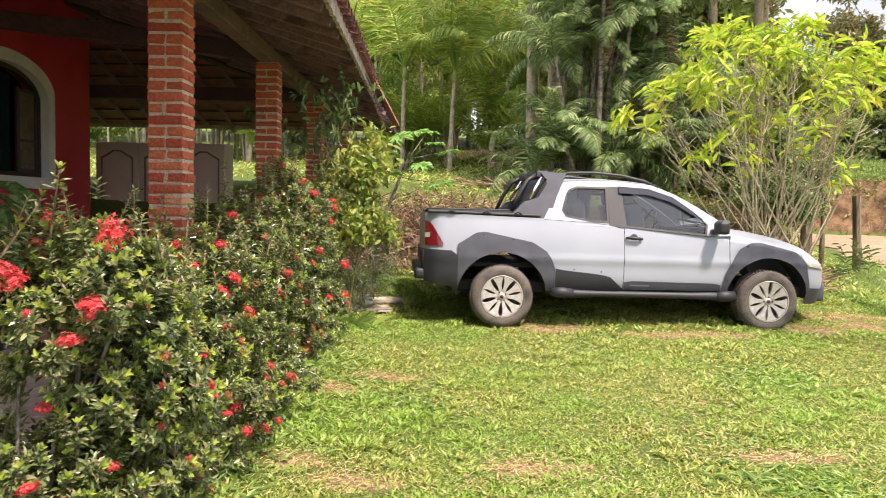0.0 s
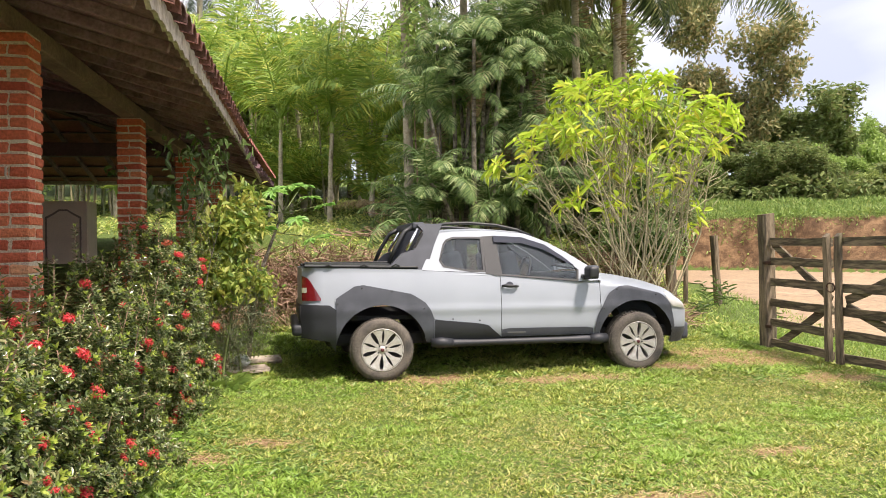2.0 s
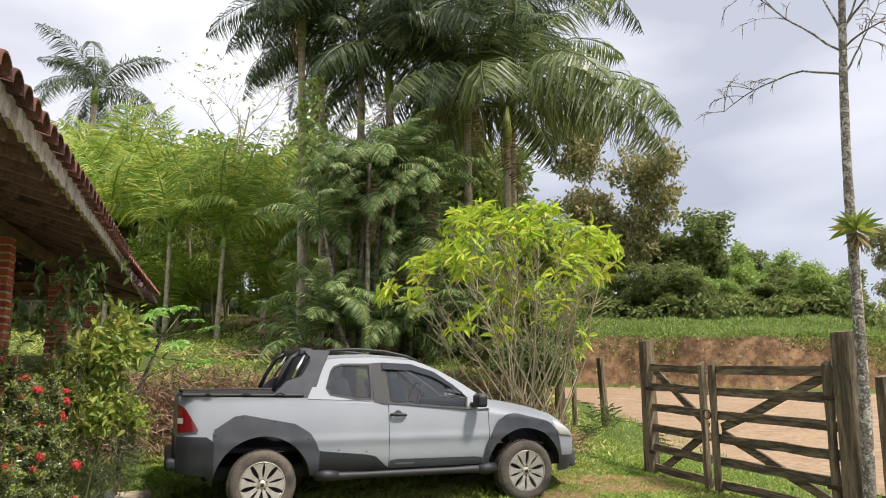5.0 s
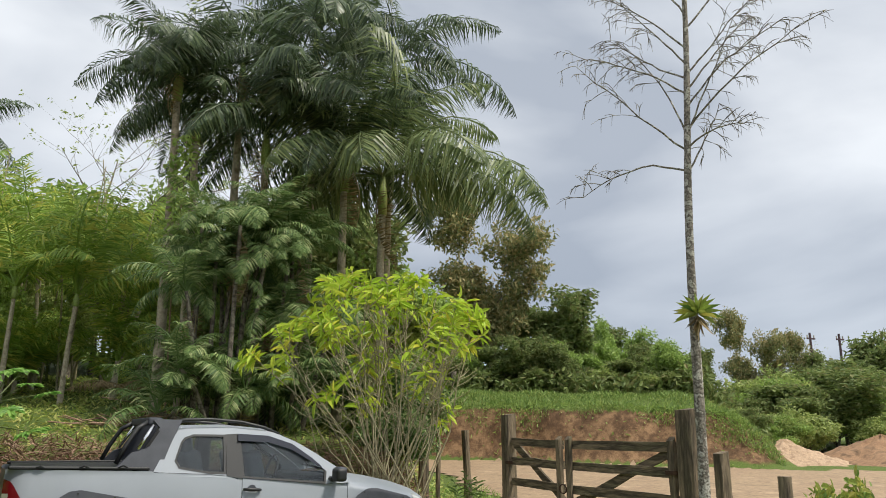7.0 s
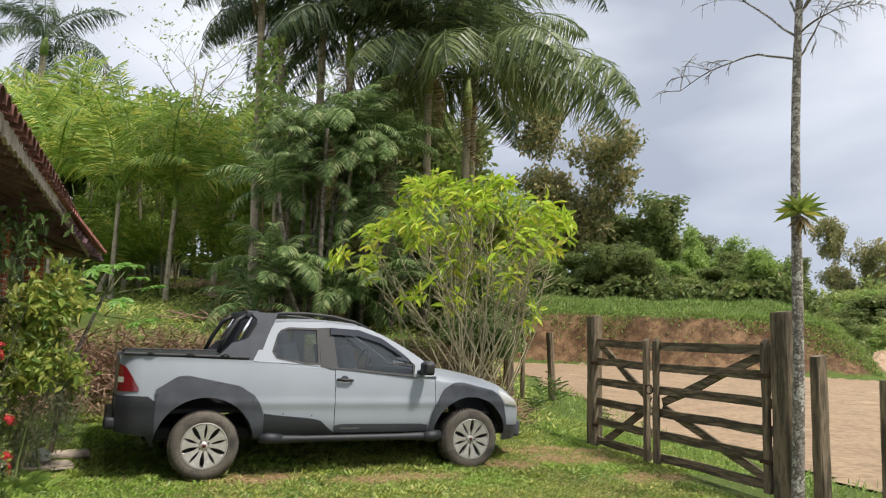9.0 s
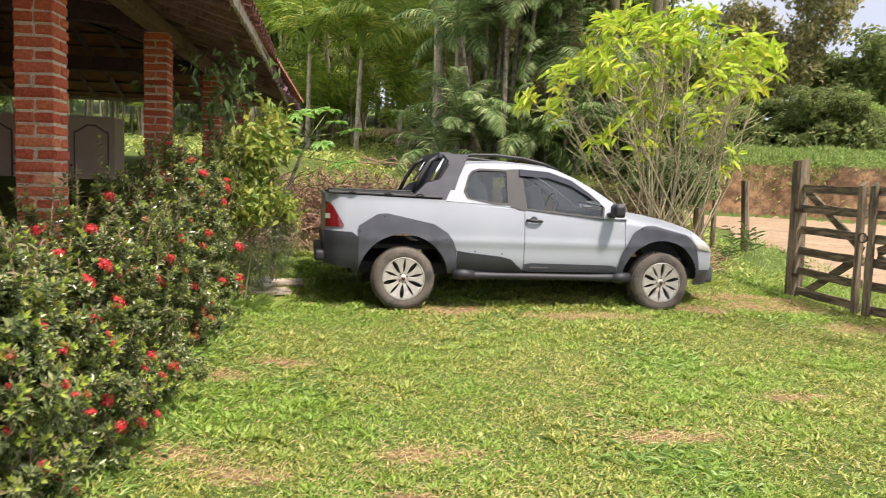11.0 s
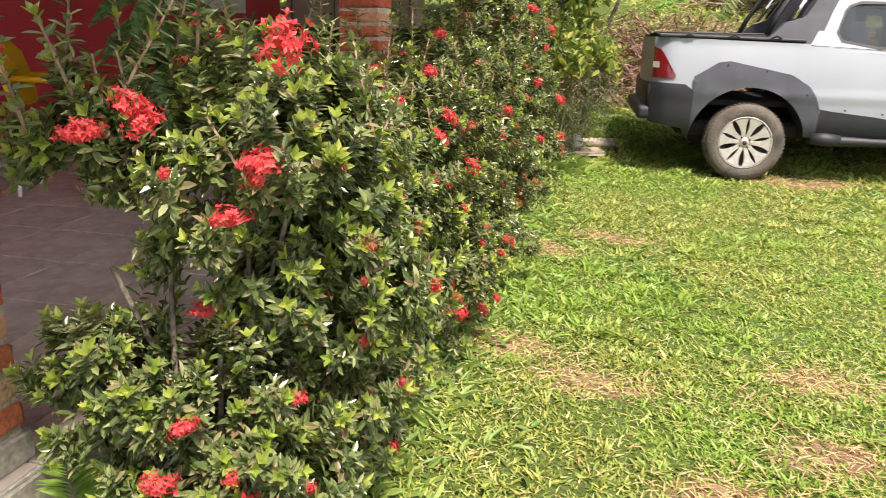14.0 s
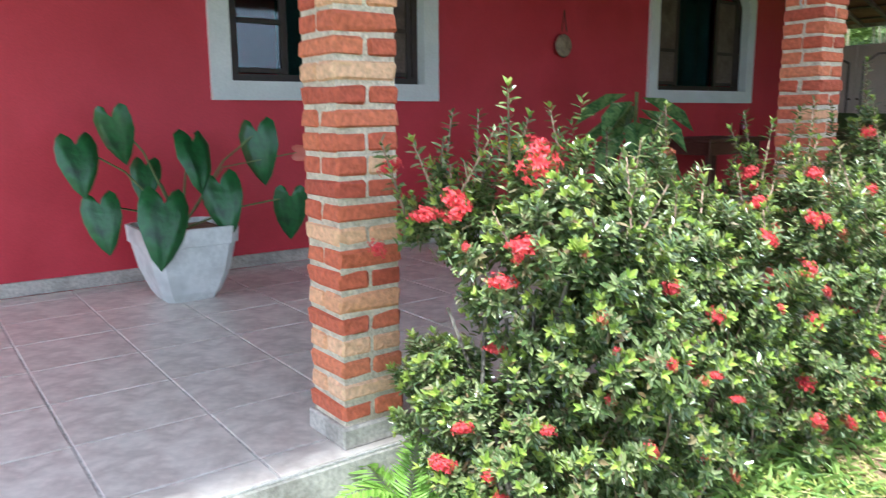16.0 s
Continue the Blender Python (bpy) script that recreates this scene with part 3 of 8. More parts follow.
def build_columns():
    course, bl, bw, bh = 0.069, 0.217, 0.106, 0.0555
    shapes = {}
    for tone in ("brick", "brick_pale"):
        shapes[tone] = []
        for k in range(4):
            bm = box(bl, bw, bh, (0, 0, 0), 0.009)
            for v in bm.verts:
                v.co += Vector((rng.normal(), rng.normal(), rng.normal())) * 0.0028
            shapes[tone].append(bm_mesh("brick", bm, M[tone]))
    halves = {tone: bm_mesh("brick", box(bl / 2 - 0.006, bw, bh, (0, 0, 0), 0.007), M[tone]) for tone in shapes}
    pale_rows = {2.425: (1, 3, 5, 8, 11, 15, 18, 19, 23), 5.07: (9, 13)}
    top = 2.90
    for y in COL_Y:
        col = thing("brick_column", Matrix.Translation((COL_X - 0.11 + (0.03 if y == 5.07 else 0.0), y + 0.11, FLOOR)), "square red brick porch column with pale mortar on a cement plinth", "column", "porch columns")
        part("plinth", box(0.236, 0.236, 0.07, (0, 0, 0.035), 0.006), M["concrete"], col, "grey cement plinth")
        h = top - FLOOR - 0.07
        part("mortar_core", box(0.202, 0.202, h, (0, 0, 0.07 + h / 2)), M["mortar"], col, "pale grey mortar")
        for c in range(int(h / course)):
            z = 0.07 + 0.008 + course * (c + 0.5)
            flip = c % 2
            tone = "brick_pale" if c in pale_rows.get(y, ()) else "brick"
            for s in (-1, 1):
                off = s * 0.0565 + rng.normal() * 0.002
                j = rng.normal() * 0.002
                turn = pose(0, 0, 0, 0, 0, (90 if flip else 0) + rng.normal() * 1.0)
                # now and then a course of broken halves
                if rng.random() < 0.10:
                    for q in (-1, 1):
                        ob = new("brick", halves["brick" if rng.random() < 0.6 else tone])
                        ob.parent = col
                        u = q * bl / 4
                        ob.matrix_basis = Matrix.Translation((off, u, z) if flip else (u, off, z)) @ turn
                    continue
                ob = new("brick", shapes[tone][int(rng.integers(4))])
                ob.parent = col
                ob.matrix_basis = Matrix.Translation((off, j, z) if flip else (j, off, z)) @ turn
    hook = thing("wall_hook", Matrix.Translation((COL_X - 0.11, 5.07 - 0.004, 2.10)), "small grey metal hook on the brick column", "hook")
    part("hook_loop", tube([(0.03, 0.0, 0.03), (0.03, -0.03, 0.02), (0.03, -0.035, -0.02), (0.03, -0.015, -0.04)], 0.006, 6), M["concrete"], hook)


def build_roof():
    y0, y1 = -0.3, 13.35
    ridge_x = -5.0
    ridge_z = roof_z(ridge_x)
    roof = thing("porch_roof", None, "low tiled roof on dark brown boards and rafters", "roof", kind="structure")

    def eave_shift(y):
        """The old eave bows out a little and draws in at the far corner."""
        return 0.05 - 0.24 * max(0.0, (y - 4.0) / 9.35) ** 1.5

    # boards under the tiles, both slopes
    ln = EAVE_X - ridge_x

    hip_y = y1 - ln
    far_x = 2 * ridge_x - EAVE_X

    def pitch_z(x, y):
        return min(roof_z(x) if x > ridge_x else roof_z(2 * ridge_x - x), roof_z(EAVE_X - (y1 - y)))

    def facet(corners, th=0.02):
        bm = bmesh.new()
        lo = [bm.verts.new((x, y, pitch_z(x, y))) for x, y in corners]
        hi = [bm.verts.new((x, y, pitch_z(x, y) + th)) for x, y in corners]
        bm.faces.new(lo)
        bm.faces.new(hi[::-1])
        for i in range(len(lo)):
            bm.faces.new((lo[i], hi[i], hi[(i + 1) % len(lo)], lo[(i + 1) % len(lo)]))
        return bm

    part("roof_boards", facet([(EAVE_X + 0.05, y0), (EAVE_X + 0.05, 4.5), (EAVE_X, 9.0), (EAVE_X - 0.06, 11.5), (EAVE_X - 0.19, y1), (ridge_x, hip_y), (ridge_x, y0)]), M["roof_wood"], roof, "dark brown roof boards")
    part("roof_boards", facet([(far_x, y0), (ridge_x, y0), (ridge_x, hip_y), (far_x, y1)]), M["roof_tile_in"], roof, "bare clay tiles seen from below")
    part("roof_boards", facet([(far_x, y1), (ridge_x, hip_y), (EAVE_X, y1)]), M["roof_tile_in"], roof, "bare clay tiles of the hipped end from below")
    for k in range(19):
        x = far_x + 0.2 + k * 0.42
        top_y = hip_y + abs(x - ridge_x)
        if y1 - top_y > 0.2:
            p0, p1 = Vector((x, y1 - 0.02, pitch_z(x, y1 - 0.02) - 0.035)), Vector((x, top_y, pitch_z(x, top_y) - 0.035))
            part("rafter", tube([p0, p1], 0.036, 4), M["roof_wood"], roof)
    for k in range(10):
        y = y1 - 0.2 - k * 0.38
        w = y - hip_y
        if w > 0.1:
            part("batten", box(2 * w, 0.05, 0.02, (ridge_x, y, pitch_z(ridge_x, y) - 0.012)), M["dark_wood"], roof)
    for sx in (EAVE_X, far_x):
        part("hip_rafter", tube([(sx, y1, pitch_z(sx, y1) - 0.06), (ridge_x, hip_y, ridge_z - 0.06)], 0.06, 4), M["dark_wood"], roof)
    # rafters down the slope
    ang = math.atan(SLOPE)
    for k in range(42):
        y = y0 + 0.2 + k * 0.40
        if y > y1 - 0.05:
            break
        end_x = ridge_x + max(0.0, y - hip_y)
        if EAVE_X - end_x < 0.15:
            continue
        L = (EAVE_X - end_x) / math.cos(ang)
        part("rafter", box(L, 0.055, 0.06, ((EAVE_X + end_x) / 2, y, (roof_z(EAVE_X) + roof_z(end_x)) / 2 - 0.032), 0.003, pose(0, 0, 0, 0, math.degrees(ang), 0)), M["rafter_wood"], roof)
    # fascia with its scalloped row of tiles
    bm = bmesh.new()
    rows = []
    for k in range(int((y1 - y0) / 0.046) + 1):
        y = y0 + 0.046 * k
        x, low = EAVE_X + eave_shift(y) + 0.004, 0.022 * abs(math.sin(math.pi * (y - y0) / 0.184)) + 0.004 * rng.normal()
        rows.append([bm.verts.new((x + dx, y, EAVE_Z + z)) for dx, z in ((0, low), (0.026, low), (0.026, 0.13), (0, 0.13))])
    for a, b in zip(rows, rows[1:]):
        for i in range(4):
            bm.faces.new((a[i], a[(i + 1) % 4], b[(i + 1) % 4], b[i]))
    bm.faces.new(rows[0][::-1])
    bm.faces.new(rows[-1])
    part("fascia_board", bm, M["fascia"], roof, "weathered grey fascia board with a scalloped edge")
    part("fascia_board", box(7.8, 0.028, 0.13, (ridge_x - 0.06, y1 + 0.015, EAVE_Z + 0.065), 0.004), M["fascia"], roof, "weathered end fascia board")
    # half-round tiles at the eave: one mesh, many pieces
    bm = bmesh.new()
    rings = []
    for i, (xo, r) in enumerate(((0.10, 0.088), (-0.42, 0.072))):
        rings.append([[bm.verts.new((xo, rr * math.cos(a), rr * math.sin(a) - SLOPE * xo)) for a in np.linspace(0, math.pi, 9)] for rr in (r, r - 0.012)])
    (o0, i0), (o1, i1) = rings
    for a in range(8):
        bm.faces.new((o0[a], o0[a + 1], o1[a + 1], o1[a]))
        bm.faces.new((i0[a + 1], i0[a], i1[a], i1[a + 1]))
        bm.faces.new((o0[a + 1], o0[a], i0[a], i0[a + 1]))
    tile = bm_mesh("roof_tile", bm, M["roof_tile"], True)
    for k in range(74):
        y = y0 + 0.1 + k * 0.184
        for row in range(3):
            x = EAVE_X + eave_shift(y) - row * 0.40
            if y > y1 - row * 0.40:
                continue
            ob = new("roof_tile", tile)
            ob.parent = roof
            ob.matrix_basis = Matrix.Translation((x, y + rng.normal() * 0.006, roof_z(x - eave_shift(y)) + 0.062 + row * 0.004)) @ pose(0, 0, 0, 0, rng.normal() * 1.2, rng.normal() * 1.5)
    bm = bmesh.new()
    for k in range(74):
        y = y0 + 0.19 + k * 0.184
        prof = [(0.075 * math.cos(a), 0.05 - 0.05 * math.sin(a)) for a in np.linspace(0, math.pi, 7)]
        a = [bm.verts.new((EAVE_X + 0.06, y + u, roof_z(EAVE_X) + 0.03 + v)) for u, v in prof]
        xe = ridge_x + max(0.0, y - hip_y)
        b = [bm.verts.new((xe, y + u, roof_z(xe) + 0.05 + v)) for u, v in prof]
        for i in range(6):
            bm.faces.new((a[i], a[i + 1], b[i + 1], b[i]))
    part("channel_tiles", bm, M["roof_tile_in"], roof, "rows of lower channel tiles", kind="stuff")
    # beams on the columns
    part("column_beam", box(0.14, y1 - y0, 0.13, (COL_X - 0.11, (y0 + y1) / 2, 2.965), 0.008), M["beam_wood"], roof, "pale squared timber beam")
    part("ridge_beam", box(0.14, hip_y - y0, 0.16, (ridge_x, (y0 + hip_y) / 2, ridge_z - 0.14), 0.008), M["dark_wood"], roof)
    part("back_beam", box(0.14, y1 - 10.2, 0.16, (-8.2, (y1 + 10.2) / 2, roof_z(-1.8) - 0.16), 0.008), M["dark_wood"], roof)
    for y in COL_Y[3:]:
        part("tie_beam", box(6.4, 0.13, 0.17, (-5.0, y + 0.11, 2.985), 0.008), M["dark_wood"], roof, "dark tie beam")
    # ties rising from the columns to the house wall
    for y in COL_Y[:3]:
        run, rise = COL_X - 0.18 - WALL_X, 0.30
        tilt = pose(0, 0, 0, 0, math.degrees(math.atan2(rise, run)), 0)
        part("tie_beam", box(math.hypot(run, rise), 0.12, 0.17, ((COL_X - 0.18 + WALL_X) / 2, y + 0.11, 3.155), 0.008, tilt), M["dark_wood"], roof, "dark tie beam")
    for y in COL_Y[3:]:
        post = thing("timber_post", Matrix.Translation((-8.2, y + 0.11, FLOOR)), "plain dark timber post carrying the porch roof", "post", "back porch posts")
        part("shaft", box(0.16, 0.16, roof_z(-1.8) - 0.24 - FLOOR, (0, 0, (roof_z(-1.8) - 0.24 - FLOOR) / 2), 0.01), M["dark_wood"], post)


build_floor()
build_wall()
build_columns()
build_roof()

# ---------------------------------------------------------------- the pickup
def simple(name, colour, rough, metal=0.0, coat=0.0, trans=0.0, spec=0.5):
    m = bpy.data.materials.new(name)
    m.use_nodes = True
    b = m.node_tree.nodes["Principled BSDF"]
    b.inputs["Base Color"].default_value = colour
    b.inputs["Roughness"].default_value, b.inputs["Metallic"].default_value = rough, metal
    b.inputs["Coat Weight"].default_value, b.inputs["Coat Roughness"].default_value = coat, 0.06
    b.inputs["Transmission Weight"].default_value, b.inputs["Specular IOR Level"].default_value = trans, spec
    return m


M["silver"] = material("silver_paint", [(0.290, 0.318, 0.36, 1), (0.318, 0.347, 0.39, 1)], 2.0, 0.55, 0.0, 400, metal=0.12, fine=0.04, coat=0.22)
M["cladding"] = material("grey_plastic", [hue("3b3e46"), hue("464951"), hue("373a42")], 3, 0.6, 0.12, 300, fine=0.08)
M["black_plastic"] = material("black_plastic", [hue("1e1f21"), hue("28292b")], 4, 0.5, 0.1, 200, fine=0.1)
M["rubber"] = material("tyre_rubber", [hue("4f4a45"), hue("625b53"), hue("3f3c3a")], 6, 0.9, 0.3, 60, fine=0.2)
M["alloy"] = material("alloy", [(0.60, 0.59, 0.57, 1), (0.48, 0.45, 0.41, 1), (0.55, 0.53, 0.50, 1)], 14, 0.42, 0.05, 90, metal=0.4, fine=0.1)
# near-black for underbody parts; shade painted in for gaps, wells and vents
M["void_shade"] = simple("underbody_and_gap_shade", (0.012, 0.012, 0.013, 1), 0.9)
M["lamp_red"] = simple("red_lens", (0.13, 0.006, 0.010, 1), 0.15, 0, 1.0)
M["lamp_clear"] = simple("headlamp_lens", (0.62, 0.62, 0.58, 1), 0.12, 0.3, 1.0)
M["chrome"] = simple("chrome", (0.8, 0.8, 0.8, 1), 0.15, 1.0)
M["seat_cloth"] = material("seat_cloth", [hue("6a6c70"), hue("7c7e82")], 8, 0.95, 0.2, 80)


def tinted_glass():
    m = bpy.data.materials.new("tinted_glass")
    m.use_nodes = True
    n, l = m.node_tree.nodes, m.node_tree.links
    n.remove(n["Principled BSDF"])
    tr, gl, mx, fr = n.new("ShaderNodeBsdfTransparent"), n.new("ShaderNodeBsdfGlossy"), n.new("ShaderNodeMixShader"), n.new("ShaderNodeFresnel")
    tr.inputs["Color"].default_value = (0.80, 0.84, 0.84, 1)
    gl.inputs["Roughness"].default_value = 0.03
    fr.inputs["IOR"].default_value = 1.65
    l.new(fr.outputs["Fac"], mx.inputs["Fac"])
    l.new(tr.outputs["BSDF"], mx.inputs[1])
    l.new(gl.outputs["BSDF"], mx.inputs[2])
    l.new(mx.outputs["Shader"], n["Material Output"].inputs["Surface"])
    return m


M["tint"] = tinted_glass()
M["bumper_black"] = material("bumper_black", [hue("1f2126"), hue("282a30")], 3, 0.55, 0.12, 300, fine=0.08)
AXLE, ARCH, WZ = 2.757, 0.455, 0.33


def car_half_width(x):
    return np.interp(x, [-0.78, -0.74, -0.64, -0.3, 0.5, 1.8, 2.5, 2.95, 3.20, 3.36, 3.46, 3.52], [0.69, 0.735, 0.77, 0.79, 0.80, 0.80, 0.795, 0.775, 0.73, 0.66, 0.56, 0.44])


def car_top(x):
    return np.interp(x, [-0.78, 0.40, 0.55, 1.10, 1.24, 2.12, 2.34, 2.70, 3.04, 3.26, 3.38, 3.52], [1.165, 1.135, 1.105, 1.085, 1.06, 0.985, 1.01, 0.975, 0.905, 0.835, 0.77, 0.66])


def car_low(x):
    base = np.interp(x, [-0.78, -0.50, -0.45, 0.46, 0.6, 2.2, 2.3, 3.25, 3.36, 3.52], [0.47, 0.42, 0.38, 0.40, 0.38, 0.38, 0.38, 0.30, 0.29, 0.30])
    for c in (0.0, AXLE):
        d = np.abs(x - c)
        base = np.where(d < ARCH, np.maximum(base, WZ + np.sqrt(np.clip(ARCH ** 2 - d ** 2, 0, None)) * np.where(d < ARCH, 1, 0)), base)
    return base


def car_side(x, z):
    """Half width of the body at x and height z."""
    w = car_half_width(x)
    w = w - 0.10 * np.clip((0.56 - z) / 0.25, 0, 1) ** 2 - 0.055 * np.clip((z - 0.74) / 0.38, 0, 1) ** 1.6
    front = smooth_step(2.2, 2.6, x)
    w = w - front * 0.10 * np.clip((z - (car_top(x) - 0.07)) / 0.07, 0, 1) ** 2
    crease = 0.012 * np.exp(-((z - 0.72) / 0.035) ** 2)
    return w + crease


def fit_z(co):
    return Vector((co[0] * 0.995, co[1], 0.312 + (co[2] - WZ) * 0.983))


def side_grid(xs, lo, hi, rows, sgn, off=0.0):
    """A skin of the body's side between two height curves."""
    bm = bmesh.new()
    grid = []
    for x in xs:
        a, b = float(lo(x)), float(hi(x))
        grid.append([bm.verts.new(fit_z((x, sgn * (float(car_side(x, a + (b - a) * r / rows)) + off), a + (b - a) * r / rows))) for r in range(rows + 1)])
    for g0, g1 in zip(grid, grid[1:]):
        for r in range(rows):
            bm.faces.new((g0[r], g1[r], g1[r + 1], g0[r + 1]))
    return bm


def arch_stations(lo, hi):
    xs = set(np.round(np.linspace(lo, hi, int((hi - lo) / 0.07) + 2), 4))
    for c in (0.0, AXLE):
        for a in np.linspace(0, math.pi, 25):
            v = c + ARCH * math.cos(a)
            if lo < v < hi:
                xs.add(round(v, 4))
        for e in (-1, 1):
            v = c + e * (ARCH + 0.004)
            if lo < v < hi:
                xs.add(round(v, 4))
    return sorted(xs)


def tilt_y(z):
    return 0.762 - (z - 1.06) * 0.36


def pane_place(sgn, off=0.0):
    return lambda u, v, d: fit_z((u, sgn * (tilt_y(v) + off - d), v))


def inset(outline, k):
    cx, cz = sum(p[0] for p in outline) / len(outline), sum(p[1] for p in outline) / len(outline)
    w = max(p[0] for p in outline) - min(p[0] for p in outline)
    h = max(p[1] for p in outline) - min(p[1] for p in outline)
    return [(cx + (u - cx) * (1 - 2 * k / w), cz + (v - cz) * (1 - 2 * k / h)) for u, v in outline]


def frame_ring(outer, inner, place, thick):
    bm = bmesh.new()
    n = len(outer)
    rings = [[bm.verts.new(place(u, v, d)) for u, v in o] for o, d in ((outer, thick), (outer, 0), (inner, 0), (inner, thick))]
    for r0, r1 in zip(rings, rings[1:]):
        for i in range(n):
            bm.faces.new((r0[i], r0[(i + 1) % n], r1[(i + 1) % n], r1[i]))
    return bm


def across(line, crown, cols=10, back=0.0):
    """A skin from side to side over (x, half width, z) stations, crowned in the middle."""
    bm = bmesh.new()
    grid = []
    for x, w, z in line:
        row = []
        for k in range(cols + 1):
            s = -1 + 2 * k / cols
            row.append(bm.verts.new(fit_z((x + back * (1 - s * s), w * s, z + crown * (1 - abs(s) ** 2.4)))))
        grid.append(row)
    for g0, g1 in zip(grid, grid[1:]):
        for k in range(cols):
            bm.faces.new((g0[k], g0[k + 1], g1[k + 1], g1[k]))
    return bm


def soften(bm, d=0.0006):
    bmesh.ops.remove_doubles(bm, verts=bm.verts, dist=d)
    return bm


def build_wheel():
    """A wheel at the origin with its outer face towards -y."""
    hub = new("wheel")
    turn = pose(0, 0, 0, 90, 0, 0)

    def spun(profile, sides=48, cap=False):
        bm = lathe(profile, sides, cap)
        bmesh.ops.transform(bm, matrix=turn, verts=bm.verts)
        return bm

    R, W = 0.312, 0.205
    tyre = spun([(0.19, 0.0), (0.205, 0.012), (0.215, 0.018), (0.255, 0.026), (0.288, 0.018), (0.303, 0.002), (0.310, -0.02), (R, -0.05), (R, -W + 0.05), (0.303, -W + 0.01), (0.24, -W), (0.19, -W)])
    part("tyre", tyre, M["rubber"], hub, "worn dusty black tyre", True)
    # tread blocks
    bm = bmesh.new()
    for k in range(56):
        a = 2 * math.pi * k / 56
        for row, yy in enumerate((0.035, 0.085, 0.135)):
            aa = a + row * 0.05
            box(0.012, 0.034, 0.022, ((R + 0.001) * math.cos(aa), yy, (R + 0.001) * math.sin(aa)), 0, pose(0, 0, 0, 0, -math.degrees(aa), 0), bm=bm)
    part("tread", bm, M["rubber"], hub)
    # inner rim and the disc behind the spokes, one even dark grey
    part("rim", spun([(0.208, 0.004), (0.213, 0.016), (0.205, 0.022), (0.196, 0.012), (0.19, -0.03), (0.185, -0.12), (0.01, -0.13), (0.01, -0.135), (0.19, -0.14), (0.2, -0.1)]), simple("dark_rim_grey", (0.15, 0.145, 0.14, 1), 0.7), hub, "dark grey inner rim", True)
    part("rim_lip", spun([(0.200, 0.013), (0.2055, 0.0235), (0.213, 0.019), (0.208, 0.006)]), M["alloy"], hub, "bright rim edge", True)
    for k in range(10):
        pair, side = k // 2, (-1 if k % 2 == 0 else 1)
        a = 2 * math.pi * pair / 5 + side * 0.285 + 0.25
        bm = bmesh.new()
        # twin spokes that broaden and meet along the rim, leaving narrow slots
        half = [(0.045, 0.016), (0.085, 0.017), (0.120, 0.022), (0.150, 0.028), (0.172, 0.042), (0.193, 0.058)]
        outline = [(u, -v) for u, v in half] + [(0.203, 0.0)] + [(u, v) for u, v in half[::-1]]
        bm = plate([(u, v) for u, v in outline], lambda u, v, d: Vector((u, -0.020 + 0.016 * (1 - u / 0.2) + d, v)), 0.03)
        bmesh.ops.bevel(bm, geom=bm.edges[:], offset=0.003, segments=1, affect="EDGES")
        bmesh.ops.transform(bm, matrix=pose(0, 0.002 * (k % 2), 0, 0, -math.degrees(a), 0), verts=bm.verts)
        part("spoke", bm, M["alloy"], hub, "silver alloy spoke")
    part("hub_cap", spun([(0.001, 0.016), (0.026, 0.014), (0.034, 0.004), (0.062, -0.004), (0.068, -0.03)], 24, True), M["alloy"], hub, "round hub cap", True)
    part("badge", spun([(0.001, 0.019), (0.018, 0.018), (0.020, 0.012)], 20, True), simple("dark_badge", hue("5a2a2c"), 0.4), hub, "dark round centre badge", True)
    for k in range(4):
        a = 2 * math.pi * k / 4 + 0.6
        bm = spun([(0.001, 0.012), (0.007, 0.012), (0.009, -0.004)], 8, True)
        bmesh.ops.translate(bm, vec=(0.047 * math.cos(a), 0, 0.047 * math.sin(a)), verts=bm.verts)
        part("lug_nut", bm, M["black_plastic"], hub)
    return hub


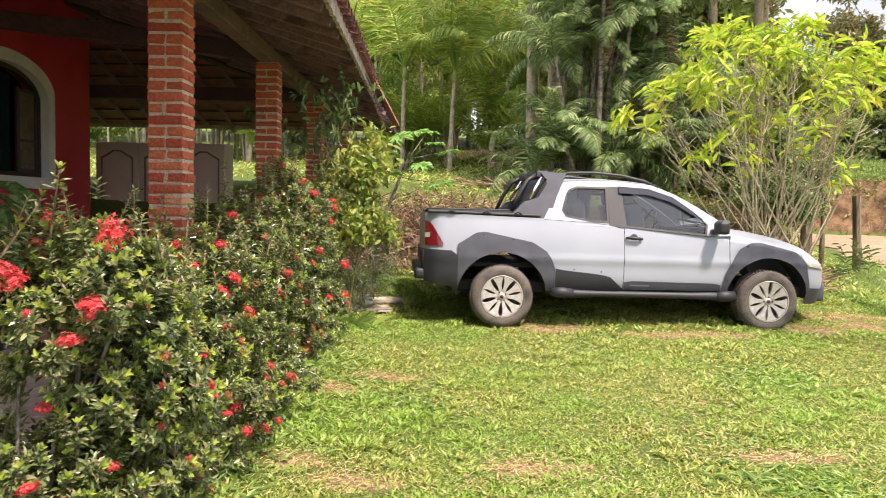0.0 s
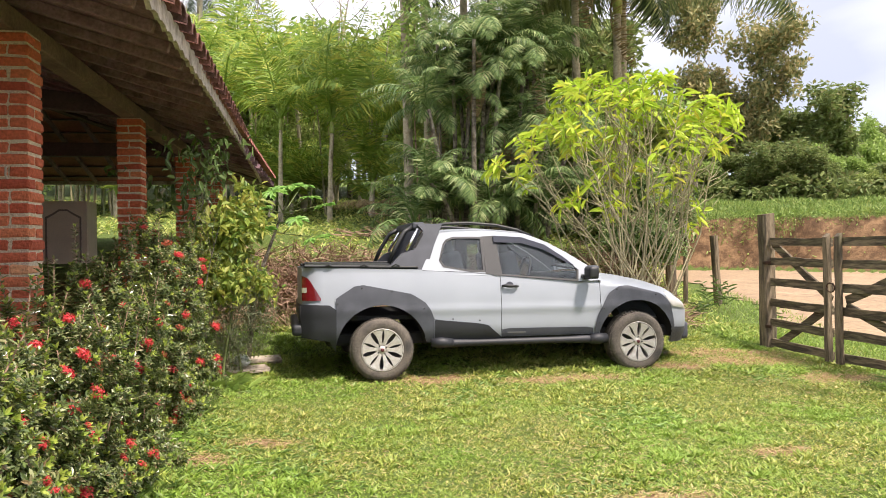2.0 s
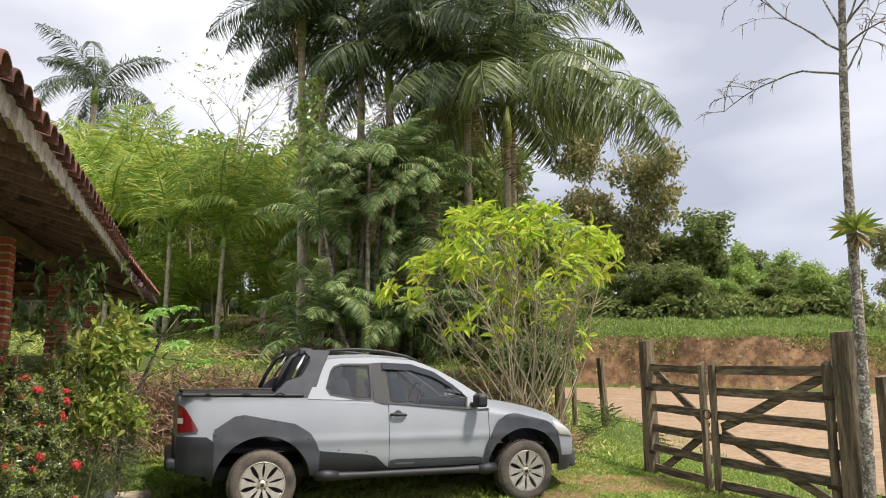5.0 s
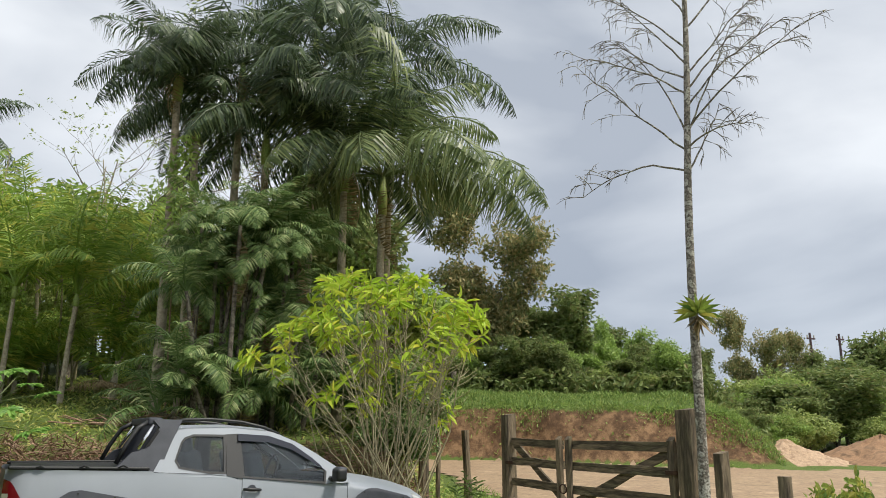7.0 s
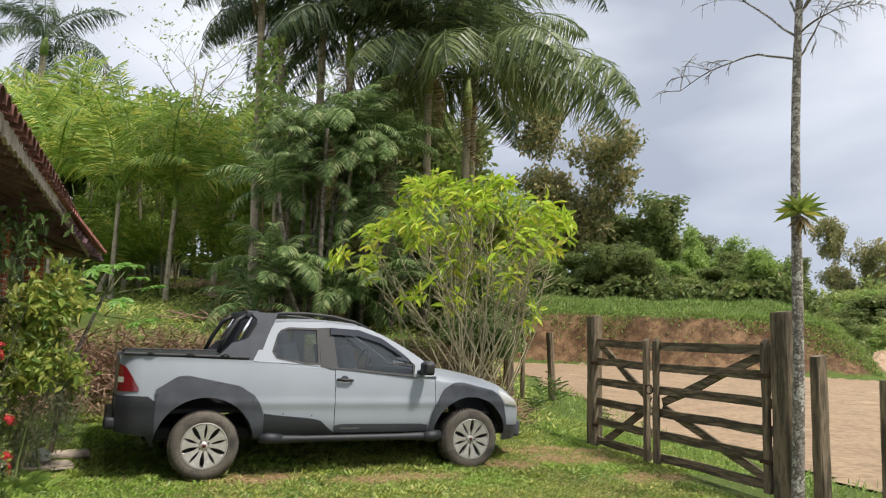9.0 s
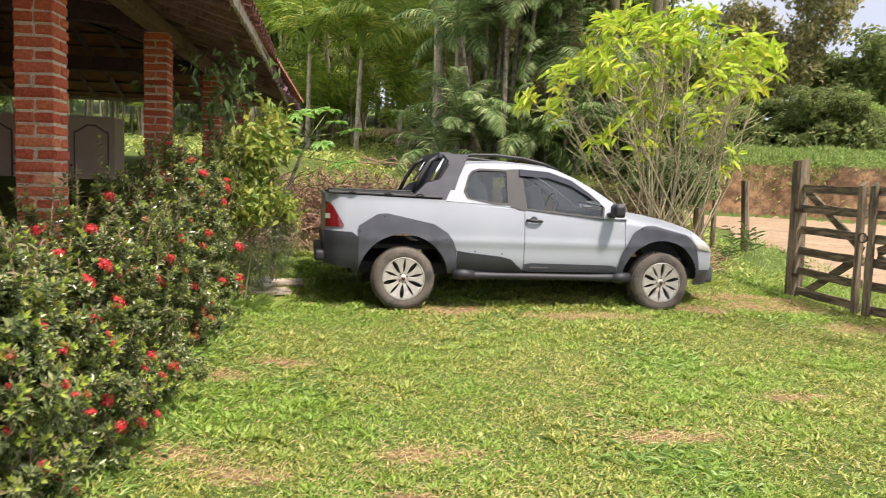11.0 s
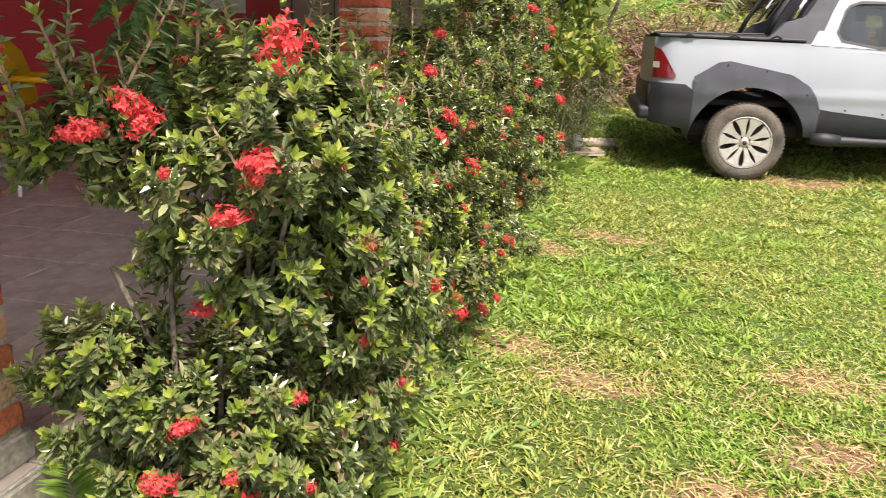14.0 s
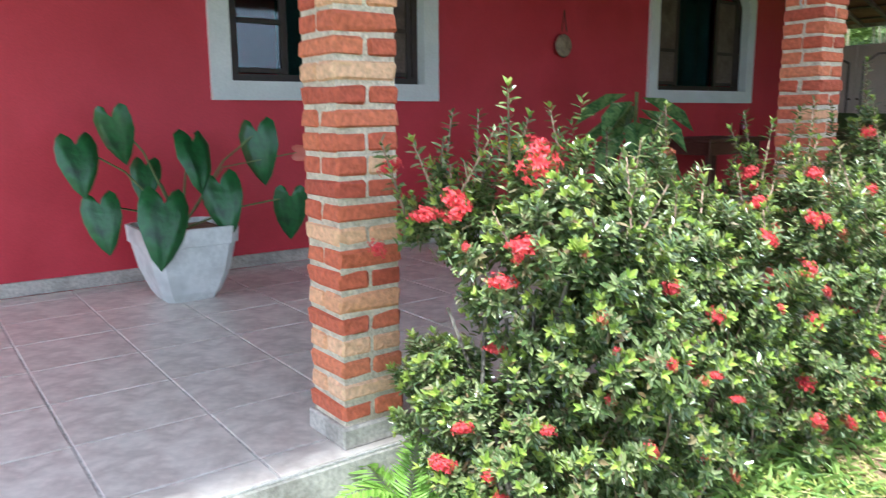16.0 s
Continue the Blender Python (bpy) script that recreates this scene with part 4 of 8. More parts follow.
def build_car():
    car = thing("pickup_truck", None, "silver double-cab pickup with grey plastic cladding, parked on the lawn", "pickup truck")
    xs = arch_stations(-0.78, 3.52)
    door_x = (1.238, 2.335)
    # sides, with the doors as panels of their own
    for sgn in (-1, 1):
        segs = [[x for x in xs if x < door_x[0] - 0.004] + [door_x[0] - 0.003], [door_x[0] + 0.003] + [x for x in xs if door_x[0] + 0.004 < x < door_x[1] - 0.004] + [door_x[1] - 0.003], [door_x[1] + 0.003] + [x for x in xs if x > door_x[1] + 0.004]]
        part("rear_side_panel", side_grid(segs[0], car_low, car_top, 22, sgn), M["silver"], car, "silver rear side panel", True)
        part("front_wing", side_grid(segs[2], car_low, car_top, 22, sgn), M["silver"], car, "silver front wing", True)
        door = part("door", side_grid(segs[1], lambda x: 0.425, lambda x: car_top(x), 20, sgn), M["silver"], car, "silver front door", True)
        part("name_bar", side_grid(list(np.linspace(1.30, 1.50, 4)), lambda x: 0.462, lambda x: 0.478, 2, sgn, 0.016), simple("dull_plate", (0.16, 0.165, 0.175, 1), 0.5), door, "thin grey bar on the door cladding", True)
        part("sill", side_grid(segs[1], lambda x: 0.36, lambda x: 0.42, 3, sgn, -0.006), M["black_plastic"], car, "black door sill", True)
        # near-black sheets behind the door gaps, with the seams' shade put into their colour
        part("door_gap", side_grid([door_x[0] - 0.006, door_x[0] + 0.006], lambda x: 0.40, car_top, 16, sgn, -0.004), M["void_shade"], car)
        part("door_gap", side_grid([door_x[1] - 0.006, door_x[1] + 0.006], lambda x: 0.40, car_top, 16, sgn, -0.004), M["void_shade"], car)
        # side trim line below the rear window
        part("panel_seam", side_grid(list(np.linspace(0.42, 1.2, 12)), lambda x: np.interp(x, [0.42, 0.9, 1.15, 1.2], [1.122, 1.10, 1.075, 1.05]), lambda x: np.interp(x, [0.42, 0.9, 1.15, 1.2], [1.126, 1.104, 1.079, 1.056]), 1, sgn, 0.0025), M["void_shade"], car)
        # plastic flares and lower cladding
        top = lambda x: np.interp(x, [-0.79, -0.50, -0.46, -0.27, -0.18, 0.30, 0.44, 0.50, 0.525, 0.60, 1.00, 1.10, 1.20, 1.235], [0.815, 0.815, 0.85, 0.975, 0.985, 0.89, 0.80, 0.71, 0.63, 0.615, 0.575, 0.55, 0.455, 0.43])
        part("rear_flare", side_grid([x for x in arch_stations(-0.455, 1.232) if x < 0.53] + [0.53], lambda x: car_low(x) - 0.004, top, 8, sgn, 0.020), M["cladding"], car, "grey plastic wheel flare", True)
        part("lower_cladding", side_grid([0.534] + [x for x in arch_stations(-0.455, 1.232) if x > 0.54], lambda x: car_low(x) - 0.004, top, 8, sgn, 0.016), M["bumper_black"], car, "black lower side cladding", True)
        part("bumper_side", side_grid([x for x in arch_stations(-0.79, -0.452)], lambda x: np.interp(x, [-0.79, -0.5, -0.45], [0.47, 0.42, 0.30]), lambda x: np.interp(x, [-0.79, -0.52, -0.45], [0.80, 0.79, 0.74]), 6, sgn, 0.030), M["bumper_black"], car, "black rear bumper side", True)
        rim_lo = lambda x: car_low(x) - 0.004
        ftop = lambda x: np.interp(x, [2.25, 2.29, 2.42, 2.55, 2.66, 3.06, 3.17, 3.215, 3.25], [0.42, 0.62, 0.86, 0.935, 0.94, 0.845, 0.72, 0.55, 0.40])
        part("front_flare", side_grid([x for x in arch_stations(2.262, 3.235)], rim_lo, ftop, 8, sgn, 0.020), M["cladding"], car, "grey plastic wheel flare", True)
        part("door_moulding", side_grid(list(np.linspace(1.243, 2.25, 14)), lambda x: 0.428, lambda x: np.interp(x, [1.24, 1.3, 2.2, 2.25], [0.50, 0.515, 0.505, 0.49]), 3, sgn, 0.008), M["cladding"], car, "grey moulding along the door foot", True)
        for bx, bz in ((-0.20, 0.955), (0.10, 0.915), (-0.44, 0.80), (0.42, 0.74), (0.72, 0.625), (1.0, 0.605), (2.52, 0.90), (2.98, 0.835), (2.36, 0.70), (2.31, 0.55)):
            part("trim_screw", tube([fit_z((bx, sgn * (float(car_side(bx, bz)) + 0.018), bz)), fit_z((bx, sgn * (float(car_side(bx, bz)) + 0.026), bz))], 0.008, 6), M["black_plastic"], car)
        # edges of the flares, folded inwards; the well's shade is painted in as near-black
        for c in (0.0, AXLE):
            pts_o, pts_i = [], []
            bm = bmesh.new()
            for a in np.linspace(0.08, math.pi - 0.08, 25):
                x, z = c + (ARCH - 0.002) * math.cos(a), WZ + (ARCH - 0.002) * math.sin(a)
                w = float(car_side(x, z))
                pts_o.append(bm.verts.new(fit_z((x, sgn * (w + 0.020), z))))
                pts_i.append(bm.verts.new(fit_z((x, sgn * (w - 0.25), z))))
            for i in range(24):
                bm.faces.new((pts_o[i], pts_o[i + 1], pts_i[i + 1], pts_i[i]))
            part("wheel_well", bm, M["void_shade"], car, "dark wheel well", True)
        # side step
        step_pts = [fit_z((x, sgn * 0.80, 0.375)) for x in np.linspace(0.56, 2.34, 10)]
        part("side_step", tube(step_pts, [0.04, 0.042] + [0.034] * 6 + [0.042, 0.04], 12), M["bumper_black"], car, "tubular side step", True)
        part("step_end", tube([fit_z((0.50, sgn * 0.79, 0.385)), fit_z((0.60, sgn * 0.80, 0.385)), fit_z((0.72, sgn * 0.80, 0.38))], [0.045, 0.056, 0.045], 12), M["bumper_black"], car, smooth=True)
        part("step_end", tube([fit_z((2.20, sgn * 0.80, 0.37)), fit_z((2.30, sgn * 0.80, 0.375)), fit_z((2.40, sgn * 0.78, 0.38))], [0.045, 0.06, 0.05], 12), M["bumper_black"], car, smooth=True)
        # glasshouse
        place = pane_place(sgn)
        rear_win = [(0.60, 1.225), (0.64, 1.155), (0.92, 1.105), (1.085, 1.10), (1.085, 1.475), (0.77, 1.475), (0.69, 1.445), (0.655, 1.40)]
        front_win = [(1.24, 1.063), (2.09, 0.992), (2.11, 1.115), (1.95, 1.25), (1.755, 1.385), (1.51, 1.465), (1.205, 1.482)]
        part("rear_pillar", plate([(0.40, 1.10), (0.52, 1.09), (0.66, 1.085), (0.64, 1.155), (0.60, 1.225), (0.655, 1.40), (0.69, 1.445), (0.77, 1.475), (0.77, 1.528), (0.63, 1.515), (0.50, 1.30)], place, 0.05), M["silver"], car, "silver rear pillar")
        part("window_ledge", plate([(0.66, 1.085), (1.09, 1.065), (1.085, 1.10), (0.92, 1.105), (0.64, 1.155)], place, 0.05), M["silver"], car)
        part("roof_side", plate([(0.77, 1.475), (1.085, 1.475), (1.205, 1.482), (1.51, 1.465), (1.60, 1.435), (1.66, 1.468), (1.55, 1.507), (1.12, 1.54), (0.77, 1.528)], place, 0.05), M["silver"], car, "silver roof edge")
        part("front_pillar", plate([(1.60, 1.435), (1.755, 1.385), (1.95, 1.25), (2.11, 1.115), (2.09, 0.992), (2.36, 1.0), (2.33, 1.075), (2.22, 1.16), (2.0, 1.30), (1.80, 1.41), (1.66, 1.468)], place, 0.05), M["silver"], car, "silver windscreen pillar")
        part("centre_pillar", plate([(1.085, 1.478), (1.205, 1.485), (1.24, 1.055), (1.088, 1.085)], pane_place(sgn, 0.004), 0.05), M["black_plastic"], car, "black centre pillar")
        for outline, nm in ((rear_win, "rear_side_window"), (front_win, "front_side_window")):
            inner = inset(outline, 0.022)
            p = part(nm, plate(inset(outline, 0.004), pane_place(sgn, -0.012), 0.004), M["tint"], car, "dark tinted side window")
            part("window_seal", frame_ring(outline, inner, pane_place(sgn, 0.003), 0.02), M["black_plastic"], p, "black rubber seal")
        part("wind_deflector", plate([(1.20, 1.485), (1.51, 1.468), (1.755, 1.388), (1.95, 1.253), (2.06, 1.16), (2.02, 1.165), (1.92, 1.23), (1.74, 1.335), (1.50, 1.405), (1.20, 1.415)], pane_place(sgn, 0.022), 0.006), simple("smoked_acrylic", hue("23252f"), 0.12, 0, 0.8) if sgn < 0 else M["black_plastic"], car, "smoked wind deflector over the window")
        # handle and mirror
        hx, hz = 1.335, 0.952
        yb = sgn * (float(car_side(hx, hz)))
        part("door_handle", tube([fit_z((hx - 0.085, yb + sgn * 0.012, hz + 0.004)), fit_z((hx - 0.05, yb + sgn * 0.034, hz + 0.006)), fit_z((hx + 0.05, yb + sgn * 0.034, hz)), fit_z((hx + 0.085, yb + sgn * 0.012, hz - 0.004))], [0.012, 0.016, 0.016, 0.012], 8), M["black_plastic"], door, "black door handle", True)
        part("handle_cup", tube([fit_z((hx, yb - sgn * 0.002, hz + 0.005)), fit_z((hx, yb + sgn * 0.003, hz + 0.005))], [0.042, 0.040], 16), M["cladding"], door)
        mirror = part("side_mirror", box(0.11, 0.17, 0.13, fit_z((2.19, sgn * 0.90, 1.085)), 0.035, seg=3), M["black_plastic"], car, "black door mirror", True)
        part("mirror_cap", box(0.095, 0.15, 0.05, fit_z((2.20, sgn * 0.90, 1.138)), 0.026, seg=2), M["cladding"], mirror, smooth=True)
        part("mirror_arm", box(0.09, 0.12, 0.05, fit_z((2.17, sgn * 0.78, 1.04)), 0.015), M["black_plastic"], mirror)
        # lamps
        part("headlamp", side_grid(list(np.linspace(3.12, 3.50, 10)), lambda x: np.interp(x, [3.12, 3.2, 3.50], [0.80, 0.70, 0.65]), lambda x: car_top(x) - 0.012, 6, sgn, 0.010), M["lamp_clear"], car, "clouded clear headlamp", True)
        part("tail_lamp", side_grid(list(np.linspace(-0.782, -0.60, 8)), lambda x: 0.835, lambda x: np.interp(x, [-0.78, -0.72, -0.60], [1.085, 1.06, 0.86]), 6, sgn, 0.012), M["lamp_red"], car, "red tail lamp", True)
        part("tail_lamp_lens", side_grid(list(np.linspace(-0.782, -0.735, 4)), lambda x: 0.915, lambda x: 0.965, 3, sgn, 0.015), M["lamp_clear"], car, "clear reversing lens", True)
        part("bumper_corner", side_grid(list(np.linspace(3.225, 3.52, 9)), lambda x: 0.29, lambda x: np.interp(x, [3.22, 3.52], [0.47, 0.45]), 4, sgn, 0.014), M["cladding"], car, "grey lower front bumper", True)
        # bed rail and sport bar
        part("bed_rail", box(1.14, 0.07, 0.03, fit_z((-0.19, sgn * 0.70, 1.168)), 0.01, pose(0, 0, 0, 0, 1.1, 0)), M["black_plastic"], car, "black bed rail")
        for bx in (-0.52, -0.17, 0.15):
            part("rail_hook", tube([fit_z((bx - 0.04, sgn * 0.735, 1.172)), fit_z((bx, sgn * 0.75, 1.19)), fit_z((bx + 0.04, sgn * 0.735, 1.172))], 0.008, 6), M["black_plastic"], car)
        bar_y = lambda v: 0.735 - (v - 1.1) * 0.27
        bar_place = lambda u, v, d: fit_z((u, sgn * (bar_y(v) - d), v))
        part("sport_bar_leg", plate([(0.36, 1.125), (0.10, 1.175), (0.22, 1.30), (0.345, 1.34), (0.455, 1.535), (0.40, 1.60), (0.46, 1.615), (0.66, 1.61), (0.56, 1.38), (0.47, 1.13)], bar_place, 0.08), M["cladding"], car, "grey moulded sport bar leg")
        # flat near-black plate painting in the shaded hollow of the vent
        part("sport_bar_vent", plate([(0.335, 1.355), (0.37, 1.36), (0.455, 1.50), (0.44, 1.525)], lambda u, v, d: fit_z((u, sgn * (bar_y(v) + 0.004 - d), v)), 0.006), M["void_shade"], car)
        part("sport_bar_tube", tube([fit_z((0.27, sgn * 0.665, 1.33)), fit_z((0.40, sgn * 0.605, 1.555))], 0.017, 10), M["chrome"], car, "bright metal tube", True)
        part("sport_bar_hoop", tube([fit_z((0.10, sgn * 0.60, 1.20)), fit_z((0.17, sgn * 0.59, 1.36)), fit_z((0.27, sgn * 0.56, 1.53)), fit_z((0.36, sgn * 0.52, 1.585))], 0.022, 10), M["black_plastic"], car, smooth=True)
        part("roof_rail", tube([fit_z((0.60, sgn * 0.545, 1.59)), fit_z((0.70, sgn * 0.55, 1.612)), fit_z((0.95, sgn * 0.555, 1.622)), fit_z((1.25, sgn * 0.555, 1.60)), fit_z((1.48, sgn * 0.56, 1.55)), fit_z((1.64, sgn * 0.57, 1.485))], [0.02, 0.018, 0.016, 0.016, 0.017, 0.014], 8), M["black_plastic"], car, "black roof rail", True)
        part("wiper", tube([fit_z((2.28, sgn * 0.1 - 0.15, 1.115)), fit_z((2.22, sgn * 0.1 + 0.25, 1.15))], 0.008, 5), M["black_plastic"], car)
    part("sport_bar_top", box(0.13, 1.12, 0.07, fit_z((0.42, 0, 1.595)), 0.02, seg=2), M["cladding"], car, "moulded bar behind the cab roof")
    part("bed_cover", across([(x, 0.69, 1.165) for x in np.linspace(-0.74, 0.36, 10)], 0.035), M["black_plastic"], car, "black soft bed cover", True)
    part("cover_frame", box(1.1, 0.03, 0.02, fit_z((-0.19, 0, 1.205)), 0.006), M["black_plastic"], car)
    # roof, bonnet, screens, ends
    part("roof_panel", across([(0.63, tilt_y(1.515), 1.512), (0.77, tilt_y(1.528), 1.526), (1.12, tilt_y(1.54), 1.538), (1.40, tilt_y(1.52), 1.520), (1.55, tilt_y(1.507), 1.505), (1.66, tilt_y(1.468), 1.468)], 0.042, 12), M["silver"], car, "silver roof", True)
    part("windscreen", across([(1.66, tilt_y(1.468) - 0.01, 1.466), (1.80, tilt_y(1.41) - 0.01, 1.408), (2.0, tilt_y(1.30) - 0.01, 1.298), (2.22, tilt_y(1.16) - 0.01, 1.158), (2.34, tilt_y(1.07) - 0.01, 1.065)], 0.042, 12, 0.05), M["tint"], car, "laminated windscreen", True)
    part("rear_window", across([(0.63, tilt_y(1.515) - 0.01, 1.512), (0.50, tilt_y(1.30) - 0.01, 1.298), (0.42, tilt_y(1.12) - 0.01, 1.12)], 0.0, 8, -0.03), M["tint"], car, "tinted rear cab window", True)
    bonnet = [(x, float(car_side(x, float(car_top(x)))), float(car_top(x))) for x in np.linspace(2.30, 3.52, 15)]
    part("bonnet", across(bonnet, 0.075, 14, 0.04), M["silver"], car, "silver bonnet", True)
    for x, nm, out in ((-0.78, "tailgate", -0.03), (3.52, "front_fascia", 0.05)):
        bm = bmesh.new()
        lo, hi = float(car_low(x)), float(car_top(x))
        grid = []
        for r in range(9):
            z = lo + (hi - lo) * r / 8
            w = float(car_side(x, z))
            grid.append([bm.verts.new(fit_z((x + out * (1 - (k / 5 - 1) ** 2), w * (k / 5 - 1), z))) for k in range(11)])
        for g0, g1 in zip(grid, grid[1:]):
            for k in range(10):
                bm.faces.new((g0[k], g0[k + 1], g1[k + 1], g1[k]))
        part(nm, bm, M["silver"], car, "silver panel", True)
    part("rear_bumper", box(0.14, 1.44, 0.11, fit_z((-0.81, 0, 0.54)), 0.04, seg=3), M["bumper_black"], car, "grey plastic rear bumper", True)
    part("bumper_pad", box(0.06, 1.36, 0.18, fit_z((-0.785, 0, 0.70)), 0.03, seg=2), M["black_plastic"], car, "black bumper step", True)
    part("front_bumper", box(0.12, 0.95, 0.2, fit_z((3.49, 0, 0.40)), 0.04, seg=2), M["cladding"], car, "grey lower bumper", True)
    part("floor_pan", box(3.8, 1.2, 0.12, (1.36, 0, 0.40), 0.02), M["void_shade"], car, "dark underbody")
    part("firewall", box(0.06, 1.3, 0.5, (2.32, 0, 0.75)), M["void_shade"], car)
    part("cab_back", box(0.06, 1.35, 0.62, (0.46, 0, 0.78)), M["void_shade"], car)
    part("bed_floor", box(1.1, 1.35, 0.04, (-0.16, 0, 0.62)), M["void_shade"], car)
    part("exhaust", tube([(-0.5, 0.3, 0.36), (0.4, 0.25, 0.34), (1.4, 0.2, 0.34)], [0.04, 0.07, 0.04], 10), M["black_plastic"], car, smooth=True)
    part("axle", tube([(0, -0.7, 0.30), (0, 0.7, 0.30)], 0.05, 10), M["void_shade"], car)
    for sy in (-0.36, 0.36):
        for sx in (1.45, 0.85):
            part("seat", box(0.16, 0.46, 0.62, (sx, sy, 0.98), 0.05, pose(0, 0, 0, 0, -14, 0), 2), M["seat_cloth"], car, "grey cloth seat back", True)
            part("head_rest", box(0.09, 0.25, 0.17, (sx - 0.09, sy, 1.33), 0.035, pose(0, 0, 0, 0, -12, 0), 2), M["seat_cloth"], car, smooth=True)
    part("dashboard", box(0.35, 1.3, 0.22, (2.14, 0, 0.93), 0.06, seg=2), M["black_plastic"], car, "black dashboard", True)
    ring = [Vector((1.86 + 0.05 * math.cos(a), 0.36 + 0.18 * math.sin(a), 1.05 + 0.17 * math.cos(a))) for a in np.linspace(0, 2 * math.pi, 20)]
    part("steering_wheel", tube(ring, 0.014, 6, cap=False), M["black_plastic"], car, smooth=True)
    wheel = build_wheel()
    wheel.parent = car
    wheel.matrix_basis = Matrix.Translation((0, -0.795, 0.312))
    for x, sgn, a in ((AXLE * 0.995, -1, 37), (0, 1, 20), (AXLE * 0.995, 1, 60)):
        copy_thing(wheel, Matrix.Translation((x, sgn * 0.795, 0.312)) @ pose(0, 0, 0, 0, a, 0 if sgn < 0 else 180))
    yaw, pitch = math.degrees(math.atan2(0.161, 2.743)), 0.5
    turn = pose(0, 0, 0, 0, pitch, yaw)
    car.matrix_basis = Matrix.Translation(Vector((0.419, 7.983, 0.656)) - turn @ Vector((0, -0.795, 0.312))) @ turn


build_car()

# ---------------------------------------------------------------- plants: makers
def merge(chunks):
    """Vertex and face arrays put together, faces of one size."""
    vs, fs, k = [], [], 0
    for v, f in chunks:
        vs.append(v)
        fs.append(f + k)
        k += len(v)
    return np.concatenate(vs), np.concatenate(fs)


def leaf_mesh(name, mat, *args, **kw):
    v, f = leaf_arrays(*args, **kw)
    return mesh_of(name, v, f, mat)


def in_house(x, y):
    return (x < -1.66) & (y < 13.7)


def lawn_blades():
    r = np.random.default_rng(21)
    chunks = []
    for (x0, x1, y0, y1, density, size) in ((-1.66, 2.2, 1.2, 4.4, 12500, 0.66), (-1.66, 5.0, 4.4, 7.4, 8200, 0.70), (-1.66, 6.9, 7.4, 11.0, 3600, 0.92), (2.2, 7.0, 1.0, 4.4, 3200, 0.9), (-3.5, 6.8, -1.5, 1.2, 350, 1.2)):
        n = int((x1 - x0) * (y1 - y0) * density)
        x, y = r.uniform(x0, x1, n), r.uniform(y0, y1, n)
        clump = 0.5 + 0.5 * wave(x, y, 9.0, 3) * 0.6 + 0.25 * wave(x, y, 23.0, 7)
        keep = (r.random(n) > worn_at(x, y) * 0.84) & (r.random(n) < 0.45 + 0.6 * clump) & ~in_house(x, y)
        x, y = x[keep], y[keep]
        n = len(x)
        a = r.uniform(0, 2 * math.pi, n)
        lift = r.uniform(0.15, 1.5, n) ** 1.2
        D = np.stack([np.cos(a), np.sin(a), lift], -1)
        P = np.stack([x, y, ground_z(x, y) - 0.004], -1)
        N = np.stack([r.normal(0, 0.35, n), r.normal(0, 0.35, n), np.ones(n)], -1)
        L = r.uniform(0.028, 0.062, n) * size * (0.8 + 0.5 * clump[keep])
        chunks.append(leaf_arrays(P, D, N, L, r.uniform(0.008, 0.015, n) * size, "kite", 0.25, 0.15))
    # coarser tufts standing out of the sward
    for x0, x1, y0, y1, count, size in ((-1.6, 3.0, 1.4, 4.4, 900, 0.8), (-1.6, 5.2, 4.4, 7.6, 1500, 1.0), (-1.4, 6.0, 7.6, 10.2, 1100, 1.25)):
        cx, cy = r.uniform(x0, x1, count), r.uniform(y0, y1, count)
        keep = (wave(cx, cy, 1.6, 9) + 0.5 * wave(cx, cy, 4.3, 2) > r.uniform(-1.1, 0.7, count)) & (worn_at(cx, cy) < 0.2)
        cx, cy = np.repeat(cx[keep], 22), np.repeat(cy[keep], 22)
        n = len(cx)
        a, rad = r.uniform(0, 2 * math.pi, n), 0.045 * size * np.sqrt(r.random(n))
        x, y = cx + rad * np.cos(a), cy + rad * np.sin(a)
        ok = ~in_house(x, y)
        x, y, a, n = x[ok], y[ok], a[ok], int(ok.sum())
        D = np.stack([np.cos(a), np.sin(a), r.uniform(0.5, 2.4, n)], -1)
        chunks.append(leaf_arrays(np.stack([x, y, ground_z(x, y) - 0.004], -1), D, np.stack([r.normal(0, 0.4, n), r.normal(0, 0.4, n), np.ones(n)], -1), r.uniform(0.035, 0.07, n) * size, r.uniform(0.010, 0.017, n) * size, "kite", 0.35, 0.15))
    v, f = merge(chunks)
    # dead straw, thickest round the worn spots
    n = 120000
    x, y = r.uniform(-1.66, 5.4, n), r.uniform(1.2, 9.0, n)
    keep = (r.random(n) < 0.11 + 1.5 * worn_at(x, y) + 0.25 * np.clip(wave(x, y, 1.7, 8), 0, 1)) & ~in_house(x, y)
    x, y, n = x[keep], y[keep], int(keep.sum())
    a = r.uniform(0, 2 * math.pi, n)
    D = np.stack([np.cos(a), np.sin(a), r.uniform(0.0, 0.4, n)], -1)
    thing("dead_grass", None, "straw-coloured dead grass around the bare patches", "grass", kind="stuff",
          data=leaf_mesh("dead_grass", M["straw_blade"], np.stack([x, y, ground_z(x, y) + r.uniform(0.0, 0.02, n)], -1), D, rand_dirs(n, r) * 0.3 + np.array([0, 0, 1]), r.uniform(0.03, 0.08, n), r.uniform(0.004, 0.007, n), "kite", 0.1))
    # broad-leaved weeds, in colonies
    n = 26000
    x, y = r.uniform(-1.5, 5.2, n), r.uniform(1.3, 8.0, n)
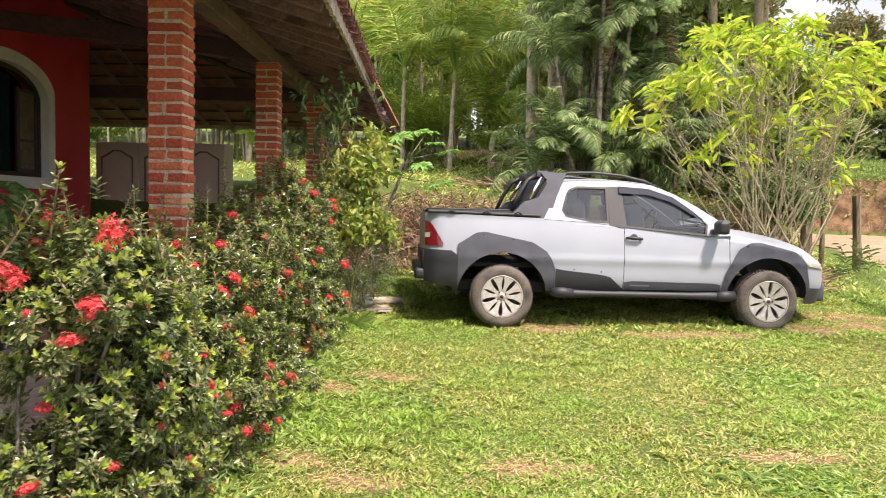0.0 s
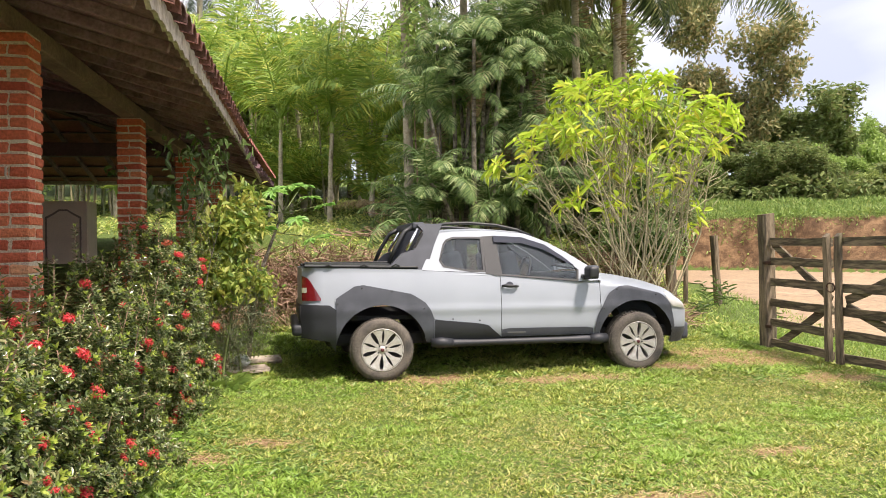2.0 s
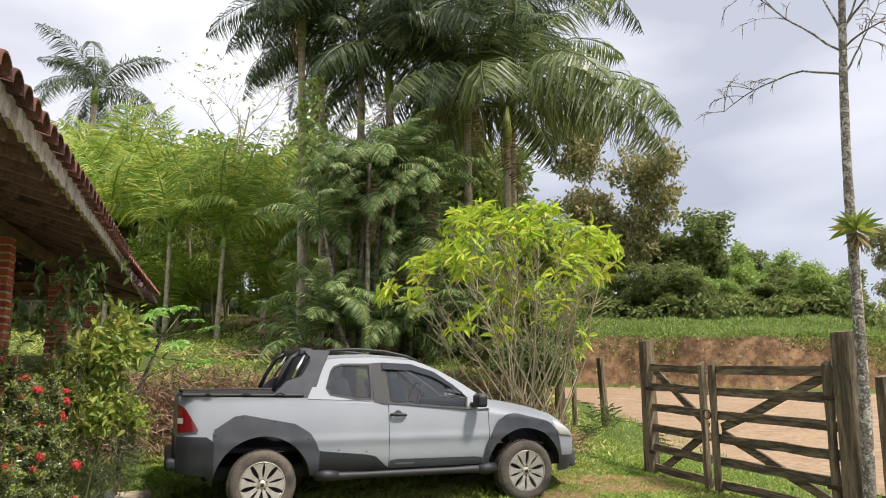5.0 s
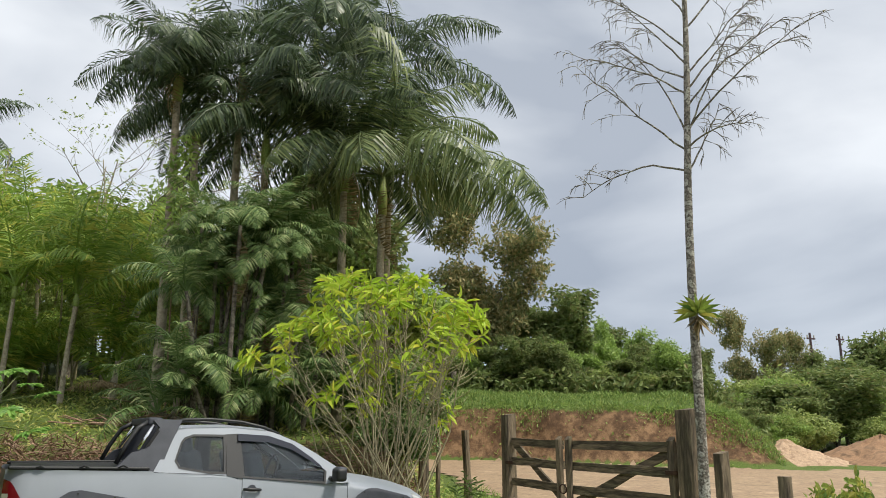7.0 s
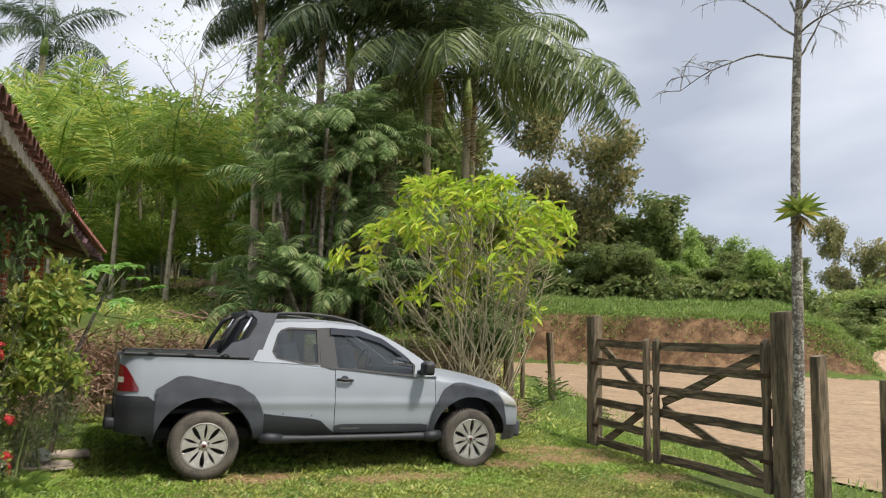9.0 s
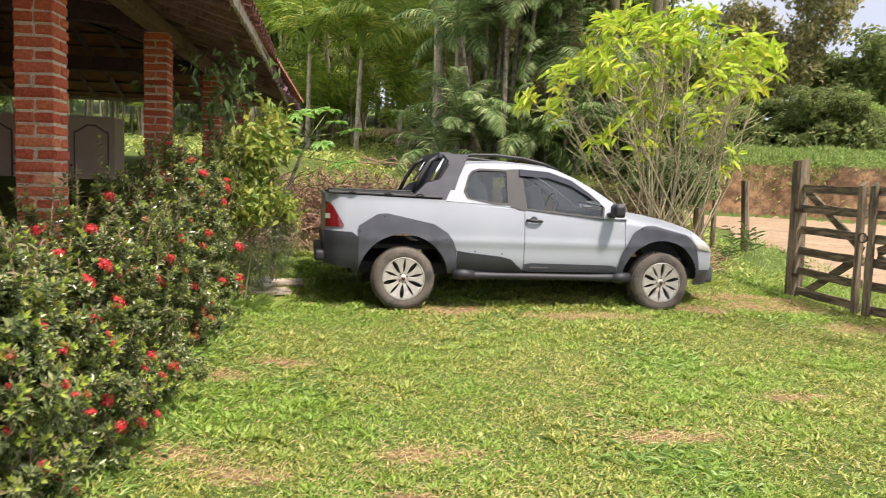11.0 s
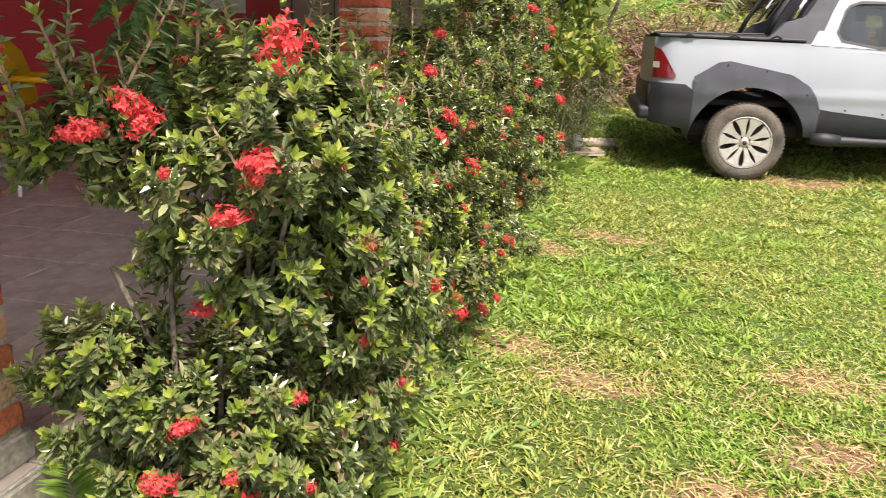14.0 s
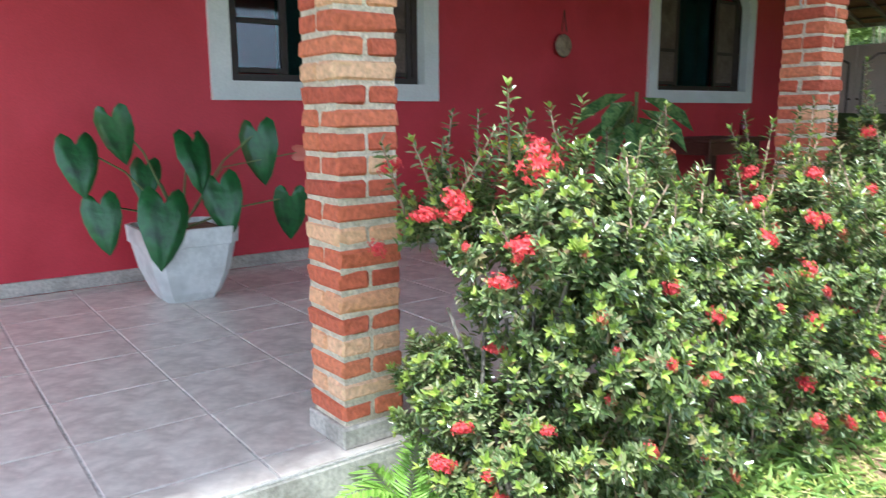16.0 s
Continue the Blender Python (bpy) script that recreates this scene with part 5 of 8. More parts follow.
    keep = (r.random(n) < np.clip(wave(x, y, 2.1, 5) * 1.1 - 0.35, 0, 1) + 0.25 * smooth_step(-0.5, -1.2, x)) & ~in_house(x, y) & (worn_at(x, y) < 0.25)
    x, y, n = x[keep], y[keep], int(keep.sum())
    a = r.uniform(0, 2 * math.pi, n)
    D = np.stack([np.cos(a), np.sin(a), r.uniform(0.15, 0.8, n)], -1)
    thing("lawn_weeds", None, "patches of broad-leaved weeds in the lawn", "weeds", kind="stuff",
          data=leaf_mesh("lawn_weeds", M["lawn_weed"], np.stack([x, y, ground_z(x, y) + 0.004], -1), D, rand_dirs(n, r) * 0.4 + np.array([0, 0, 1]), r.uniform(0.04, 0.10, n), r.uniform(0.012, 0.022, n), "oval", 0.3))
    thing("lawn_grass", None, "short broad-bladed lawn grass, yellowish in places", "grass", kind="stuff", data=mesh_of("lawn_grass", v, f, M["grass_blade"]))


def slope_growth():
    """Weeds on the slope, dry brush on the little bank, long grass on the far bank and verge."""
    r = np.random.default_rng(22)
    n = 46000
    x, y = r.uniform(-13, 9, n), r.uniform(10.0, 24, n)
    edge = np.maximum(4.6, 0.42 * y) + 1.2
    keep = (x < edge) & ~((x < -1.0) & (y < 13.7)) & (r.random(n) < 0.55 + 0.45 * wave(x, y, 1.9, 4))
    x, y = x[keep], y[keep]
    n = len(x)
    a = r.uniform(0, 2 * math.pi, n)
    D = np.stack([np.cos(a), np.sin(a), r.uniform(0.2, 1.4, n)], -1)
    P = np.stack([x, y, ground_z(x, y) - 0.01], -1)
    N = np.stack([r.normal(0, 0.4, n), r.normal(0, 0.4, n), np.ones(n)], -1)
    thing("slope_weeds", None, "mixed low weeds and grass covering the slope", "weeds", kind="stuff",
          data=leaf_mesh("slope_weeds", M["long_grass"], P, D, N, r.uniform(0.06, 0.22, n), r.uniform(0.02, 0.05, n), "kite", 0.3))
    n = 34000
    x, y = r.uniform(-1.6, 5.0, n), r.uniform(9.95, 11.6, n)
    keep = r.random(n) < (0.9 - 0.09 * (x + 1.6)) * np.exp(-((y - 10.75) / 0.55) ** 2)
    x, y = x[keep], y[keep]
    n = len(x)
    a = r.uniform(-2.9, -0.2, n)
    D = np.stack([np.cos(a), np.sin(a), r.uniform(-0.9, 0.9, n)], -1)
    P = np.stack([x, y, ground_z(x, y) + r.uniform(-0.02, 0.16, n)], -1)
    N = rand_dirs(n, r)
    brush = thing("dry_brush", None, "matted dry brown brush and twigs on the low bank", "brush", kind="stuff",
                  data=leaf_mesh("dry_brush", M["dry_twig"], P, D, N, r.uniform(0.1, 0.4, n), r.uniform(0.006, 0.02, n), "kite", 0.25))
    # far bank top and verge by the road
    n = 52000
    t, s = r.uniform(-9, 13, n), r.uniform(0.6, 7.0, n)
    x, y = 12.9 + t * 0.789 + s * 0.614, 27.6 - t * 0.614 + s * 0.789
    a = r.uniform(0, 2 * math.pi, n)
    D = np.stack([np.cos(a) * 0.5, np.sin(a) * 0.5, np.ones(n)], -1)
    thing("bank_grass", None, "long bright grass along the top of the cut bank", "grass", kind="stuff",
          data=leaf_mesh("bank_grass", M["bank_blade"], np.stack([x, y, ground_z(x, y) - 0.02], -1), D + rand_dirs(n, r) * 0.5, rand_dirs(n, r), r.uniform(0.10, 0.30, n) * (0.85 + 0.6 * wave(x, y, 1.7, 6)), r.uniform(0.016, 0.04, n), "kite", 0.4))
    n = 26000
    t, s = r.uniform(-9, 13, n), r.uniform(-0.2, 1.6, n)
    x, y = 12.9 + t * 0.789 + s * 0.614, 27.6 - t * 0.614 + s * 0.789
    keep = r.random(n) < 0.03 + 0.7 * smooth_step(0.45, 1.25, s) * (0.5 + 0.5 * wave(x, y, 1.3, 2))
    x, y, n = x[keep], y[keep], int(keep.sum())
    D = rand_dirs(n, r) + np.array([-0.3, -0.4, -0.5])
    thing("bank_creepers", None, "creepers and dry roots hanging over the earth bank", "creepers", kind="stuff",
          data=leaf_mesh("bank_creepers", M["green_leaf"], np.stack([x, y, ground_z(x, y) + 0.03], -1), D, rand_dirs(n, r), r.uniform(0.08, 0.22, n), r.uniform(0.03, 0.06, n), "oval", 0.3))
    n = 16000
    t, off = r.uniform(-15, 14, n), r.uniform(6.2, 10.0, n)
    x, y = 12.9 + t * 0.789 + off * 0.614, 27.6 - t * 0.614 + off * 0.789
    thing("bank_thicket", None, "tangled leafy growth under the trees on the bank", "thicket", kind="stuff",
          data=leaf_mesh("bank_thicket", M["far_leaf"], np.stack([x, y, ground_z(x, y) + r.random(n) ** 1.3 * (1.2 + 0.5 * wave(x, y, 1.1, 3))], -1), rand_dirs(n, r), rand_dirs(n, r) + np.array([0, 0, 0.6]), r.uniform(0.22, 0.42, n), r.uniform(0.10, 0.18, n), "oval", 0.3))
    n = 16000
    x, y = r.uniform(4.2, 9.0, n), r.uniform(3.5, 16.0, n)
    near_edge = np.maximum(6.7, 0.30 * y + 3.6)
    keep = (x < near_edge + 0.3) & (x > 0.42 * y - 1.2) & ((x > 5.6) | (y > 9.6)) & (r.random(n) < 0.75)
    x, y, n = x[keep], y[keep], int(keep.sum())
    a = r.uniform(0, 2 * math.pi, n)
    D = np.stack([np.cos(a), np.sin(a), r.uniform(0.5, 2.0, n)], -1)
    thing("verge_grass", None, "short weedy grass along the fence", "grass", kind="stuff",
          data=leaf_mesh("verge_grass", M["green_leaf"], np.stack([x, y, ground_z(x, y) - 0.01], -1), D, rand_dirs(n, r), r.uniform(0.05, 0.15, n), r.uniform(0.01, 0.022, n), "kite", 0.3))


# ---- ixora hedge
def flower_mesh(seed, mat="ixora_flower", n=78):
    r = np.random.default_rng(seed)
    k = np.arange(n) + 0.5
    ph, th = np.arccos(1 - 1.25 * k / n), math.pi * (1 + 5 ** 0.5) * k
    d = np.stack([np.cos(th) * np.sin(ph), np.sin(th) * np.sin(ph), np.cos(ph)], -1) + r.normal(0, 0.16, (n, 3))
    d = unit(d)
    c = d * r.uniform(0.5, 1.2, n)[:, None] * np.array([0.044, 0.048, 0.030])
    chunks = []
    side = unit(np.cross(d, [0.2, 0.3, 0.9]))
    other = np.cross(d, side)
    for a in range(4):
        ang = a * math.pi / 2 + 0.4
        D = side * math.cos(ang) + other * math.sin(ang) + d * r.uniform(0.1, 0.8)
        chunks.append(leaf_arrays(c, D, d, 0.0125, 0.0072, "kite", 0.1, 0.1))
    chunks.append(leaf_arrays(np.zeros((n, 3)) - [0, 0, 0.02], c + [0, 0, 0.02], side, np.linalg.norm(c + [0, 0, 0.02], axis=1), 0.004, "kite", 0, 0))
    v, f = merge(chunks)
    return mesh_of("flower_head", v, f, M[mat])


HEADS = [flower_mesh(1), flower_mesh(2, n=62), flower_mesh(3, n=44), flower_mesh(4, "faded_flower", 26)]


def shoot_leaves(P, D, r, leaves=10, size=0.036, spread=0.062):
    """Pairs of leaves up each shoot, ending in a rosette."""
    n = len(P)
    D = unit(D)
    side = unit(np.cross(D, rand_dirs(n, r)))
    other = np.cross(D, side)
    chunks = []
    for k in range(leaves):
        f = (k + 0.6) / leaves
        ang = k * 2.4 + r.uniform(0, 0.6, n)
        out = side * np.cos(ang)[:, None] + other * np.sin(ang)[:, None]
        lift = 0.25 + 0.9 * f ** 2
        base = P - D * spread * (1 - f)
        L = size * (1.1 - 0.4 * f) * r.uniform(0.75, 1.25, n)
        chunks.append(leaf_arrays(base, out + D * lift, D + out * -0.2 + r.normal(0, 0.15, (n, 3)), L, L * r.uniform(0.34, 0.42, n), "oval", 0.12, 0.12))
    fresh = r.random(n) < 0.34
    young = [leaf_arrays(P[fresh] + D[fresh] * 0.004, (side * math.cos(1.6 * k) + other * math.sin(1.6 * k) + D * 1.5)[fresh], D[fresh], size * r.uniform(0.5, 0.95, int(fresh.sum())), size * 0.36, "oval", 0.05, 0.2) for k in range(4)]
    return merge(chunks), merge(young)


def ixora(name, blobs, shoots, heads, seed, label, leaders=20):
    r = np.random.default_rng(seed)
    base = Vector((blobs[0][0], blobs[0][1], 0))
    base.z = gz(base.x, base.y)
    bush = thing(name, Matrix.Translation(base), label, "shrub", "ixora hedge")
    B = np.array(blobs)
    area = (B[:, 3] * B[:, 4] + B[:, 4] * B[:, 5])
    which = r.choice(len(B), shoots, p=area / area.sum())
    d = rand_dirs(shoots, r)
    d[:, 2] = np.where(r.random(shoots) < 0.45, np.abs(d[:, 2]), d[:, 2])
    rad = r.uniform(0.35, 1.10, shoots) ** 0.6 * (1 + 0.16 * np.sin(5 * d[:, 0] + 3 * which) * np.cos(4 * d[:, 2] + d[:, 1] * 3))
    P = B[which, :3] + d * B[which, 3:6] * rad[:, None]
    ok = (P[:, 0] < -0.78) & (P[:, 2] > ground_z(P[:, 0], P[:, 1]) + 0.04) & ((P[:, 0] > -1.68) | (P[:, 2] > FLOOR + 0.12))
    for cy in COL_Y:
        ok &= ~((P[:, 0] < -1.72) & (np.abs(P[:, 1] - cy - 0.11) < 0.22))
    P, d = P[ok], d[ok]
    # shoots gather round their branch ends, with gaps between
    ends = P[r.choice(len(P), len(P) // 9, replace=False)]
    near = np.argmin(((P[:, None] - ends[None]) ** 2).sum(-1), 1)
    pull = ends[near] - P
    P = P + pull * np.minimum(0.6, 0.10 / np.maximum(np.linalg.norm(pull, axis=1, keepdims=True), 1e-6))
    lead = r.choice(len(P), 46, replace=False)
    lead = lead[P[lead, 2] > np.quantile(P[:, 2], 0.55)]
    P[lead, 2] += r.uniform(0.04, 0.20, len(lead))
    D = unit(d * np.array([1, 1, 0.6]) - pull * 4.0 + np.array([0.05, -0.05, 0.75]) + r.normal(0, 0.25, d.shape))
    D[lead] = unit(D[lead] * 0.3 + np.array([0, 0, 1.0]))
    # leaders: straight shoots that stand out of the top, leafy all along
    high = [i for i in range(len(P)) if P[i, 2] > np.quantile(P[:, 2], 0.72) and P[i, 0] > -1.75]
    LP, LD = [], []
    for i in r.choice(high, min(leaders, len(high)), replace=False):
        way = unit(np.array([r.normal() * 0.28, r.normal() * 0.28, 1.0]))
        top = P[i] + way * r.uniform(0.09, 0.25)
        part("branch", tube([Vector(P[i]) - base, Vector(top) - base], [0.004, 0.0025], 4, cap=False), M["dry_twig"], bush, "thin grey branch")
        for u in (0.3, 0.6, 1.0):
            LP.append(P[i] + (top - P[i]) * u)
            LD.append(way)
    (v, f), (yv, yf) = shoot_leaves(np.concatenate([P, np.array(LP)]) - np.array(base), np.concatenate([D, np.array(LD)]), r)
    part("foliage", mesh_of("foliage", v, f, M["ixora_leaf"]), None, bush, "small glossy dark green leaves", kind="stuff")
    part("young_foliage", mesh_of("young_foliage", yv, yf, M["ixora_young"]), None, bush, "fresh yellow-green leaf tips", kind="stuff")
    inner = [k for k in range(len(P)) if 0.3 < P[k, 2] - base.z < 0.75 and rad[ok][k] < 0.7 and abs(P[k, 0] - base.x) < 0.16]
    for k in inner[::25]:
        p = Vector(P[k]) - base
        q = Vector((p.x * 0.3 - 0.08 + r.normal() * 0.04, p.y * 0.3 + r.normal() * 0.08, 0.0))
        m = q.lerp(p, 0.55) + Vector((r.normal() * 0.05, r.normal() * 0.05, 0.03))
        part("branch", tube([q, m, p], [0.006, 0.004, 0.002], 5, cap=False), M["dry_twig"], bush, "thin grey branch", True)
    for hx, hy, hz, s in heads:
        ob = part("flower_head", HEADS[int(r.integers(3))], None, bush, "scarlet flower head")
        ob.matrix_basis = Matrix.Translation(Vector((hx, hy, hz)) - base) @ pose(0, 0, 0, r.uniform(-10, 50), r.uniform(-10, 40), r.uniform(0, 360)) @ Matrix.Scale(s * 0.80, 4)
    return bush, P, D, base, r


def extra_heads(res, count, lo, hi):
    bush, P, D, base, r = res
    cand = [i for i in range(len(P)) if P[i, 0] > -1.36 or P[i, 2] > 1.25]
    for i in r.choice(cand, count, replace=False):
        old = r.random() < 0.22
        ob = part("flower_head", HEADS[3] if old else HEADS[int(r.integers(3))], None, bush, "faded brownish flower head" if old else "scarlet flower head")
        up = Vector(D[i])
        ob.matrix_basis = Matrix.Translation(Vector(P[i] + D[i] * 0.015) - base) @ up.to_track_quat("Z", "Y").to_matrix().to_4x4() @ Matrix.Scale(0.86 * r.uniform(lo, hi), 4)


def build_hedge():
    lab = "flowering ixora shrub with glossy leaves and scarlet flower heads"
    a = ixora("ixora_shrub", [(-1.28, 2.80, 1.17, 0.33, 0.27, 0.32), (-1.34, 2.68, 0.56, 0.27, 0.25, 0.33), (-1.55, 2.62, 1.27, 0.15, 0.12, 0.15), (-1.18, 2.90, 0.88, 0.26, 0.24, 0.34), (-1.53, 2.62, 0.76, 0.19, 0.15, 0.20)], 3300,
              [(-1.09, 2.56, 1.456, 1.35), (-1.40, 2.85, 1.47, 1.1), (-1.435, 2.487, 1.302, 1.0), (-1.359, 2.525, 1.347, 1.1), (-1.33, 2.515, 1.32, 0.9), (-1.151, 2.577, 1.252, 1.15), (-1.206, 2.547, 1.158, 0.95), (-1.309, 2.62, 0.952, 0.75), (-1.62, 2.50, 1.42, 0.9),
               (-1.33, 2.455, 0.664, 1.0), (-1.296, 2.50, 0.764, 0.75), (-1.136, 2.64, 0.776, 0.65), (-1.60, 2.44, 1.20, 0.8)], 31, lab, 30)
    # bare lower stems of the leggy first bush
    bush, base, rs = a[0], a[3], np.random.default_rng(39)
    for k in range(5):
        foot = Vector((-1.40 + rs.normal() * 0.05, 2.80 + rs.normal() * 0.05, gz(-1.4, 2.8) - 0.03))
        tip = Vector((-1.50 + 0.07 * k + rs.normal() * 0.05, 2.66 + rs.normal() * 0.07, 1.10 + rs.normal() * 0.06))
        mid = foot.lerp(tip, 0.5) + Vector((rs.normal() * 0.05, rs.normal() * 0.04, 0.02))
        part("stem", tube([foot - base, mid - base, tip - base], [0.009, 0.007, 0.005], 6, cap=False), M["bark"], bush, "bare grey woody stem", True)
    extra_heads(a, 22, 0.3, 0.6)
    b = ixora("ixora_shrub", [(-1.24, 3.36, 0.84, 0.30, 0.42, 0.48), (-1.40, 3.3, 1.10, 0.25, 0.38, 0.34), (-1.28, 3.25, 0.5, 0.24, 0.4, 0.3)], 3300, [(-1.049, 2.997, 1.106, 0.95), (-1.177, 3.037, 1.036, 0.6), (-1.307, 3.075, 1.182, 0.8), (-1.045, 2.893, 0.934, 0.6), (-0.98, 3.12, 0.86, 0.5), (-0.96, 3.2, 0.78, 0.5)], 32, lab)
    extra_heads(b, 34, 0.35, 0.8)
    c = ixora("ixora_shrub", [(-1.32, 4.1, 0.86, 0.34, 0.46, 0.54), (-1.26, 4.2, 0.5, 0.32, 0.45, 0.3)], 2500, [], 33, lab)
    extra_heads(c, 30, 0.45, 0.95)
    d = ixora("ixora_shrub", [(-1.34, 4.95, 0.94, 0.36, 0.50, 0.64), (-1.32, 4.95, 0.5, 0.38, 0.5, 0.3)], 2100, [], 34, lab)
    extra_heads(d, 26, 0.5, 1.0)
    e = ixora("ixora_shrub", [(-1.34, 5.85, 1.06, 0.38, 0.52, 0.76), (-1.34, 5.9, 0.6, 0.38, 0.5, 0.4)], 2000, [], 35, lab)
    extra_heads(e, 23, 0.55, 1.1)
    f = ixora("ixora_shrub", [(-1.34, 6.75, 1.08, 0.40, 0.5, 0.82), (-1.32, 6.8, 0.6, 0.42, 0.5, 0.4)], 2000, [(-1.154, 7.082, 1.573, 1.0)], 36, lab)
    extra_heads(f, 19, 0.55, 1.1)


# ---- palms
def frond_arrays(r, length, leaflets, droop, leaf_len, leaf_w, arch=1.0, plume=0.0, hang=0.5):
    """One frond along +x, rising then drooping: the leaflets and the rib's points."""
    s = np.linspace(0, 1, 14)
    ang = radians(62) * arch - s ** 1.25 * droop
    step = length / 13
    px = np.concatenate([[0], np.cumsum(np.cos(ang[:-1]) * step)])
    pz = np.concatenate([[0], np.cumsum(np.sin(ang[:-1]) * step)])
    t = np.repeat(np.linspace(0.14, 1.0, leaflets), 2)
    side = np.tile([1.0, -1.0], leaflets)
    x, z, a = np.interp(t, s, px), np.interp(t, s, pz), np.interp(t, s, ang)
    n = len(t)
    along = np.stack([np.cos(a), np.zeros(n), np.sin(a)], -1)
    up = np.stack([-np.sin(a), np.zeros(n), np.cos(a)], -1)
    out = np.stack([np.zeros(n), side, np.zeros(n)], -1)
    D = along * (0.45 + 0.5 * t[:, None]) + out + up * (r.normal(0.05, 0.16 + plume, n))[:, None] + np.array([0, 0, -hang]) * r.uniform(0.5, 1.2, n)[:, None]
    L = leaf_len * np.sin(np.clip(t * 0.9 + 0.12, 0, 1) * math.pi) ** 0.6 * r.uniform(0.85, 1.1, n)
    return (np.stack([x, np.zeros(n), z], -1), D, up + r.normal(0, 0.2, (n, 3)), L, leaf_w * r.uniform(0.8, 1.1, n)), [(px[i], 0, pz[i]) for i in range(0, 14, 2)] + [(px[-1], 0, pz[-1])]


def palm_tree(name, at, height, radius, fronds, mat, stem_mat, label, seed, lean=(0, 0), shaft=0.0, elev=(10, 75), scale=1.0, group="palms", dead=0, dead_mesh=None, ring=True):
    r = np.random.default_rng(seed)
    x, y = at
    palm = thing(name, Matrix.Translation((x, y, gz(x, y) - 0.05)), label, "palm tree", group)
    top = Vector((lean[0], lean[1], height))
    pts = [Vector((0, 0, 0)), Vector((lean[0] * 0.15, lean[1] * 0.15, height * 0.3)), Vector((lean[0] * 0.5, lean[1] * 0.5, height * 0.7)), top]
    fine = []
    for k in range(25):
        u = k / 24 * 3
        i = min(int(u), 2)
        fine.append(pts[i].lerp(pts[i + 1], u - i))
    radii = [radius * (1.35 - 0.5 * k / 24) * (1.05 if ring and k % 2 else 1.0) for k in range(25)]
    radii[0] *= 1.3
    part("trunk", tube(fine, radii, 10), stem_mat or M["palm_bark"], palm, "ringed grey trunk" if ring else "slender cane stem", True)
    if shaft:
        part("crown_shaft", tube([top, top + Vector((0, 0, shaft * 0.4)), top + Vector((0, 0, shaft))], [radius * 1.15, radius * 1.3, radius * 0.7], 10), M["crownshaft"], palm, "smooth green crown shaft", True)
    head = top + Vector((0, 0, shaft))
    n = len(fronds)
    for k in range(fronds[0][2] if n and len(fronds[0]) > 2 else 12):
        me, rib = fronds[int(r.integers(n))][:2]
        az, el = k * 137.5 + r.uniform(-15, 15), r.uniform(*elev)
        m = Matrix.Translation(head) @ pose(0, 0, 0, 0, 0, az) @ pose(0, 0, 0, 0, -(el - 62), 0) @ pose(0, 0, 0, r.uniform(-25, 25), 0, 0) @ Matrix.Scale(scale * r.uniform(0.85, 1.1), 4)
        ob = part("frond", me, None, palm)
        ob.matrix_basis = m
    for k in range(dead):
        ob = part("dead_frond", dead_mesh, None, palm, "hanging dry brown frond")
        ob.matrix_basis = Matrix.Translation(head - Vector((0, 0, 0.1))) @ pose(0, 0, 0, 0, 0, r.uniform(0, 360)) @ pose(0, 0, 0, 0, 130 + r.uniform(-15, 15), 0) @ Matrix.Scale(scale * 0.8, 4)
    return palm


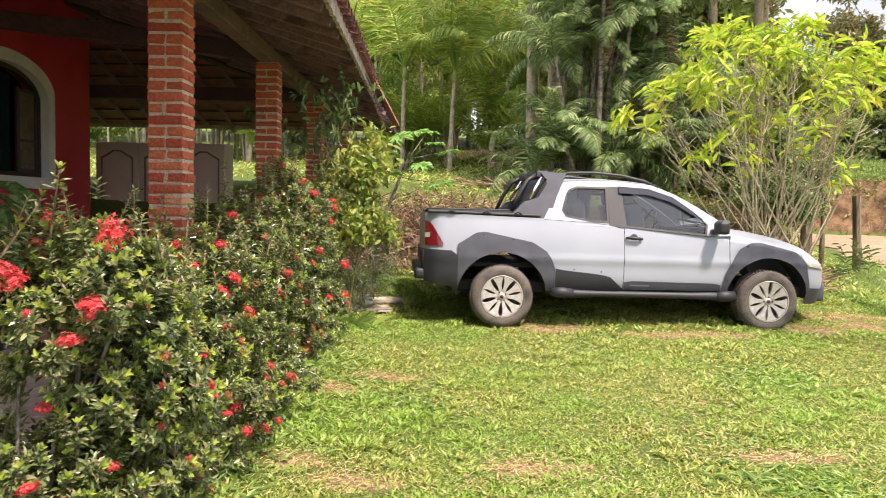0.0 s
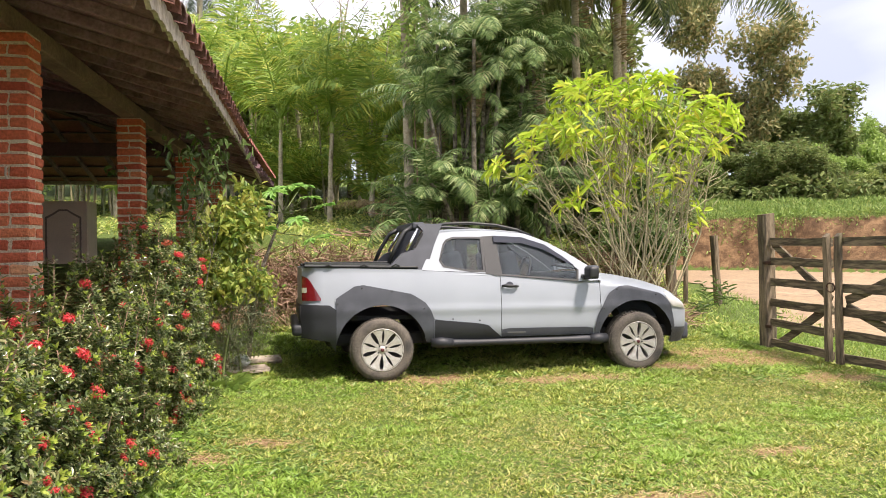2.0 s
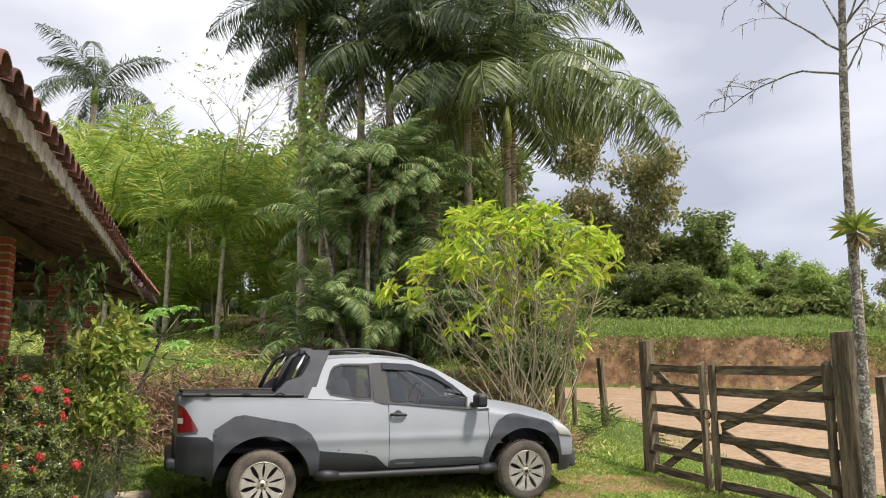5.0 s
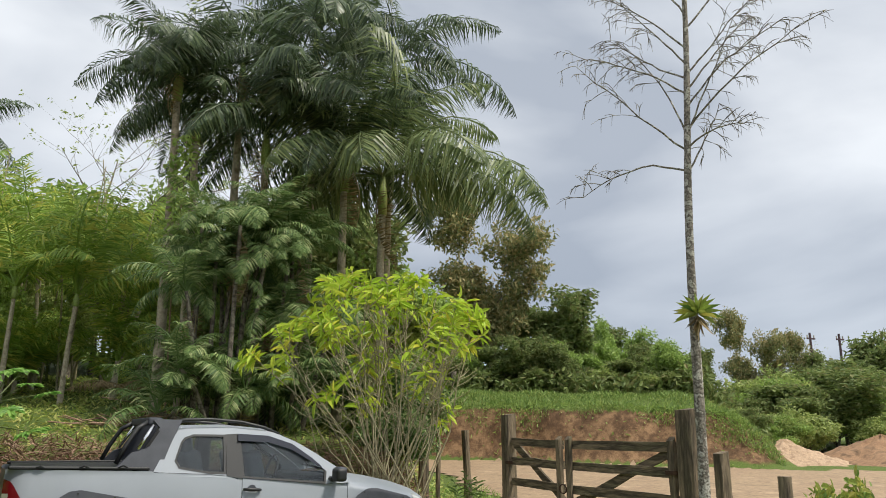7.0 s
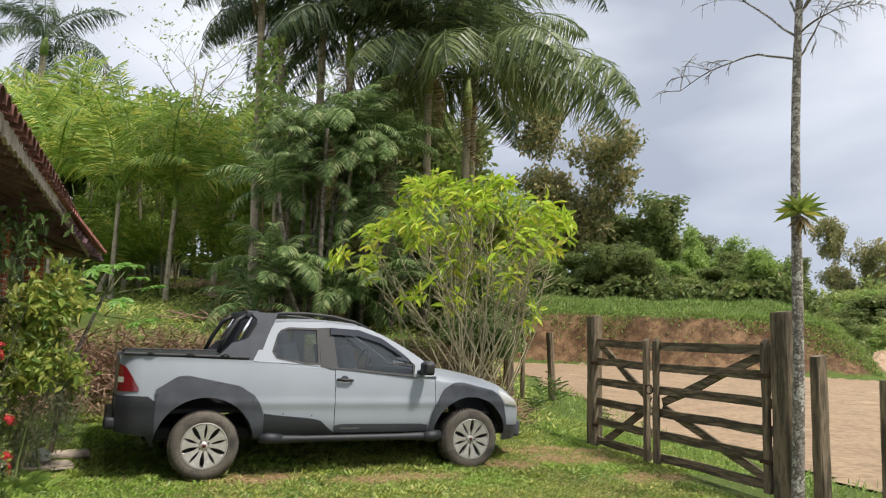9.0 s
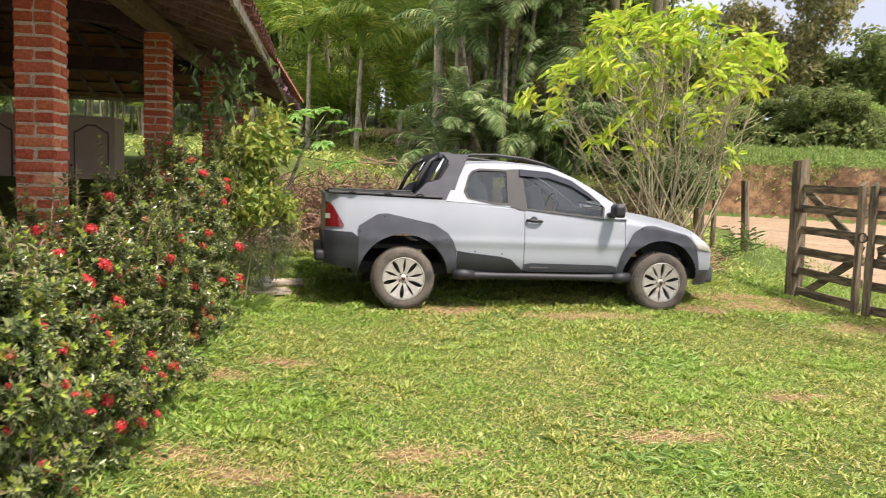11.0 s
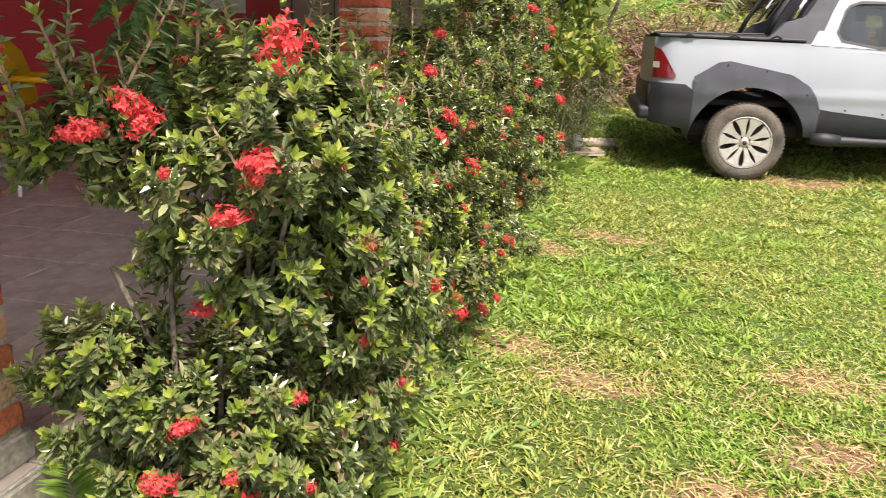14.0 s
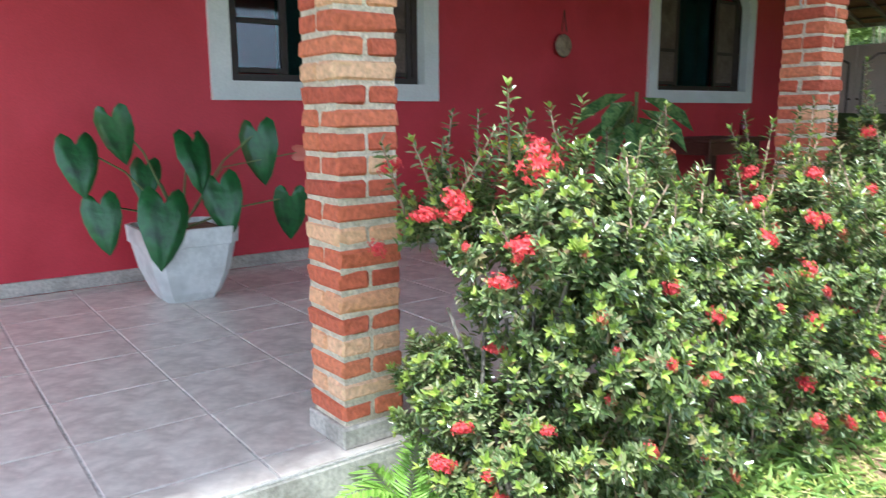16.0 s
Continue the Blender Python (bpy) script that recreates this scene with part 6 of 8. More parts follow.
def build_palms():
    def set_of(seed, mat, count, n_fronds, **kw):
        out = []
        for k in range(count):
            r = np.random.default_rng(seed + k)
            args, rib = frond_arrays(r, **{a: b for a, b in kw.items() if a != "leaf_droop"})
            v, f = leaf_arrays(*args, "kite", kw.get("leaf_droop", 0.35), 0.1)
            rv, rf = [], []
            rb = tube(rib, list(np.linspace(0.022, 0.004, len(rib))), 4, cap=False)
            tmp = bpy.data.meshes.new("tmp")
            rb.to_mesh(tmp)
            rb.free()
            rv = np.array([tuple(q.co) for q in tmp.vertices])
            rf = np.array([tuple(p.vertices) for p in tmp.polygons])
            bpy.data.meshes.remove(tmp)
            v, f = merge([(v, f), (rv, rf)])
            out.append((mesh_of("frond", v, f, mat), rib, n_fronds))
        return out

    king = set_of(100, M["frond_dark"], 4, 16, length=3.0, leaflets=64, droop=1.7, leaf_len=0.74, leaf_w=0.036, arch=1.0, hang=0.55, leaf_droop=0.45)
    king_light = set_of(110, leaf_material("palm_leaf_mid", [hue("54643f"), hue("66764a"), hue("7a8a58"), hue("929c66")], 0.4, 0.42), 3, 19, length=3.1, leaflets=64, droop=1.8, leaf_len=0.92, leaf_w=0.038, arch=1.0, hang=0.6, leaf_droop=0.45)
    feather = set_of(120, M["frond_light"], 4, 12, length=2.1, leaflets=48, droop=1.35, leaf_len=0.46, leaf_w=0.034, arch=1.1, plume=0.22, hang=0.42, leaf_droop=0.4)
    clump = set_of(130, M["frond_clump"], 4, 12, length=1.6, leaflets=34, droop=1.8, leaf_len=0.36, leaf_w=0.030, arch=1.15, hang=0.30, leaf_droop=0.3)
    dead = set_of(140, M["dead_frond"], 1, 1, length=2.0, leaflets=40, droop=1.2, leaf_len=0.45, leaf_w=0.03, arch=1.0, hang=0.9, leaf_droop=0.4)[0][0]
    lab = "tall king palm with a ringed trunk and arching dark fronds"
    for k, (x, y, head, lx, sh, mats, dd) in enumerate([
            (5.25, 13.8, 6.85, 0.05, 0.8, king_light, 2), (4.62, 14.2, 7.35, 0.0, 0.8, king, 2), (1.45, 14.6, 8.8, -0.1, 0.8, king, 3), (1.9, 15.0, 8.1, -0.1, 0.7, king, 3),
            (2.65, 15.2, 9.4, 0.0, 0.8, king, 3), (4.3, 15.4, 10.5, -0.05, 0.8, king, 3), (6.0, 15.4, 10.3, 0.15, 0.8, king, 2), (3.15, 14.6, 7.7, -0.05, 0.7, king, 2)]):
        palm_tree("king_palm", (x, y), head - sh - gz(x, y), 0.075, mats, None, None, lab, 240 + k, (lx, 0), sh, (8 if k in (0, 1, 7) else -6, 84), 0.74 if k in (2, 3) else 1.2 if k == 0 else 1.1, "king palm grove", min(dd, 1), dead)
    # leafy climbers on the trunks
    rv = np.random.default_rng(215)
    for x, y, z0, z1, wide in ((1.55, 14.3, 4.6, 7.2, 0.34), (3.2, 14.1, 4.0, 6.0, 0.5), (5.2, 14.6, 3.0, 5.4, 0.45), (2.5, 13.8, 3.2, 5.0, 0.4)):
        n = 420
        u = rv.random(n)
        P = np.stack([rv.normal(0, wide * 0.55, n), rv.normal(0, wide * 0.4, n), (z1 - z0) * u], -1)
        vine = thing("climbing_vine", Matrix.Translation((x, y, z0)), "green leafy climber hanging on the palm trunks", "vine", "climbing vines")
        part("vine_foliage", leaf_mesh("vine_foliage", M["green_leaf"], P, rand_dirs(n, rv) + [0, -0.4, -0.5], rand_dirs(n, rv) + [0, -0.8, 0.6], rv.uniform(0.10, 0.20, n), rv.uniform(0.05, 0.09, n), "oval", 0.2), None, vine, kind="stuff")
        part("vine_stem", tube([(0.05, 0, -z0 + gz(x, y)), (-0.04, 0.03, 0.2), (0.03, 0, (z1 - z0) * 0.6), (0, 0.02, z1 - z0)], [0.015, 0.012, 0.01, 0.004], 5), M["dry_twig"], vine)
    for k in range(30):
        r = np.random.default_rng(300 + k)
        x, y = 1.75 + 0.06 * k + r.normal() * 0.15, 13.3 + r.uniform(-0.6, 0.5)
        palm_tree("clumping_palm", (x, y), (r.uniform(1.5, 3.4) if k % 3 else r.uniform(0.15, 1.0)), 0.035, clump, None, M["bark"], "low clumping palm with dark arching fronds", 310 + k, (r.normal() * 0.3, -0.3), 0.0, (-5, 82), 0.78, "clumping palms", 1 if k % 4 == 0 else 0, dead, False)
    lab = "slender young palm with bright feathery fronds"
    for k, (x, y, h) in enumerate([(-1.08, 17.0, 2.6), (-0.04, 16.6, 2.5), (-2.4, 18.2, 3.0), (0.9, 18.0, 2.5), (-0.7, 20.0, 3.4), (0.8, 21.0, 3.6), (-3.6, 19.6, 3.6), (-2.1, 21.5, 4.2), (1.6, 19.2, 2.2), (-4.8, 18.4, 3.0), (-6.1, 20.4, 3.6), (-3.2, 23.0, 4.6), (-7.7, 19.5, 3.2)]):
        palm_tree("feather_palm", (x, y), h * 0.78, 0.043, feather, None, None, lab, 400 + k, (np.random.default_rng(k).normal() * 0.2, 0), 0.25, (30, 89), 1.18 + 0.03 * k % 0.2, "feather palms")
    # young clumps whose fronds rise straight from the ground
    ry = np.random.default_rng(430)
    for k in range(13):
        x, y = -7.5 + 0.70 * k + ry.normal() * 0.3, ry.uniform(17.6, 21.5)
        palm_tree("feather_palm", (x, y), ry.uniform(0.25, 0.9), 0.05, feather, None, None, "young stemless feather palm in the undergrowth", 460 + k, (ry.normal() * 0.1, 0), 0.0, (55, 89), ry.uniform(0.75, 1.15), "feather palms", 0, None, False)
    palm_tree("king_palm", (-4.3, 26.0), 6.6, 0.10, king, None, None, "distant dark palm above the roof line", 450, (0.2, 0), 0.6, (-15, 75), 0.9, "king palm grove")


def frond_pile():
    """Cut dry fronds heaped on the slope."""
    r = np.random.default_rng(470)
    x, y = 1.55, 16.9
    pile = thing("dead_frond_pile", Matrix.Translation((x, y, gz(x, y))), "heap of dry reddish-brown palm fronds on the slope", "frond heap")
    me = bpy.data.objects["dead_frond"].data
    for k in range(14):
        ob = part("dead_frond", me, None, pile, kind="stuff")
        ob.matrix_basis = Matrix.Translation((r.normal() * 0.55, r.normal() * 0.3, 0.08 + 0.02 * k)) @ pose(0, 0, 0, r.uniform(-30, 30), 32 + r.uniform(-8, 8), r.uniform(0, 360)) @ Matrix.Scale(0.55, 4)


# ---- broadleaf trees and bushes
def branch_tree(r, height, spread, levels=3, first=0.35, radius=0.12, kids=5, lean=0.0):
    """Limbs as lists of points with radii, and the twig tips."""
    limbs, tips = [], []

    def grow(p, d, length, rad, level):
        pts, radii = [p.copy()], [rad]
        q = p.copy()
        for k in range(5):
            d = (d + Vector((r.normal(), r.normal(), r.normal())) * 0.16 + Vector((0, 0, 0.06))).normalized()
            q = q + d * (length / 5)
            pts.append(q.copy())
            radii.append(rad * (1 - 0.16 * (k + 1)))
        limbs.append((pts, radii))
        if level >= levels:
            tips.append((pts[-1], d))
            tips.append((pts[3], d))
            return
        for k in range(kids):
            u = r.uniform(first if level == 0 else 0.3, 1.0)
            i = min(int(u * 5), 4)
            base = pts[i].lerp(pts[i + 1], u * 5 - i)
            a = r.uniform(0, 2 * math.pi)
            side = Vector((math.cos(a), math.sin(a), 0))
            nd = (d * 0.45 + side * spread + Vector((0, 0, 0.35))).normalized()
            grow(base, nd, length * r.uniform(0.42, 0.62), radii[i] * 0.5, level + 1)
        tips.append((pts[-1], d))

    grow(Vector((0, 0, 0)), Vector((lean, 0, 1)).normalized(), height, radius, 0)
    return limbs, tips


def tree_meshes(seed, height, spread, leaf_mat, leaves_per_tip, leaf_len, cloud, radius=0.12, kids=5, first=0.35, shape="kite", bark="bark"):
    r = np.random.default_rng(seed)
    limbs, tips = branch_tree(r, height, spread, 3, first, radius, kids)
    bm = bmesh.new()
    for pts, radii in limbs:
        tube(pts, radii, 6 if radii[0] > 0.02 else 4, bm, cap=False)
    trunk = bm_mesh("trunk", bm, M[bark], True)
    T = np.array([tuple(p) for p, d in tips])
    spread_by = r.normal(0, cloud, (len(T) * leaves_per_tip, 3))
    spread_by *= np.minimum(1.0, 1.5 * cloud / np.maximum(np.linalg.norm(spread_by, axis=1, keepdims=True), 1e-6))
    P = np.repeat(T, leaves_per_tip, 0) + spread_by
    D = rand_dirs(len(P), r) + np.array([0, 0, -0.15])
    L = r.uniform(0.7, 1.25, len(P)) * leaf_len
    crown = leaf_mesh("crown", leaf_mat, P, D, rand_dirs(len(P), r) + np.array([0, 0, 0.9]), L, L * 0.45, shape, 0.2)
    return trunk, crown


def plant_tree(name, meshes, at, scale, turn, label, category="tree", group="", z=None):
    x, y = at
    t = thing(name, Matrix.Translation((x, y, (gz(x, y) if z is None else z) - 0.05)) @ pose(0, 0, 0, 0, 0, turn) @ Matrix.Diagonal((scale[0], scale[0], scale[1], 1)), label, category, group)
    part("trunk", meshes[0], None, t, "trunk and limbs")
    if meshes[1]:
        part("crown", meshes[1], None, t, "leafy crown", kind="stuff")
    return t


def build_trees():
    olive = tree_meshes(501, 7.0, 0.75, M["olive_leaf"], 60, 0.30, 0.36, 0.16, 6, 0.12)
    round_a = tree_meshes(502, 5.0, 1.0, M["far_leaf"], 30, 0.40, 0.42, 0.16, 6, 0.08)
    round_b = tree_meshes(503, 5.0, 1.1, M["mid_leaf"], 30, 0.38, 0.42, 0.15, 6, 0.08)
    bright = tree_meshes(504, 3.2, 1.1, M["green_leaf"], 26, 0.26, 0.4, 0.08, 6, 0.1)
    bright_big = tree_meshes(510, 5.0, 1.1, M["green_leaf"], 28, 0.40, 0.40, 0.14, 6, 0.08)
    sparse = tree_meshes(505, 7.5, 0.85, M["mid_leaf"], 4, 0.12, 0.07, 0.19, 6, 0.45)
    plant_tree("tree", olive, (20.9, 36.0), (0.92, 0.98), 20, "large tree with brownish olive foliage above the bank", group="bank trees")
    for k, (x, y, s, h, me) in enumerate([(26.0, 38.0, 0.9, 0.74, round_a), (28.6, 38.5, 0.6, 0.70, bright_big), (31.4, 39.2, 0.55, 0.66, bright_big), (34.5, 39.6, 0.6, 0.60, bright_big), (37.6, 41.0, 0.55, 0.38, round_b), (23.8, 41.0, 1.0, 0.72, round_a), (41.0, 43.0, 0.55, 0.34, round_b), (30.0, 45.0, 0.7, 0.68, round_b), (33.5, 44.0, 0.65, 0.62, round_a),
                                           (37.0, 46.0, 0.65, 0.42, round_a)]):
        plant_tree("tree", me, (x, y), (s, h), 50 * k, "dense green tree on the bank above the road", group="bank trees")
    for k, (x, y, s, h, me) in enumerate([(46, 38, 1.3, 0.8, bright), (52, 43, 1.4, 1.0, bright), (58, 50, 1.3, 0.9, round_b), (66, 52, 1.4, 0.9, round_a), (74, 56, 1.5, 0.9, round_b), (62, 42, 1.4, 0.8, bright), (48, 31, 1.2, 0.75, bright),
                                           (70, 46, 1.3, 0.7, round_a), (80, 50, 1.5, 0.8, round_b), (41, 34, 1.3, 0.8, bright), (57, 36, 1.3, 0.65, round_b), (88, 60, 1.6, 0.9, round_a), (96, 66, 1.8, 1.0, round_a)]):
        plant_tree("tree", me, (x, y), (s, h), 37 * k, "green tree in the valley beyond the road", group="valley trees")
    for k, (x, y) in enumerate([(33, 27), (36, 29.5), (38.5, 26), (34.5, 31.5), (30.5, 29.5), (43, 29)]):
        plant_tree("bush", round_a if k % 2 else round_b, (x, y), (0.6, 0.42), 70 * k, "leafy green bush beside the gravel heap", "bush", "roadside bushes")
    rb = np.random.default_rng(61)
    for k in range(44):
        t, off = -13.5 + 0.66 * k + rb.normal() * 0.4, rb.uniform(7.0, 11.0)
        x, y = 12.9 + t * 0.789 + off * 0.614, 27.6 - t * 0.614 + off * 0.789
        plant_tree("bush", (bright, round_b, round_a)[k % 3], (x, y), (rb.uniform(0.28, 0.45) * (1.5 if k % 3 == 0 else 1.0), rb.uniform(0.22, 0.38) * (1.5 if k % 3 == 0 else 1.0)), 47 * k, "bushy growth along the top of the bank", "bush", "bank bushes")
    for k in range(22):
        x, y = 40 + 2.6 * k + rb.normal(), 33 + 1.15 * k + rb.normal() * 2
        plant_tree("bush", (round_a, round_b, bright)[k % 3], (x, y), (rb.uniform(0.9, 1.5), rb.uniform(0.5, 0.9)), 31 * k, "green bush in the valley beyond the road", "bush", "valley bushes")
    plant_tree("tree", sparse, (0.0, 24.0), (1.25, 0.95), 100, "tall thin tree with sparse small leaves", group="forest trees")
    bare = tree_meshes(511, 7.0, 0.7, M["mid_leaf"], 1, 0.10, 0.08, 0.14, 5, 0.35)
    plant_tree("tree", bare, (43.8, 41.5), (0.75, 0.62), 15, "thin almost leafless tree above the valley bushes", group="valley trees")
    for k, (x, y, w, h, me) in enumerate([(56.8, 49.8, 0.75, 1.05, olive), (58.6, 47.2, 0.6, 0.85, olive), (62.0, 42.4, 1.2, 1.15, round_a), (64.4, 41.2, 1.3, 1.3, round_b), (60.8, 44.5, 0.9, 0.95, round_a), (55.2, 51.6, 0.7, 0.8, round_b)]):
        plant_tree("tree", me, (x, y), (w, h), 61 * k, "dark green tree standing up from the valley", group="valley trees")
    plant_tree("tree", sparse, (53.0, 47.0), (1.0, 0.75), 80, "thin sparse tree beside the poles", group="valley trees")
    for k, (x, y, w, h) in enumerate([(8.4, 24.5, 0.8, 0.62), (10.4, 26.5, 0.8, 0.66), (7.2, 27.5, 0.9, 0.8), (12.0, 29.5, 0.8, 0.55), (6.0, 23.0, 0.7, 0.7)]):
        plant_tree("tree", bright_big if k % 2 else round_a, (x, y), (w, h), 45 * k, "leafy tree behind the palm grove", group="forest trees")
    # forest edge behind the palms
    forest = tree_meshes(506, 6.0, 0.9, M["green_leaf"], 22, 0.30, 0.5, 0.10, 6, 0.15)
    forest_b = tree_meshes(507, 5.0, 0.9, M["mid_leaf"], 24, 0.26, 0.5, 0.09, 6, 0.1)
    r = np.random.default_rng(60)
    for k in range(14):
        x, y = -13 + 1.5 * k + r.normal() * 0.5, 26.5 + r.uniform(-2.0, 4)
        plant_tree("tree", forest if k % 2 else forest_b, (x, y), (r.uniform(0.9, 1.2), r.uniform(0.5, 0.75) * (1.0 if x < 1 else 0.7)), r.uniform(0, 360), "leafy tree at the forest edge", group="forest trees")
    shrub = tree_meshes(508, 1.5, 1.2, M["green_leaf"], 22, 0.12, 0.25, 0.03, 6, 0.1, bark="stem")
    shrub_b = tree_meshes(509, 1.6, 1.1, M["mid_leaf"], 22, 0.11, 0.25, 0.03, 6, 0.1, bark="stem")
    shade_shrub = tree_meshes(512, 1.5, 1.1, M["frond_clump"], 20, 0.13, 0.25, 0.03, 6, 0.1, bark="stem")
    for k in range(14):
        x, y = r.uniform(-11, 5.6), r.uniform(18.5, 24)
        plant_tree("shrub", shrub if k % 2 else shrub_b, (x, y), (r.uniform(0.8, 1.3), r.uniform(0.8, 1.5)), r.uniform(0, 360), "leafy undergrowth shrub among the palms", "shrub", "undergrowth")
    for k, (x, y) in enumerate([(4.6, 12.8), (5.3, 13.0), (4.9, 11.6), (4.2, 13.6), (5.6, 14.2), (2.9, 13.8), (3.7, 13.7), (2.4, 14.9), (3.4, 14.9)]):
        plant_tree("shrub", shade_shrub, (x, y), (0.7, 0.6), 83 * k, "dark leafy shrub at the foot of the palms", "shrub", "undergrowth")
    # bamboo-like stems in the wood
    bm = bmesh.new()
    for k in range(80):
        x, y = r.uniform(-10, 3.5), r.uniform(18, 25)
        z = gz(x, y)
        h = r.uniform(2.5, 5.5)
        dx, dy = r.normal() * 0.35, r.normal() * 0.35
        tube([(x, y, z), (x + dx * 0.4, y + dy * 0.4, z + h * 0.5), (x + dx, y + dy, z + h)], [0.028, 0.022, 0.01], 5, bm, cap=False)
    thing("thin_stems", None, "many thin pale stems between the palms", "stems", kind="stuff", data=bm_mesh("thin_stems", bm, M["twig"], True))


def build_lime_bush():
    r = np.random.default_rng(71)
    bx, by = 4.02, 10.25
    base = Vector((bx, by, gz(bx, by)))
    bush = thing("tall_shrub", Matrix.Translation(base), "tall fan-shaped shrub with lime green leaves on pale bare stems", "shrub")
    tips = []
    crown = 4.0 - base.z
    for k in range(46):
        bm = bmesh.new()
        a, reach = k * 2.4 + r.normal() * 0.2, r.uniform(0.02, 1.0) ** 0.55
        top = Vector((math.cos(a) * 1.95 * reach - 0.1, math.sin(a) * 1.2 * reach, crown - 1.1 * reach ** 2.4 - 0.12 + r.normal() * 0.13))
        p0 = Vector((r.normal() * 0.22, r.normal() * 0.16, -0.05))
        p1 = p0.lerp(top, 0.4) + Vector((r.normal() * 0.12, r.normal() * 0.1, 0.02))
        p2 = p0.lerp(top, 0.72) + Vector((r.normal() * 0.1, r.normal() * 0.1, 0.05))
        tube([p0, p1, p2, top], [0.014, 0.010, 0.008, 0.004], 5, bm, cap=False)
        tips.append((top, (top - p2).normalized()))
        for j in range(10):
            u = r.uniform(0.35, 1.0)
            s = (p1.lerp(p2, (u - 0.35) / 0.4) if u < 0.75 else p2.lerp(top, (u - 0.75) / 0.25))
            d = Vector((r.normal() * 0.8 + 0.3 * math.cos(a) * reach, r.normal() * 0.8, 0.75)).normalized()
            e = s + d * r.uniform(0.2, 0.5)
            e.z = min(e.z, crown - 1.15 * min(1.2, math.hypot(e.x / 1.95, e.y / 1.2)) ** 2.4 + 0.05)
            tube([s, s.lerp(e, 0.5) + Vector((0, 0, -0.02)), e], [0.006, 0.005, 0.003], 4, bm, cap=False)
            if u > 0.86 or r.random() < 0.10:
                tips.append((e, d))
        part("stem", bm, M["twig"], bush, "pale grey-green bare stem", True)
    T, Dt = np.array([tuple(p) for p, d in tips]), np.array([tuple(d) for p, d in tips])
    n, m = len(T), 8
    P, A = np.repeat(T, m, 0), np.repeat(Dt, m, 0)
    k = np.tile(np.arange(m), n)
    side = unit(np.cross(A, [0.3, 0.9, 0.1]))
    other = np.cross(A, side)
    ang = k * 2.4 + r.uniform(0, 1, len(k))
    out = side * np.cos(ang)[:, None] + other * np.sin(ang)[:, None]
    D = out + A * r.uniform(0.0, 0.9, len(k))[:, None] + np.array([0, 0, -0.25])
    L = r.uniform(0.13, 0.25, len(k))
    v, f = leaf_arrays(P - A * (r.uniform(0, 0.14, len(k)))[:, None], D, A + r.normal(0, 0.2, A.shape), L, L * 0.27, "oval", 0.28)
    part("foliage", mesh_of("foliage", v, f, M["lime_leaf"]), None, bush, "narrow lime green leaves", kind="stuff")


M["lawn_weed"] = leaf_material("lawn_weed", [hue("6f9048"), hue("86a456"), hue("98b266"), hue("7f9c60")], 0.4, 0.35)
M["straw_blade"] = leaf_material("straw_blade", [hue("b9a874"), hue("cdbb8a"), hue("a8925f"), hue("c2a884")], 0.7, 0.2)
lawn_blades()
slope_growth()
build_hedge()
build_palms()
frond_pile()
build_trees()
build_lime_bush()

# ---------------------------------------------------------------- gate, posts, road side
def rough_post(w, d, h, r, top_cut=0.02):
    """A weathered squared post from the ground up, slightly twisted and worn."""
    bm = bmesh.new()
    rings = []
    n = 7
    for k in range(n):
        z = -0.25 + (h + 0.25) * k / (n - 1)
        s = 1 - 0.05 * k / n
        row = []
        for u, v in ((-1, -0.8), (-0.8, -1), (0.8, -1), (1, -0.8), (1, 0.8), (0.8, 1), (-0.8, 1), (-1, 0.8)):
            row.append(bm.verts.new((u * w / 2 * s + r.normal() * 0.004, v * d / 2 * s + r.normal() * 0.004, z + (top_cut * u if k == n - 1 else 0))))
        rings.append(row)
    for a, b in zip(rings, rings[1:]):
        for i in range(8):
            bm.faces.new((a[i], a[(i + 1) % 8], b[(i + 1) % 8], b[i]))
    bm.faces.new(rings[0][::-1])
    bm.faces.new(rings[-1])
    return bm


def round_post(h, rad, r, lean=(0, 0)):
    pts = [(lean[0] * u, lean[1] * u, -0.2 + (h + 0.2) * u) for u in (0, 0.25, 0.5, 0.75, 1.0)]
    return tube(pts, [rad * (1.1 - 0.15 * i / 4 + r.normal() * 0.03) for i in range(5)], 9)


def rail(p, q, hgt, thick, r):
    """A rough board from p to q."""
    p, q = Vector(p), Vector(q)
    L = (q - p).length
    bm = bmesh.new()
    n = 6
    d = (q - p).normalized()
    up = Vector((0, 0, 1)) - d * d.z
    up.normalize()
    out = d.cross(up)
    rings = []
    for k in range(n):
        c = p + d * (L * k / (n - 1)) + up * r.normal() * 0.004
        hh = hgt / 2 * (1 + r.normal() * 0.03)
        rings.append([bm.verts.new(c + up * a * hh + out * b * thick / 2) for a, b in ((-1, -1), (1, -1), (1, 1), (-1, 1))])
    for a, b in zip(rings, rings[1:]):
        for i in range(4):
            bm.faces.new((a[i], a[(i + 1) % 4], b[(i + 1) % 4], b[i]))
    bm.faces.new(rings[0][::-1])
    bm.faces.new(rings[-1])
    return bm


